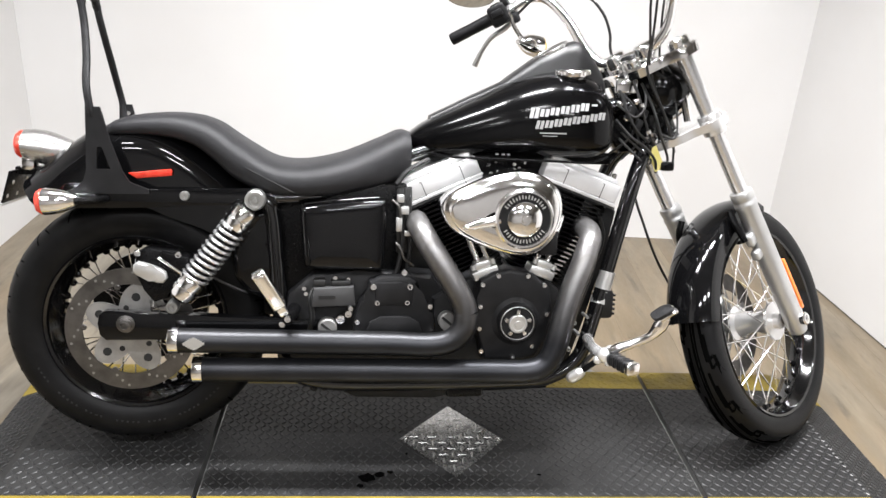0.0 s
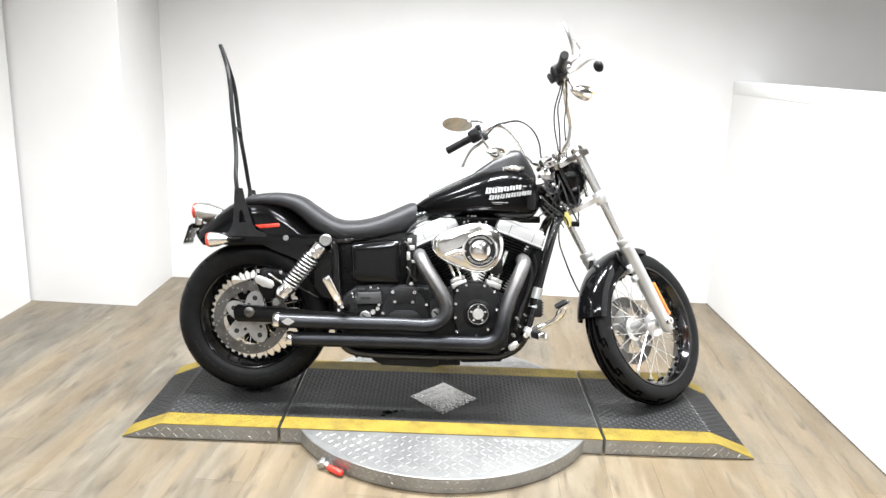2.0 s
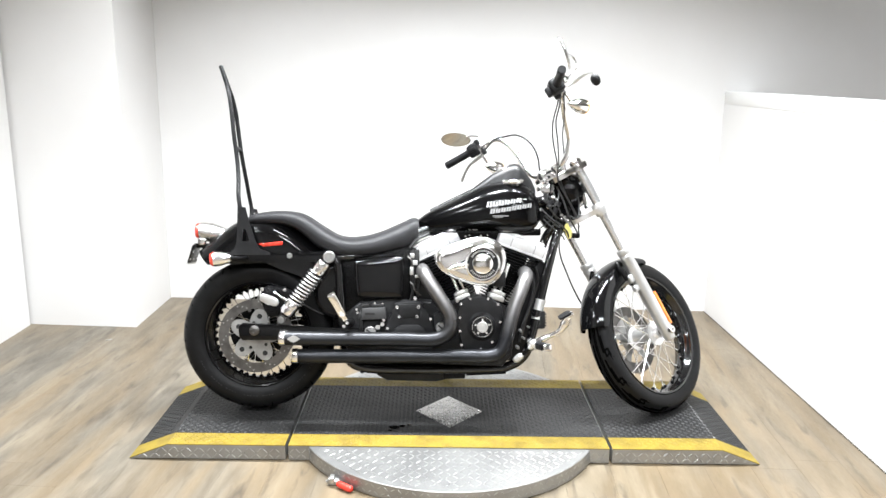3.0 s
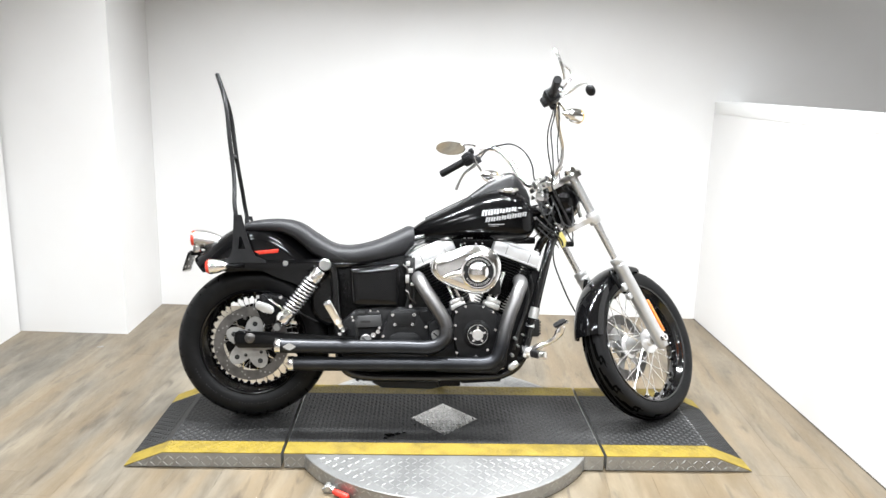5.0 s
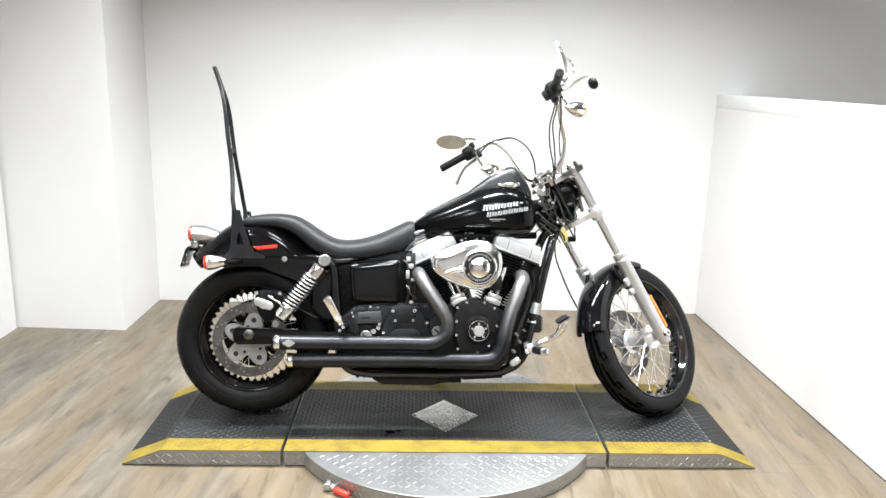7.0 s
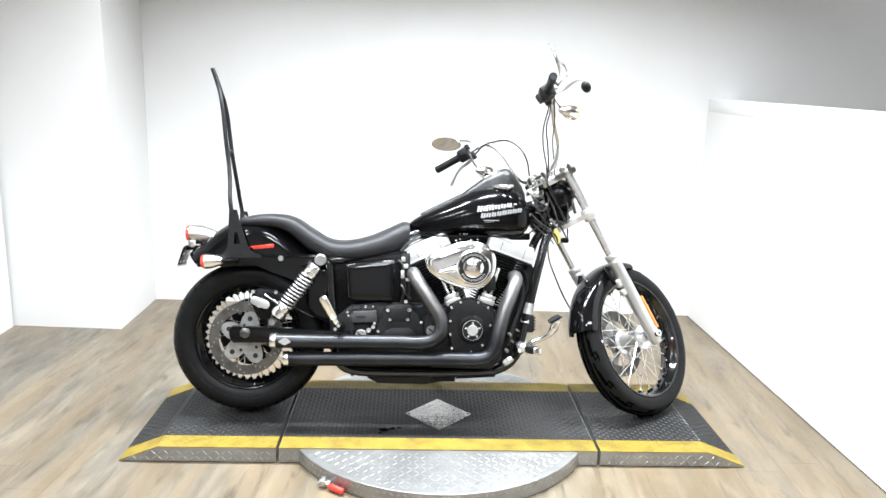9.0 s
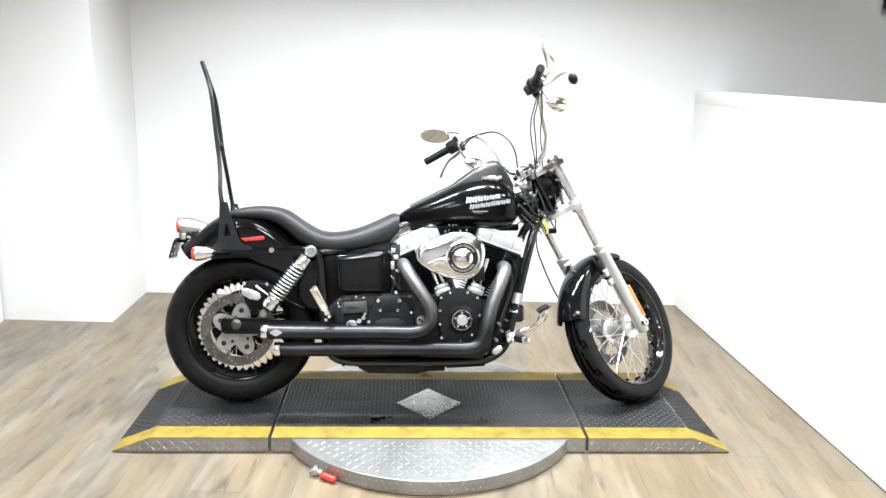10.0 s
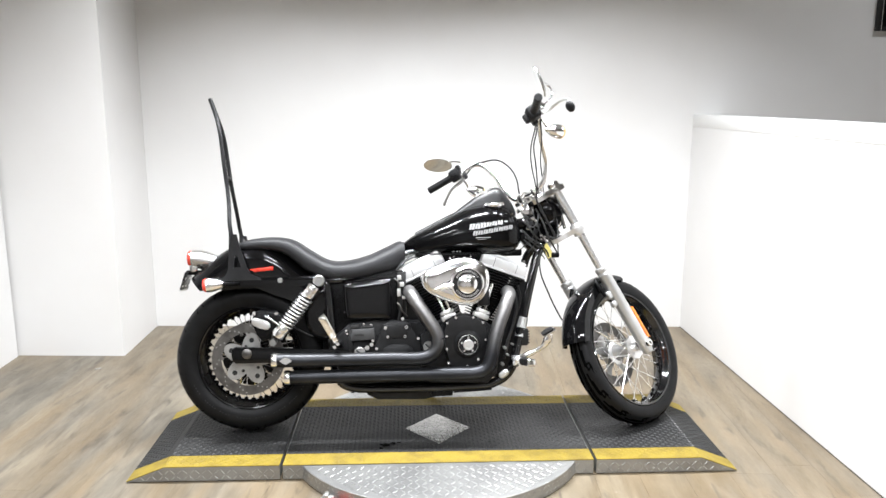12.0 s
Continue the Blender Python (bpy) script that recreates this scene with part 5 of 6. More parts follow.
# ---- cylinders, heads and rocker covers
def cylinder(cx, cz, tilt, label):
    """Finned cylinder below the point where the rocker cover sits; tilt in degrees from upright, forward positive."""
    m = pose(cx, 0, cz, 0, tilt, 0)
    bm = bmesh.new()
    lathe(bm, [(0.058, -0.250), (0.058, -0.010), (0.050, 0)], m, 32)
    body = part("cylinder", bm, BLACK_METAL, bike, label)
    for k in range(20):
        h = -0.012 - 0.0118 * k
        head = k < 7
        wx = 0.100 if head else 0.092 - 0.0012 * (k - 7)
        wy = 0.108 if head else 0.098 - 0.001 * (k - 7)
        b2 = bmesh.new()
        outline = []
        for i in range(24):
            a = 2 * math.pi * (i + 0.5) / 24
            c, s = math.cos(a), math.sin(a)
            outline.append((wx * math.copysign(abs(c) ** 0.5, c), wy * math.copysign(abs(s) ** 0.5, s)))
        rings(b2, [[(x, y, h - 0.0022) for x, y in outline], [(x, y, h + 0.0022) for x, y in outline]])
        bmesh.ops.transform(b2, matrix=m, verts=b2.verts)
        part("fin", b2, BLACK_METAL, body, smooth=False)
    if tilt > 0:
        # machined fin ends show bright below the rocker cover
        b2 = bmesh.new()
        for k in range(8, 18):
            h = -0.012 - 0.0118 * k
            box(b2, (0.040 - 0.0028 * (k - 8), -0.1005 + 0.001 * (k - 7), h - 0.0021), (0.062 - 0.0028 * (k - 8), -0.0965 + 0.001 * (k - 7), h + 0.0021))
        bmesh.ops.transform(b2, matrix=m, verts=b2.verts)
        tagged(part("fin_end", b2, ALLOY, body, smooth=False), "bright machined fin ends", kind="stuff")
    bm = bmesh.new()
    tmp = bmesh.new()
    box(tmp, (-0.103, -0.104, -0.005), (0.103, 0.098, 0.003), bevel=0.0015)
    box(tmp, (-0.101, -0.102, 0.003), (0.101, 0.096, 0.048), bevel=0.006, segments=3)
    box(tmp, (-0.094, -0.090, 0.046), (0.094, 0.088, 0.062), bevel=0.008, segments=3)
    merge(bm, tmp, m)
    rocker = part("rocker_cover", bm, SILVER_ROCKER, body, "satin silver rocker cover", angle=25)
    for a in (-0.044, 0.056):
        bm = bmesh.new()
        tmp = bmesh.new()
        box(tmp, (a - 0.0008, -0.1028, 0.0), (a + 0.0008, -0.1005, 0.040))
        box(tmp, (a - 0.004, -0.1026, 0.038), (a + 0.0008, -0.1005, 0.0396))
        merge(bm, tmp, m)
        part("part_line", bm, GAP, rocker, smooth=False)
    bm = bmesh.new()
    tmp = bmesh.new()
    box(tmp, (-0.1035, -0.1045, -0.011), (0.1035, 0.0985, -0.0055))
    merge(bm, tmp, m)
    part("gasket", bm, GAP, rocker, smooth=False)
    for a in (-0.080, 0.080):
        bm = bmesh.new()
        tmp = bmesh.new()
        lathe(tmp, [(0.006, 0.060), (0.006, 0.071), (0.004, 0.073), (0, 0.073)], pose(a, -0.078, 0), 10)
        merge(bm, tmp, m)
        part("cover_screw", bm, CHROME, rocker)
    return body


SILVER_ROCKER = material("polished_rocker", (0.70, 0.70, 0.705), (0.80, 0.80, 0.80), 0.32, 0.4, scale=12, fine=160, rough2=0.42, bump=0.04)
cylinder(0.727, 0.653, -24, "black finned rear cylinder")
cylinder(1.062, 0.655, 20, "black finned front cylinder")
# intake between the cylinders
bm = bmesh.new()
tube(bm, [(0.80, -0.02, 0.64), (0.89, -0.04, 0.62), (0.98, -0.02, 0.64)], 0.032, 16)
lathe(bm, [(0.045, 0), (0.045, 0.16)], axis_y(0.888, -0.04, 0.612), 24)
part("intake", bm, BLACK_METAL, bike)
bm = bmesh.new()
box(bm, (0.780, -0.060, 0.680), (0.985, 0.060, 0.752), bevel=0.006)
box(bm, (0.985, -0.050, 0.716), (1.160, 0.050, 0.745), bevel=0.006)
box(bm, (0.640, -0.050, 0.716), (0.790, 0.050, 0.750), bevel=0.006)
mount = part("engine_mount", bm, BLACK_METAL, bike, "black top engine mount under the tank")
for x, z, r in ((0.842, 0.712, 0.006), (0.858, 0.718, 0.004), (0.905, 0.714, 0.006), (0.918, 0.706, 0.004), (0.932, 0.718, 0.004)):
    bm = bmesh.new()
    bolt(bm, x, -0.062, z, r, 0.006)
    part("bolt", bm, CHROME, mount)
bm = bmesh.new()
box(bm, (0.94, -0.21, 0.515), (0.985, -0.16, 0.575), bevel=0.006)
part("coil_cover", bm, BLACK_SATIN, bike)

# ---- air cleaner
AIR = [(0.703, 0.626), (0.712, 0.650), (0.735, 0.669), (0.795, 0.697), (0.845, 0.711), (0.880, 0.715), (0.922, 0.709), (0.956, 0.690), (0.977, 0.660), (0.983, 0.622), (0.974, 0.580), (0.950, 0.544), (0.918, 0.525), (0.885, 0.520), (0.838, 0.529), (0.765, 0.556), (0.722, 0.585)]


def rounded(outline, steps=4):
    pts = [Vector((x, z, 0)) for x, z in outline]
    out = []
    n = len(pts)
    for k in range(n):
        a, b, c, d = pts[k - 1], pts[k], pts[(k + 1) % n], pts[(k + 2) % n]
        for i in range(steps):
            t = i / steps
            p = 0.5 * (2 * b + (c - a) * t + (2 * a - 5 * b + 4 * c - d) * t * t + (3 * b - a - 3 * c + d) * t ** 3)
            out.append((p.x, p.y))
    return out


def inset_ring(outline, k, cx, cz):
    return [(cx + (x - cx) * k, cz + (z - cz) * k) for x, z in outline]


base = rounded(AIR)
bm = bmesh.new()
loops = []
for k, y in ((0.97, -0.170), (1.0, -0.176), (1.0, -0.226), (0.992, -0.234), (0.975, -0.240), (0.945, -0.2435), (0.915, -0.2445), (0.900, -0.2465), (0.880, -0.2510), (0.855, -0.2525), (0.6, -0.2555), (0.2, -0.2565)):
    loops.append([(x, y, z) for x, z in inset_ring(base, k, 0.872, 0.617)])
rings(bm, loops)
air = part("air_cleaner", bm, CHROME, bike, "chrome teardrop air cleaner cover with a round emblem", angle=50)
bm = bmesh.new()
lathe(bm, [(0.069, -0.02), (0.068, 0.010), (0.064, 0.014), (0.060, 0.014), (0.058, 0.010)], axis_y(0.886, -0.258, 0.610), 48)
ring = part("emblem_rim", bm, CHROME, air)
bm = bmesh.new()
lathe(bm, [(0.0585, 0.0), (0.0585, 0.0105), (0, 0.0108)], axis_y(0.886, -0.258, 0.610), 40)
part("emblem_disc", bm, BLACK_SATIN, ring, "black emblem disc")
bm = bmesh.new()
for k in range(15):
    for start in (148, -32):
        a = radians(start - k * 8.3)
        tmp = bmesh.new()
        box(tmp, (-0.0015, -0.0006, -0.0045), (0.0015, 0.0006, 0.0045 - 0.002 * (k % 3 == 1)))
        merge(bm, tmp, pose(0.886 + 0.0505 * math.cos(a), -0.2692, 0.610 + 0.0505 * math.sin(a)) @ pose(0, 0, 0, 0, 90 - math.degrees(a), 0))
tagged(part("emblem_mark", bm, ALLOY, ring, smooth=False), "small silver bars round the emblem", kind="stuff")
bm = bmesh.new()
lathe(bm, [(0.0395, 0), (0.0395, 0.003), (0.036, 0.006), (0.024, 0.0105), (0.0125, 0.0125), (0.0115, 0.0105), (0.0085, 0.0105), (0.0075, 0.0135), (0, 0.014)], axis_y(0.886, -0.2690, 0.610), 40)
part("emblem_dome", bm, CHROME, ring, "polished emblem centre")
bm = bmesh.new()
tube(bm, [(0.750, -0.2535, 0.587), (0.757, -0.2540, 0.589), (0.778, -0.2545, 0.594), (0.800, -0.2550, 0.600), (0.832, -0.2550, 0.606)], [0.003, 0.0065, 0.0100, 0.0125, 0.0145], 18)
part("cover_crease", bm, CHROME, air)
# black wedge laid on as a dark reflection in the chrome
bm = bmesh.new()
plate(bm, [(0.798, 0.6135), (0.808, 0.6170), (0.822, 0.626), (0.826, 0.618), (0.826, 0.586), (0.814, 0.5885)], -0.2585, -0.2555, 0.001)
part("cover_recess", bm, BLACK_PAINT, air, "dark wedge painted as a reflection in the chrome beside the emblem")

# ---- battery side cover
bm = bmesh.new()
cover_line = rounded([(0.390, 0.604), (0.398, 0.618), (0.480, 0.628), (0.570, 0.636), (0.588, 0.622), (0.586, 0.540), (0.583, 0.482), (0.570, 0.467), (0.490, 0.469), (0.412, 0.473), (0.398, 0.488), (0.393, 0.550)], 4)
rings(bm, [[(0.489 + (x - 0.489) * k, y, 0.552 + (z - 0.552) * k) for x, z in cover_line] for y, k in ((0.10, 0.98), (-0.140, 0.98), (-0.142, 1.0), (-0.150, 1.0), (-0.156, 0.985), (-0.161, 0.955), (-0.1645, 0.90), (-0.167, 0.80), (-0.1685, 0.60), (-0.169, 0.30))])
battery = part("side_cover", bm, BLACK_FRAME, bike, "gloss black battery side cover", angle=60)
bm = bmesh.new()
tube(bm, [(0.400, -0.151, 0.6225), (0.480, -0.151, 0.6320), (0.570, -0.151, 0.6400)], 0.0028, 8)
part("cover_lip", bm, BLACK_RIM, battery)
bm = bmesh.new()
box(bm, (0.335, -0.115, 0.37), (0.640, 0.115, 0.668), bevel=0.010)
box(bm, (0.30, -0.085, 0.34), (0.40, 0.085, 0.62), bevel=0.010)
part("battery_box", bm, BLACK_METAL, bike, "black battery box")
# electrics and hoses between side cover and cylinder
bm = bmesh.new()
box(bm, (0.612, -0.12, 0.50), (0.650, 0.08, 0.66), bevel=0.008)
tube(bm, [(0.628, -0.13, 0.66), (0.618, -0.14, 0.60), (0.626, -0.14, 0.54), (0.616, -0.14, 0.47), (0.600, -0.14, 0.44)], 0.006, 8)
tube(bm, [(0.645, -0.11, 0.66), (0.636, -0.125, 0.60), (0.645, -0.13, 0.53), (0.640, -0.13, 0.47)], 0.005, 8)
box(bm, (0.640, -0.075, 0.420), (0.745, 0.075, 0.655), bevel=0.01)
part("wiring_loom", bm, CABLE, bike, "black wiring loom")
for lo, hi in (((0.610, -0.152, 0.560), (0.624, -0.136, 0.592)), ((0.620, -0.148, 0.600), (0.640, -0.132, 0.618)), ((0.612, -0.150, 0.628), (0.628, -0.134, 0.646)), ((0.630, -0.146, 0.548), (0.645, -0.134, 0.560))):
    bm = bmesh.new()
    box(bm, lo, hi, bevel=0.002)
    part("hose_clip", bm, ALLOY, bike)
bm = bmesh.new()
tube(bm, [(0.612, -0.12, 0.668), (0.640, -0.115, 0.700), (0.690, -0.09, 0.725)], 0.006, 8)
part("breather_hose", bm, CABLE, bike)
for pts in ([(0.600, -0.150, 0.634), (0.615, -0.155, 0.620), (0.620, -0.155, 0.593)], [(0.610, -0.150, 0.533), (0.622, -0.158, 0.520), (0.629, -0.158, 0.498), (0.652, -0.150, 0.478)]):
    bm = bmesh.new()
    tube(bm, pts, 0.003, 8)
    part("cable_end", bm, STEEL, bike, "bright cable end")
# oil tank side and inner fender, gloss black
bm = bmesh.new()
plate(bm, [(0.225, 0.50), (0.235, 0.44), (0.262, 0.40), (0.31, 0.378), (0.36, 0.40), (0.375, 0.48), (0.372, 0.56), (0.33, 0.61), (0.27, 0.60), (0.235, 0.56)], -0.110, 0.11, 0.020, segments=4)
part("oil_tank", bm, BLACK_FRAME, bike, "gloss black oil tank")
# ---- folded passenger peg
bm = bmesh.new()
tmp = bmesh.new()
box(tmp, (-0.066, -0.012, -0.0155), (0.040, 0.012, 0.0155), bevel=0.007, segments=3)
box(tmp, (-0.060, -0.0150, -0.0085), (0.030, -0.010, 0.0085), bevel=0.003, segments=2)
box(tmp, (0.036, -0.009, -0.010), (0.062, 0.009, 0.010), bevel=0.004, segments=2)
PEG = pose(0.334, -0.285, 0.446) @ pose(0, 0, 0, 0, 63, 0) @ pose(0, 0, 0, 0, 0, 22)
merge(bm, tmp, PEG)
peg = part("passenger_peg", bm, CHROME, bike, "folded alloy passenger footpeg")
bm = bmesh.new()
tube(bm, [(0.375, -0.125, 0.372), (0.372, -0.19, 0.374), (0.364, -0.25, 0.382)], [0.015, 0.014, 0.012], 14)
bolt(bm, 0.366, -0.262, 0.384, 0.011, 0.010)
part("peg_mount", bm, BLACK_METAL, peg)
bm = bmesh.new()
bolt(bm, 0.366, -0.268, 0.386, 0.008, 0.008)
bolt(bm, 0.354, -0.262, 0.372, 0.007, 0.006)
part("pivot_bolt", bm, CHROME, peg)

# ---- exhaust pipes
bm = bmesh.new()
tube(bm, [(0.122, -0.205, 0.3205), (0.35, -0.214, 0.316), (0.575, -0.232, 0.315), (0.682, -0.242, 0.313), (0.732, -0.247, 0.324), (0.761, -0.248, 0.354), (0.766, -0.246, 0.392)], 0.0275, 24, 8)
upper = part("exhaust_pipe", bm, PIPE, bike, "matt black upper exhaust pipe")
bm = bmesh.new()
tube(bm, [(0.766, -0.246, 0.389), (0.758, -0.244, 0.416), (0.733, -0.238, 0.460), (0.700, -0.224, 0.512), (0.676, -0.204, 0.550), (0.664, -0.170, 0.572), (0.662, -0.110, 0.578)], 0.0272, 24, 8)
part("header_bend", bm, PIPE, upper, "heat-faded header bend")
bm = bmesh.new()
tube(bm, [(0.172, -0.205, 0.251), (0.40, -0.220, 0.250), (0.62, -0.238, 0.250), (0.84, -0.254, 0.249), (0.915, -0.259, 0.250), (0.956, -0.260, 0.266), (0.978, -0.259, 0.308), (0.995, -0.252, 0.375), (1.016, -0.240, 0.440), (1.042, -0.224, 0.496), (1.058, -0.206, 0.530)], 0.0275, 24, 8)
lower = part("exhaust_pipe", bm, PIPE, bike, "matt black lower exhaust pipe")
bm = bmesh.new()
tube(bm, [(1.056, -0.209, 0.526), (1.070, -0.186, 0.549), (1.078, -0.150, 0.562), (1.080, -0.095, 0.566)], 0.0272, 24, 6)
part("header_bend", bm, PIPE, lower)
for pipe, x, y, z in ((upper, 0.125, -0.205, 0.3205), (lower, 0.175, -0.205, 0.251)):
    bm = bmesh.new()
    lathe(bm, [(0.0275, 0.0), (0.0292, 0.001), (0.0292, 0.020), (0.0280, 0.0225), (0.0245, 0.0225), (0.0235, 0.018), (0.0235, -0.03)], pose(x, y, z, 0, -90, 0) @ pose(0, 0, 0), 32)
    tip = part("end_cap", bm, CHROME, pipe, "bright end cap")
    bm = bmesh.new()
    lathe(bm, [(0.0234, -0.02), (0.0234, 0.008), (0, 0.008)], pose(x, y, z, 0, -90, 0), 24)
    part("bore", bm, GAP, tip)
bm = bmesh.new()
for k in range(9):
    a = (k - 4) / 4
    h = 0.011 * (1 - abs(a) ** 1.3) + 0.003
    x = 0.160 + a * 0.020
    tmp = bmesh.new()
    box(tmp, (x - 0.0028, -0.001, -h), (x + 0.0028, 0.0012, h))
    merge(bm, tmp, pose(0, -0.2345, 0.321))
part("pipe_badge", bm, ALLOY, upper, "small silver badge of plain shape", smooth=False)

# ---- forward controls
bm = bmesh.new()
tube(bm, [(1.10, -0.135, 0.288), (1.085, -0.20, 0.292), (1.078, -0.27, 0.298), (1.080, -0.310, 0.303)], [0.014, 0.013, 0.014, 0.012], 12)
for c, r in (((1.080, -0.306, 0.303), 0.018), ((1.094, -0.306, 0.314), 0.012), ((1.068, -0.300, 0.289), 0.011), ((1.086, -0.318, 0.287), 0.008)):
    bmesh.ops.create_uvsphere(bm, u_segments=16, v_segments=10, radius=r, matrix=Matrix.Translation(c))
ctrl = part("brake_control", bm, POLISHED, bike, "chrome forward brake control")
bm = bmesh.new()
tube(bm, [(1.010, -0.272, 0.232), (1.016, -0.276, 0.238), (1.032, -0.284, 0.252), (1.040, -0.288, 0.259)], [0.008, 0.0135, 0.0135, 0.008], 14)
part("linkage_end", bm, ALLOY, ctrl, "bright linkage end")
bm = bmesh.new()
tube(bm, [(1.066, -0.296, 0.284), (1.050, -0.290, 0.270), (1.036, -0.284, 0.256)], 0.007, 10)
tube(bm, [(1.100, -0.180, 0.262), (1.060, -0.240, 0.262), (1.040, -0.285, 0.262)], 0.006, 8)
part("brake_rod", bm, BLACK_METAL, ctrl)
bm = bmesh.new()
tube(bm, [(1.086, -0.308, 0.309), (1.110, -0.316, 0.322), (1.142, -0.328, 0.338), (1.172, -0.340, 0.357), (1.188, -0.350, 0.384), (1.195, -0.358, 0.408)], [0.010, 0.012, 0.0095, 0.0100, 0.0165, 0.013], 14)
pedal = part("brake_pedal", bm, CHROME, ctrl, "chrome brake pedal")
PAD = pose(1.188, -0.362, 0.417) @ pose(0, 0, 0, 14, -31, 0)
bm = bmesh.new()
tmp = bmesh.new()
plate(tmp, rounded([(-0.026, -0.010), (-0.022, -0.014), (0.0, -0.016), (0.018, -0.014), (0.023, -0.008), (0.023, 0.008), (0.018, 0.014), (0.0, 0.016), (-0.022, 0.014), (-0.026, 0.010)], 2), -0.004, 0.004, 0.003, pose(0, 0, 0, 90, 0, 0))
merge(bm, tmp, PAD @ pose(0, 0, 0.004))
part("pedal_pad", bm, BLACK_SATIN, pedal, "black rubber pedal pad")
bm = bmesh.new()
tmp = bmesh.new()
box(tmp, (-0.016, -0.015, -0.010), (0.030, 0.015, -0.001), bevel=0.004)
merge(bm, tmp, PAD)
part("pad_plate", bm, CHROME, pedal, "chrome plate under the pad")
start, end = Vector((1.092, -0.318, 0.300)), Vector((1.112, -0.408, 0.303))
along = (end - start).normalized().to_track_quat("X", "Z").to_matrix().to_4x4()
reach = (end - start).length
bm = bmesh.new()
tmp = bmesh.new()
box(tmp, (0.004, -0.0155, -0.013), (reach * 0.80, 0.0155, 0.013), bevel=0.006, segments=3)
for k in range(4):
    box(tmp, (0.012 + 0.016 * k, -0.0168, -0.0142), (0.022 + 0.016 * k, 0.0168, 0.0142), bevel=0.005)
merge(bm, tmp, Matrix.Translation(start) @ along)
fpeg = part("footpeg", bm, BLACK_SATIN, ctrl, "ribbed black rubber footpeg with a chrome end")
bm = bmesh.new()
tmp = bmesh.new()
box(tmp, (reach * 0.79, -0.0165, -0.014), (reach, 0.0165, 0.014), bevel=0.006, segments=3)
merge(bm, tmp, Matrix.Translation(start) @ along)
part("peg_end", bm, CHROME, fpeg)

# ---------------------------------------------------------------- front end, in the steering frame
for y in (-1, 1):
    bm = bmesh.new()
    rod(bm, (0.045, y * 0.105, 0.240), (0.045, y * 0.105, -0.30), 0.0192, 24)
    fpart("fork_tube", bm, FORK_CHROME, bike, "chrome fork tube")
bm = bmesh.new()
tmp = bmesh.new()
pts = rounded([(0.085, -0.128), (0.078, -0.090), (0.060, -0.050), (0.052, 0.0), (0.060, 0.050), (0.078, 0.090), (0.085, 0.128), (0.045, 0.142), (0.012, 0.128), (-0.004, 0.080), (-0.034, 0.035), (-0.036, -0.035), (-0.004, -0.080), (0.012, -0.128), (0.045, -0.142)], 3)
rings(tmp, [[(x, y, 0.208) for x, y in pts], [(x, y, 0.230) for x, y in pts], [(0.03 + (x - 0.03) * 0.93, y * 0.96, 0.235) for x, y in pts]])
merge(bm, tmp)
for y in (-1, 1):
    lathe(bm, [(0.027, 0.226), (0.027, 0.250), (0.022, 0.256), (0.010, 0.257), (0.009, 0.252), (0, 0.252)], pose(0.045, y * 0.105, 0), 24)
lathe(bm, [(0.020, 0.234), (0.020, 0.250), (0.016, 0.254), (0, 0.254)], None, 24)
fpart("upper_triple_clamp", bm, CHROME, bike, "alloy upper fork clamp")
bm = bmesh.new()
tmp = bmesh.new()
rings(tmp, [[(x, y, 0.016) for x, y in pts], [(x, y, 0.036) for x, y in pts]])
merge(bm, tmp)
for y in (-1, 1):
    lathe(bm, [(0.029, 0.0), (0.030, 0.006), (0.030, 0.048), (0.028, 0.052)], pose(0.045, y * 0.105, 0), 28)
    tmp = bmesh.new()
    box(tmp, (-0.035, -0.010, 0.012), (-0.022, 0.010, 0.040), bevel=0.003)
    merge(bm, tmp, pose(0.045, y * 0.105, 0))
fpart("lower_triple_clamp", bm, POLISHED, bike, "alloy lower fork clamp")
for y in (-1, 1):
    bm = bmesh.new()
    lathe(bm, [(0.0200, -0.166), (0.0275, -0.167), (0.0290, -0.172), (0.0290, -0.184), (0.0270, -0.188), (0.0270, -0.194), (0.0290, -0.197), (0.0290, -0.206), (0.0272, -0.212), (0.0272, -0.40), (0.0262, -0.50), (0.0262, -0.567), (0.022, -0.587), (0.014, -0.593), (0, -0.593)], pose(0.045, y * 0.105, 0), 32)
    tmp = bmesh.new()
    box(tmp, (-0.004, -0.020, -0.577), (0.044, 0.020, -0.523), bevel=0.010, segments=3)
    merge(bm, tmp, pose(0.030, y * 0.105, 0))
    # lugs that hold the fender
    tmp = bmesh.new()
    box(tmp, (-0.050, -0.010, -0.305), (-0.015, 0.012, -0.270), bevel=0.008, segments=3)
    box(tmp, (-0.050, -0.010, -0.345), (-0.015, 0.012, -0.318), bevel=0.007, segments=3)
    merge(bm, tmp, pose(0.045, y * 0.100, 0))
    slider = fpart("fork_slider", bm, SILVER, bike, "silver fork slider")
    bm = bmesh.new()
    tmp = bmesh.new()
    box(tmp, (0.024, -0.013, -0.535), (0.035, 0.013, -0.385), bevel=0.003)
    merge(bm, tmp, pose(0.045, y * 0.115, 0))
    fpart("reflector", bm, ORANGE, slider, "orange side reflector")
    bm = bmesh.new()
    lathe(bm, [(0.017, 0), (0.017, 0.010), (0.014, 0.014), (0.008, 0.014), (0.007, 0.008), (0, 0.008)], pose(0.044, -0.126, -0.551, 90, 0, 0) if y < 0 else pose(0.044, 0.126, -0.551, -90, 0, 0), 20)
    fpart("axle_nut", bm, CHROME, slider, "chrome axle nut")
bm = bmesh.new()
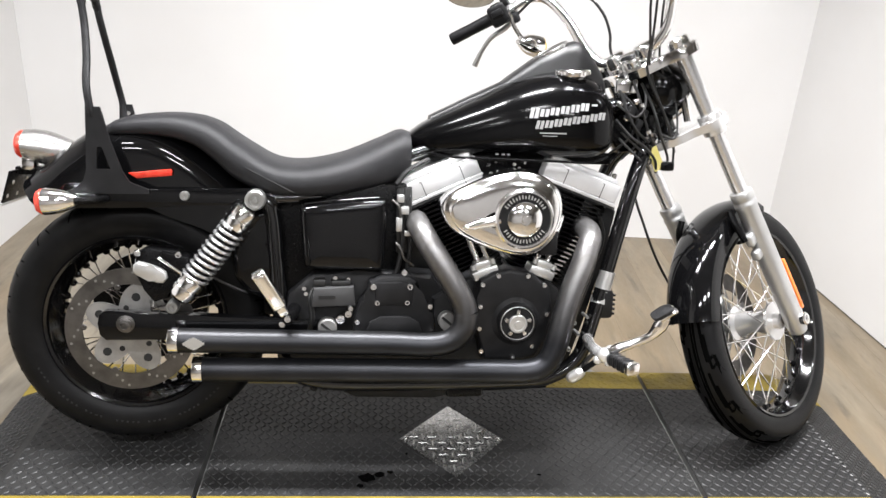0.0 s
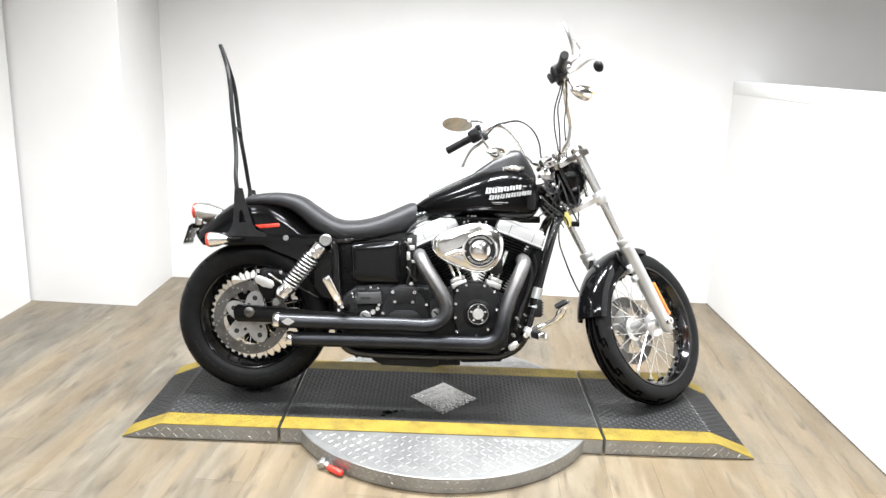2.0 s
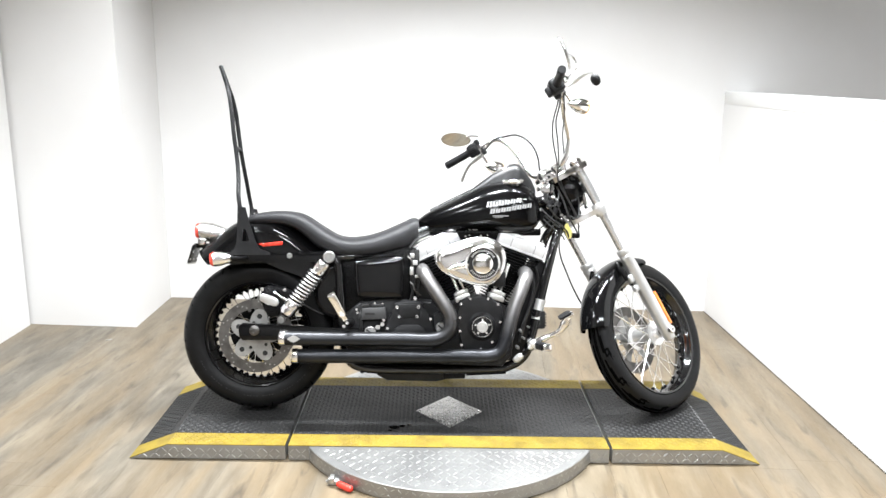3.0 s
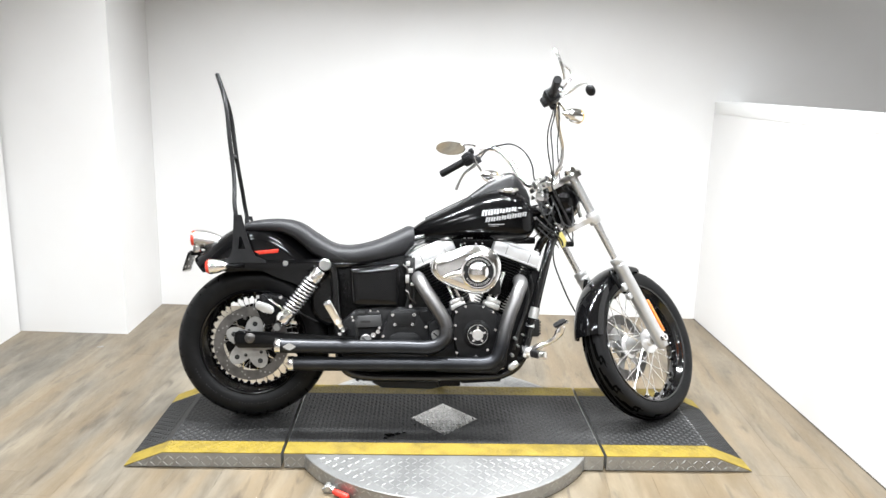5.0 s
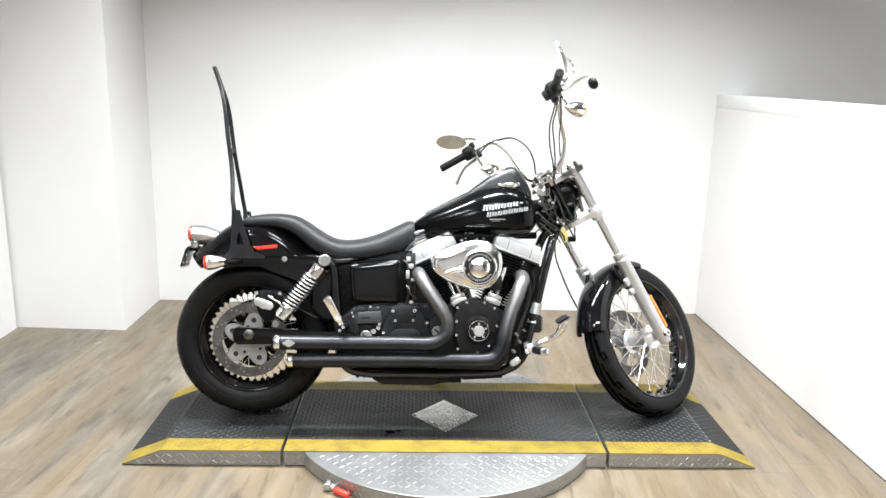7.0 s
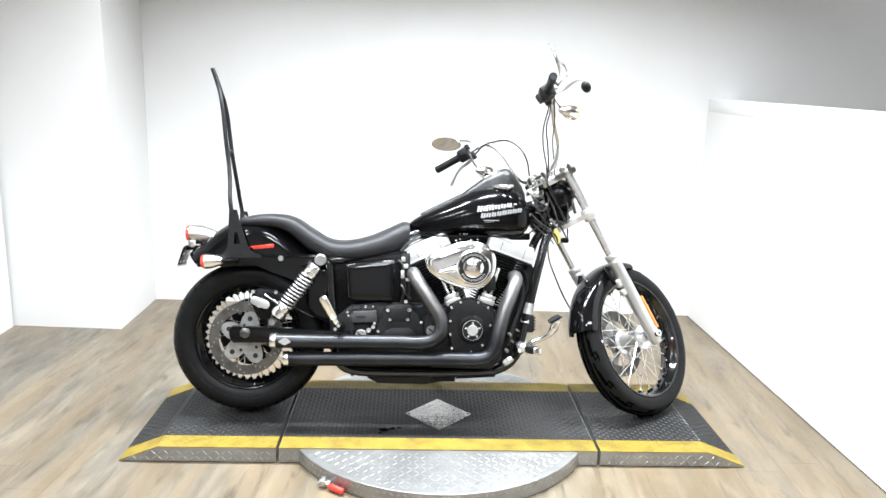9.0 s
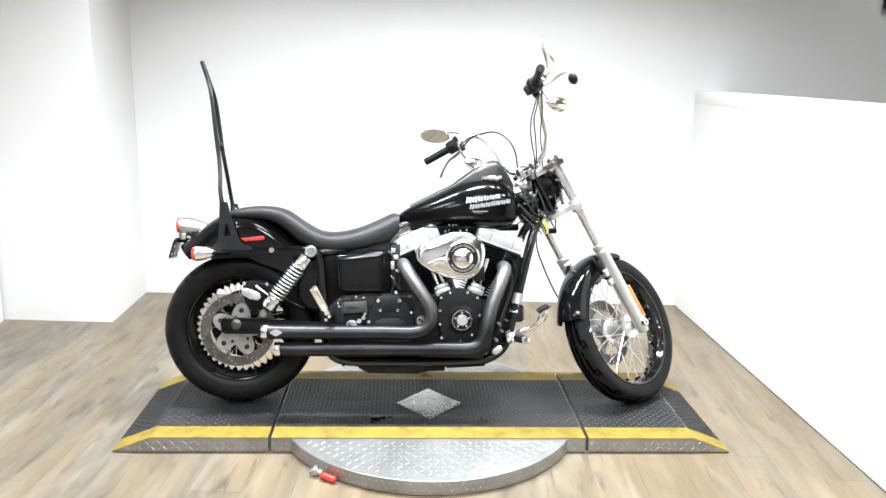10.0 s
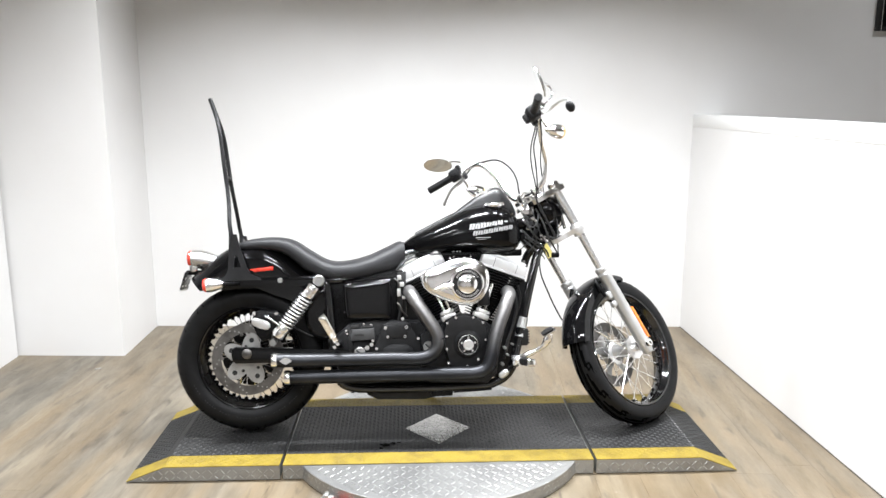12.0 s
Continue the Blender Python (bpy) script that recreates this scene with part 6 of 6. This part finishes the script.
rod(bm, (0.042, -0.135, -0.550), (0.042, 0.135, -0.550), 0.010, 16)
fpart("front_axle", bm, STEEL, bike)

FRONT_W = FORK @ pose(0.042, 0, -0.550, 90, 0, 0)
front, front_tyre = wheel("front_wheel", FRONT_W, 0.322, 0.0505, 0.254, 0.228, 0.056, "black rimmed laced front wheel", flange=0.053)
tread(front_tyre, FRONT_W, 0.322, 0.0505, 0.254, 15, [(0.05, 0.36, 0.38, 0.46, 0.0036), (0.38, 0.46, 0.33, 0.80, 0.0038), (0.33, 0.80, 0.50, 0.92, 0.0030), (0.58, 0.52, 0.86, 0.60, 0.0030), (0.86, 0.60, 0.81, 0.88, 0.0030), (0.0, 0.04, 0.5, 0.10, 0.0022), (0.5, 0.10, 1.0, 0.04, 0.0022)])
bm = bmesh.new()
lathe(bm, [(0.100, -0.002), (0.146, -0.002), (0.146, 0.003), (0.100, 0.003)], pose(0.042, 0.080, -0.550, 90, 0, 0), 60, True)
bmesh.ops.transform(bm, matrix=FORK, verts=bm.verts)
frotor = part("brake_disc", bm, STEEL, front, "steel front brake disc")
for k in range(5):
    bm = bmesh.new()
    plate(bm, [(0.025, -0.020), (0.070, -0.022), (0.104, -0.014), (0.104, 0.014), (0.070, 0.010), (0.025, 0.022)], -0.003, 0.003, 0.001)
    bmesh.ops.transform(bm, matrix=FORK @ pose(0.042, 0.078, -0.550, 0, 72 * k, 0), verts=bm.verts)
    part("disc_carrier", bm, ALU, frotor)
bm = bmesh.new()
tmp = bmesh.new()
box(tmp, (-0.14, 0.062, -0.50), (-0.065, 0.108, -0.42), bevel=0.010)
merge(bm, tmp)
fpart("front_caliper", bm, BLACK_SATIN, bike, "black front brake caliper")

st = [(60, 0.341, 0.028), (68, 0.344, 0.042), (76, 0.346, 0.050), (86, 0.347, 0.054), (98, 0.348, 0.057), (112, 0.350, 0.059), (126, 0.351, 0.060), (138, 0.352, 0.060), (144, 0.353, 0.058), (148, 0.353, 0.052)]
shell = fender_shell(st, (0.042, 0, -0.550), 0.066, 0.003, 0.040)
ffender = fpart("front_fender", shell, BLACK_FRAME, bike, "gloss black short front fender")
for y in (-1, 1):
    bm = bmesh.new()
    tube(bm, [(0.02, y * 0.070, -0.205), (0.0, y * 0.082, -0.235), (-0.005, y * 0.092, -0.285)], 0.009, 10)
    fpart("fender_bracket", bm, BLACK_METAL, ffender)

# headlight: a black bullet shell
hm = Matrix.Translation((0.026, 0, 0.164)) @ Matrix.Scale(0.90, 4) @ Vector((0.875, 0, -0.485)).to_track_quat("Z", "Y").to_matrix().to_4x4()
bm = bmesh.new()
lathe(bm, [(0.010, -0.050), (0.035, -0.047), (0.060, -0.030), (0.076, 0.0), (0.082, 0.035), (0.083, 0.060)], hm, 40)
lamp = fpart("headlight", bm, BLACK_PAINT, bike, "gloss black headlight shell with chrome rim")
bm = bmesh.new()
lathe(bm, [(0.083, 0.058), (0.087, 0.062), (0.087, 0.074), (0.082, 0.080), (0.078, 0.078)], hm, 40)
fpart("headlight_rim", bm, CHROME, lamp, "chrome headlight rim")
bm = bmesh.new()
lathe(bm, [(0.079, 0.076), (0.060, 0.088), (0.030, 0.095), (0, 0.097)], hm, 36)
fpart("headlight_lens", bm, ALLOY, lamp, "clear headlight lens")
for y in (-1, 1):
    bm = bmesh.new()
    tube(bm, [(0.04, y * 0.05, 0.05), (0.05, y * 0.055, 0.09), (0.06, y * 0.06, 0.13)], 0.010, 10)
    fpart("headlight_bracket", bm, CHROME, lamp)

# ---- handlebar
for y in (-0.045, 0.045):
    bm = bmesh.new()
    tmp = bmesh.new()
    lathe(tmp, [(0.020, 0.226), (0.019, 0.232), (0.018, 0.262), (0.020, 0.270)], pose(0.0, y, 0), 20)
    box(tmp, (-0.026, y - 0.017, 0.255), (0.026, y + 0.017, 0.298), bevel=0.010, segments=3)
    merge(bm, tmp)
    bpart("riser", bm, CHROME, bike, "chrome handlebar riser")
LEFT = [(0.0, 0.0, 0.277), (0.0, 0.050, 0.277), (-0.012, 0.085, 0.290), (-0.012, 0.112, 0.340), (0.010, 0.142, 0.415), (0.023, 0.186, 0.488), (0.011, 0.230, 0.516), (-0.041, 0.273, 0.516), (-0.081, 0.308, 0.515), (-0.143, 0.408, 0.515)]
RIGHT = [(0.0, 0.0, 0.277), (0.0, -0.050, 0.277), (-0.010, -0.085, 0.284), (0.014, -0.118, 0.312), (0.034, -0.150, 0.372), (0.030, -0.185, 0.450), (0.022, -0.225, 0.520), (-0.008, -0.262, 0.556), (-0.046, -0.300, 0.574), (-0.107, -0.400, 0.603)]
bm = bmesh.new()
tube(bm, LEFT[::-1] + RIGHT[1:], 0.0122, 16, 7)
bar = bpart("handlebar", bm, CHROME, bike, "chrome mid-rise handlebar")
for side, path in ((1, LEFT), (-1, RIGHT)):
    a, b = Vector(path[-2]), Vector(path[-1])
    d = (b - a).normalized()
    bm = bmesh.new()
    tube(bm, [a - d * 0.005, a + d * 0.004, a + d * 0.060, b - d * 0.004, b + d * 0.003], [0.0185, 0.0168, 0.0162, 0.0168, 0.0150], 18, 4)
    bpart("grip", bm, BLACK_SATIN, bar, "black rubber grip")
    bm = bmesh.new()
    c = a - d * 0.028
    rot = d.to_track_quat("Y", "Z").to_matrix().to_4x4()
    tmp = bmesh.new()
    box(tmp, (-0.025, -0.030, -0.028), (0.027, 0.024, 0.029), bevel=0.009, segments=3)
    box(tmp, (-0.006, -0.046, -0.040), (0.020, -0.022, -0.012), bevel=0.006)
    box(tmp, (-0.022, -0.040, 0.012), (0.004, -0.020, 0.038), bevel=0.006)
    box(tmp, (-0.030, -0.018, -0.004), (-0.015, 0.014, 0.016), bevel=0.004)
    box(tmp, (-0.012, -0.015, 0.022), (0.008, 0.012, 0.032), bevel=0.003)
    box(tmp, (0.014, -0.035, -0.022), (0.044, -0.006, 0.018), bevel=0.007)
    merge(bm, tmp, Matrix.Translation(c) @ rot)
    housing = bpart("switch_housing", bm, BLACK_SATIN, bar, "black switch housing")
    bm = bmesh.new()
    tmp = bmesh.new()
    lathe(tmp, [(0.0075, -0.012), (0.0075, 0.012), (0.005, 0.014), (0, 0.014)], pose(0.030, -0.038, -0.004), 14)
    merge(bm, tmp, Matrix.Translation(c) @ rot)
    bpart("clamp_bolt", bm, CHROME, housing)
# levers
bm = bmesh.new()
tube(bm, [(-0.019, 0.270, 0.490), (-0.041, 0.306, 0.476), (-0.075, 0.338, 0.470), (-0.095, 0.374, 0.449), (-0.111, 0.408, 0.422)], [0.006, 0.008, 0.0065, 0.006, 0.008], 10)
bpart("clutch_lever", bm, ALLOY, bar, "alloy clutch lever")
bm = bmesh.new()
tube(bm, [(0.030, -0.262, 0.548), (0.071, -0.280, 0.551), (0.076, -0.340, 0.555), (0.040, -0.405, 0.543), (0.000, -0.435, 0.524)], [0.006, 0.008, 0.0065, 0.006, 0.006], 10)
lever = bpart("brake_lever", bm, ALLOY, bar, "alloy brake lever")
bm = bmesh.new()
bmesh.ops.create_uvsphere(bm, u_segments=20, v_segments=12, radius=1, matrix=pose(-0.017, -0.442, 0.511) @ Matrix.Diagonal((0.016, 0.019, 0.023, 1)))
bpart("lever_knob", bm, BLACK_SATIN, lever, "black lever end")
# brake reservoir
bm = bmesh.new()
tmp = bmesh.new()
box(tmp, (0.0, -0.285, 0.560), (0.045, -0.235, 0.590), bevel=0.006)
merge(bm, tmp)
bpart("brake_reservoir", bm, CHROME, bar, "chrome brake fluid reservoir")


# mirrors: oval glass in a chrome shell
def mirror(centre, normal, long_axis, ratio, stem, label):
    n, a = Vector(normal).normalized(), Vector(long_axis)
    a = (a - n * a.dot(n)).normalized()
    rot = Matrix((a, n.cross(a), n)).transposed().to_4x4()
    m = Matrix.Translation(centre) @ rot @ Matrix.Diagonal((1.0, ratio, 1, 1))
    bm = bmesh.new()
    lathe(bm, [(0.066, 0.004), (0.068, 0.0), (0.066, -0.004), (0.052, -0.009), (0.028, -0.012), (0, -0.013)], m, 40)
    shell_ob = bpart("mirror", bm, DULL_CHROME, bar, label)
    bm = bmesh.new()
    lathe(bm, [(0.0655, 0.0035), (0.0640, 0.0048), (0, 0.0048)], m, 40)
    bpart("mirror_glass", bm, MIRROR, shell_ob, "mirror glass")
    bm = bmesh.new()
    tube(bm, stem, 0.0042, 10)
    bpart("mirror_stem", bm, CHROME, shell_ob)


MIRROR = material("mirror_glass", (0.86, 0.86, 0.85), (0.88, 0.88, 0.87), 0.015, 1.0, scale=3, fine=20, rough2=0.02)
mirror((-0.105, 0.313, 0.596), (-0.815, -0.566, -0.123), (-0.540, 0.666, 0.514), 0.47, [(-0.019, 0.270, 0.524), (-0.001, 0.278, 0.554), (-0.031, 0.293, 0.578), (-0.081, 0.308, 0.593)], "chrome oval left mirror")
mirror((0.072, -0.296, 0.668), (-0.793, 0.600, 0.110), (-0.10, -0.18, 0.98), 0.56, [(0.022, -0.262, 0.565), (0.052, -0.285, 0.578), (0.098, -0.296, 0.594), (0.112, -0.296, 0.632), (0.088, -0.296, 0.660)], "chrome oval right mirror")
# front signals
for c, y, bullet_dir in (((0.020, -0.250, 0.481), -1, Vector((0.875, 0, -0.485))), ((-0.065, 0.258, 0.426), 1, Vector((0.875, 0.10, -0.485)))):
    m = BARS @ Matrix.Translation(c) @ bullet_dir.to_track_quat("Z", "Y").to_matrix().to_4x4()
    sig = bullet(m, 0.031, 0.086, AMBER, "chrome bullet front turn signal", bar, "amber lens")
    bm = bmesh.new()
    v = Vector(c)
    tube(bm, [v + Vector((0.012, 0, 0.004)), v + Vector((0.005, 0, 0.045)), v + Vector((0.0, -0.006 * y, 0.085))], 0.006, 10)
    bpart("stalk", bm, CHROME, sig)

# ---- cables
for pts, r in (([(-0.034, 0.262, 0.492), (-0.011, 0.200, 0.511), (0.004, 0.149, 0.502), (0.017, 0.096, 0.484), (0.023, 0.059, 0.448), (0.021, 0.039, 0.399), (0.012, 0.038, 0.347), (-0.002, 0.049, 0.293), (-0.030, 0.030, 0.150), (-0.060, 0.0, 0.020)], 0.0038),
               ([(0.0, -0.252, 0.545), (-0.040, -0.245, 0.505), (-0.067, -0.205, 0.452), (-0.067, -0.160, 0.390), (-0.050, -0.110, 0.311), (-0.042, -0.070, 0.239), (-0.045, -0.060, 0.150), (-0.050, -0.060, 0.060), (-0.070, -0.040, -0.010)], 0.0031),
               ([(0.005, -0.252, 0.545), (-0.031, -0.240, 0.494), (-0.046, -0.200, 0.447), (-0.037, -0.150, 0.373), (-0.034, -0.100, 0.298), (-0.058, -0.072, 0.237), (-0.060, -0.070, 0.120), (-0.055, -0.050, 0.020)], 0.0031),
               ([(0.020, -0.250, 0.535), (0.005, -0.210, 0.455), (-0.004, -0.160, 0.387), (0.008, -0.100, 0.301), (-0.003, -0.075, 0.232), (0.000, -0.070, 0.130), (-0.060, -0.075, 0.060), (-0.075, -0.050, 0.080)], 0.0028),
               ([(-0.040, -0.030, 0.210), (-0.070, -0.055, 0.150), (-0.085, -0.055, 0.080), (-0.060, -0.030, 0.020), (-0.030, 0.0, -0.01)], 0.0035),
               ([(-0.020, 0.070, 0.060), (-0.090, 0.085, -0.040), (-0.120, 0.080, -0.140), (-0.130, 0.080, -0.240), (-0.125, 0.078, -0.330), (-0.105, 0.085, -0.420)], 0.0035)):
    bm = bmesh.new()
    tube(bm, pts, r, 8, 7)
    bpart("control_cable", bm, CABLE, bike, "black control cable")
# wires and brackets at the steering head
for k in range(2):
    rng = random.Random(k)
    p0 = Vector((1.17 + 0.012 * k, -0.045 - 0.004 * k, 0.90 - 0.01 * k))
    bm = bmesh.new()
    tube(bm, [p0, p0 + Vector((rng.uniform(0.0, 0.05), -0.02, -0.05)), p0 + Vector((rng.uniform(-0.02, 0.05), -0.015, -0.11)), p0 + Vector((rng.uniform(-0.05, 0.02), 0.0, -0.16))], 0.003, 8)
    part("wire", bm, CABLE, bike, "black wire at the steering head")
bm = bmesh.new()
tube(bm, [(1.165, -0.09, 0.80), (1.205, -0.10, 0.765), (1.250, -0.08, 0.735), (1.262, -0.05, 0.72)], 0.003, 8)
part("wire", bm, CABLE, bike, "black wire at the steering head")
bm = bmesh.new()
tube(bm, [(1.160, -0.09, 0.785), (1.200, -0.105, 0.745), (1.240, -0.09, 0.715), (1.258, -0.05, 0.70)], 0.003, 8)
part("wire", bm, CABLE, bike, "black wire at the steering head")
for pts, r in (([(1.165, -0.062, 0.900), (1.178, -0.086, 0.850), (1.204, -0.094, 0.804), (1.245, -0.074, 0.776)], 0.0032), ([(1.200, -0.052, 0.930), (1.214, -0.084, 0.866), (1.236, -0.088, 0.802), (1.270, -0.062, 0.762)], 0.0030),
               ([(1.150, -0.086, 0.830), (1.186, -0.104, 0.790), (1.226, -0.102, 0.764), (1.262, -0.082, 0.732), (1.276, -0.060, 0.700)], 0.0034), ([(1.156, -0.070, 0.868), (1.196, -0.092, 0.838), (1.222, -0.088, 0.862), (1.232, -0.060, 0.905)], 0.0030)):
    bm = bmesh.new()
    tube(bm, pts, r, 8, 7)
    part("wire", bm, CABLE, bike, "black wire at the steering head")
for c, size in (((1.190, -0.078, 0.846), (0.010, 0.007, 0.017)), ((1.214, -0.074, 0.818), (0.008, 0.007, 0.014)), ((1.228, -0.066, 0.848), (0.012, 0.006, 0.009))):
    bm = bmesh.new()
    tmp = bmesh.new()
    box(tmp, tuple(-v for v in size), size, bevel=0.002)
    merge(bm, tmp, pose(*c, 0, 20, 10))
    part("connector", bm, BLACK_SATIN, bike, "black wiring connector")
for c, tilt in (((1.236, -0.088, 0.802), 62), ((1.214, -0.085, 0.866), 75)):
    bm = bmesh.new()
    lathe(bm, [(0.0062, -0.004), (0.0072, -0.004), (0.0072, 0.004), (0.0062, 0.004)], pose(*c, 0, tilt + 90, 0), 14, True)
    part("cable_clamp", bm, CHROME, bike, "bright cable clamp")
for p in ((1.170, -0.060, 0.868), (1.183, -0.070, 0.835), (1.205, -0.075, 0.875)):
    bm = bmesh.new()
    lathe(bm, [(0.008, -0.006), (0.008, 0.006), (0.005, 0.008), (0, 0.008)], axis_y(*p), 16)
    part("neck_fitting", bm, CHROME, bike)
bm = bmesh.new()
box(bm, (1.160, -0.050, 0.895), (1.215, -0.035, 0.930), bevel=0.004)
part("neck_plate", bm, CHROME, bike)
# ignition lock with a yellow tag
bm = bmesh.new()
lathe(bm, [(0.017, -0.05), (0.019, 0.0), (0.017, 0.007), (0.010, 0.010), (0.008, 0.007), (0, 0.007)], axis_y(1.256, -0.058, 0.783), 28)
lock = part("ignition_lock", bm, CHROME, bike, "chrome ignition lock")
bm = bmesh.new()
tmp = bmesh.new()
box(tmp, (-0.0145, -0.0008, -0.062), (0.0145, 0.0008, 0.0), bevel=0.0006, segments=1)
merge(bm, tmp, pose(1.254, -0.074, 0.762) @ pose(0, 0, 0, 4, -30, 8))
part("tag", bm, YELLOW_TAG, lock, "yellow paper tag", smooth=False)
bm = bmesh.new()
tmp = bmesh.new()
box(tmp, (1.285, -0.075, 0.705), (1.320, -0.045, 0.728), bevel=0.006)
merge(bm, tmp)
part("horn_bracket", bm, BLACK_METAL, bike)

# ---------------------------------------------------------------- dark screen high on the wall past the half wall
screen = thing("wall_screen", pose(2.678, 1.586, 1.845, 0, 0, -2.3), "dark flat screen hung high on the white back wall", "screen")
bm = bmesh.new()
box(bm, (0.0, -0.045, 0.0), (0.92, 0.0, 0.54), bevel=0.004)
part("bezel", bm, BLACK_SATIN, screen)
bm = bmesh.new()
box(bm, (0.020, -0.0475, 0.022), (0.90, -0.0445, 0.52))
part("glass", bm, BLACK_PAINT, screen, smooth=False)
bm = bmesh.new()
box(bm, (0.0160, -0.0470, 0.003), (0.0190, -0.0440, 0.537))
part("edge_strip", bm, ALLOY, screen, "thin bright strip along the bezel", smooth=False)

# ---------------------------------------------------------------- scrap on the floor
SCRAP = material("dull_paper", (0.28, 0.27, 0.25), (0.36, 0.35, 0.33), 0.8, scale=200, fine=600)
scrap = thing("paper_scrap", pose(-1.801, 0.972, 0.0005, 0, 0, 25), "small crumpled pale scrap lying on the plank floor", "scrap")
bm = bmesh.new()
rng = random.Random(11)
for k in range(4):
    tmp = bmesh.new()
    bmesh.ops.create_icosphere(tmp, subdivisions=2, radius=0.006)
    for v in tmp.verts:
        v.co *= rng.uniform(0.6, 1.25)
        v.co.z = abs(v.co.z) * 0.7
    merge(bm, tmp, pose(0.008 * k - 0.012, rng.uniform(-0.004, 0.004), 0))
part("paper", bm, SCRAP, scrap, smooth=False)

# ---------------------------------------------------------------- what is left: boards of the floor
planks()
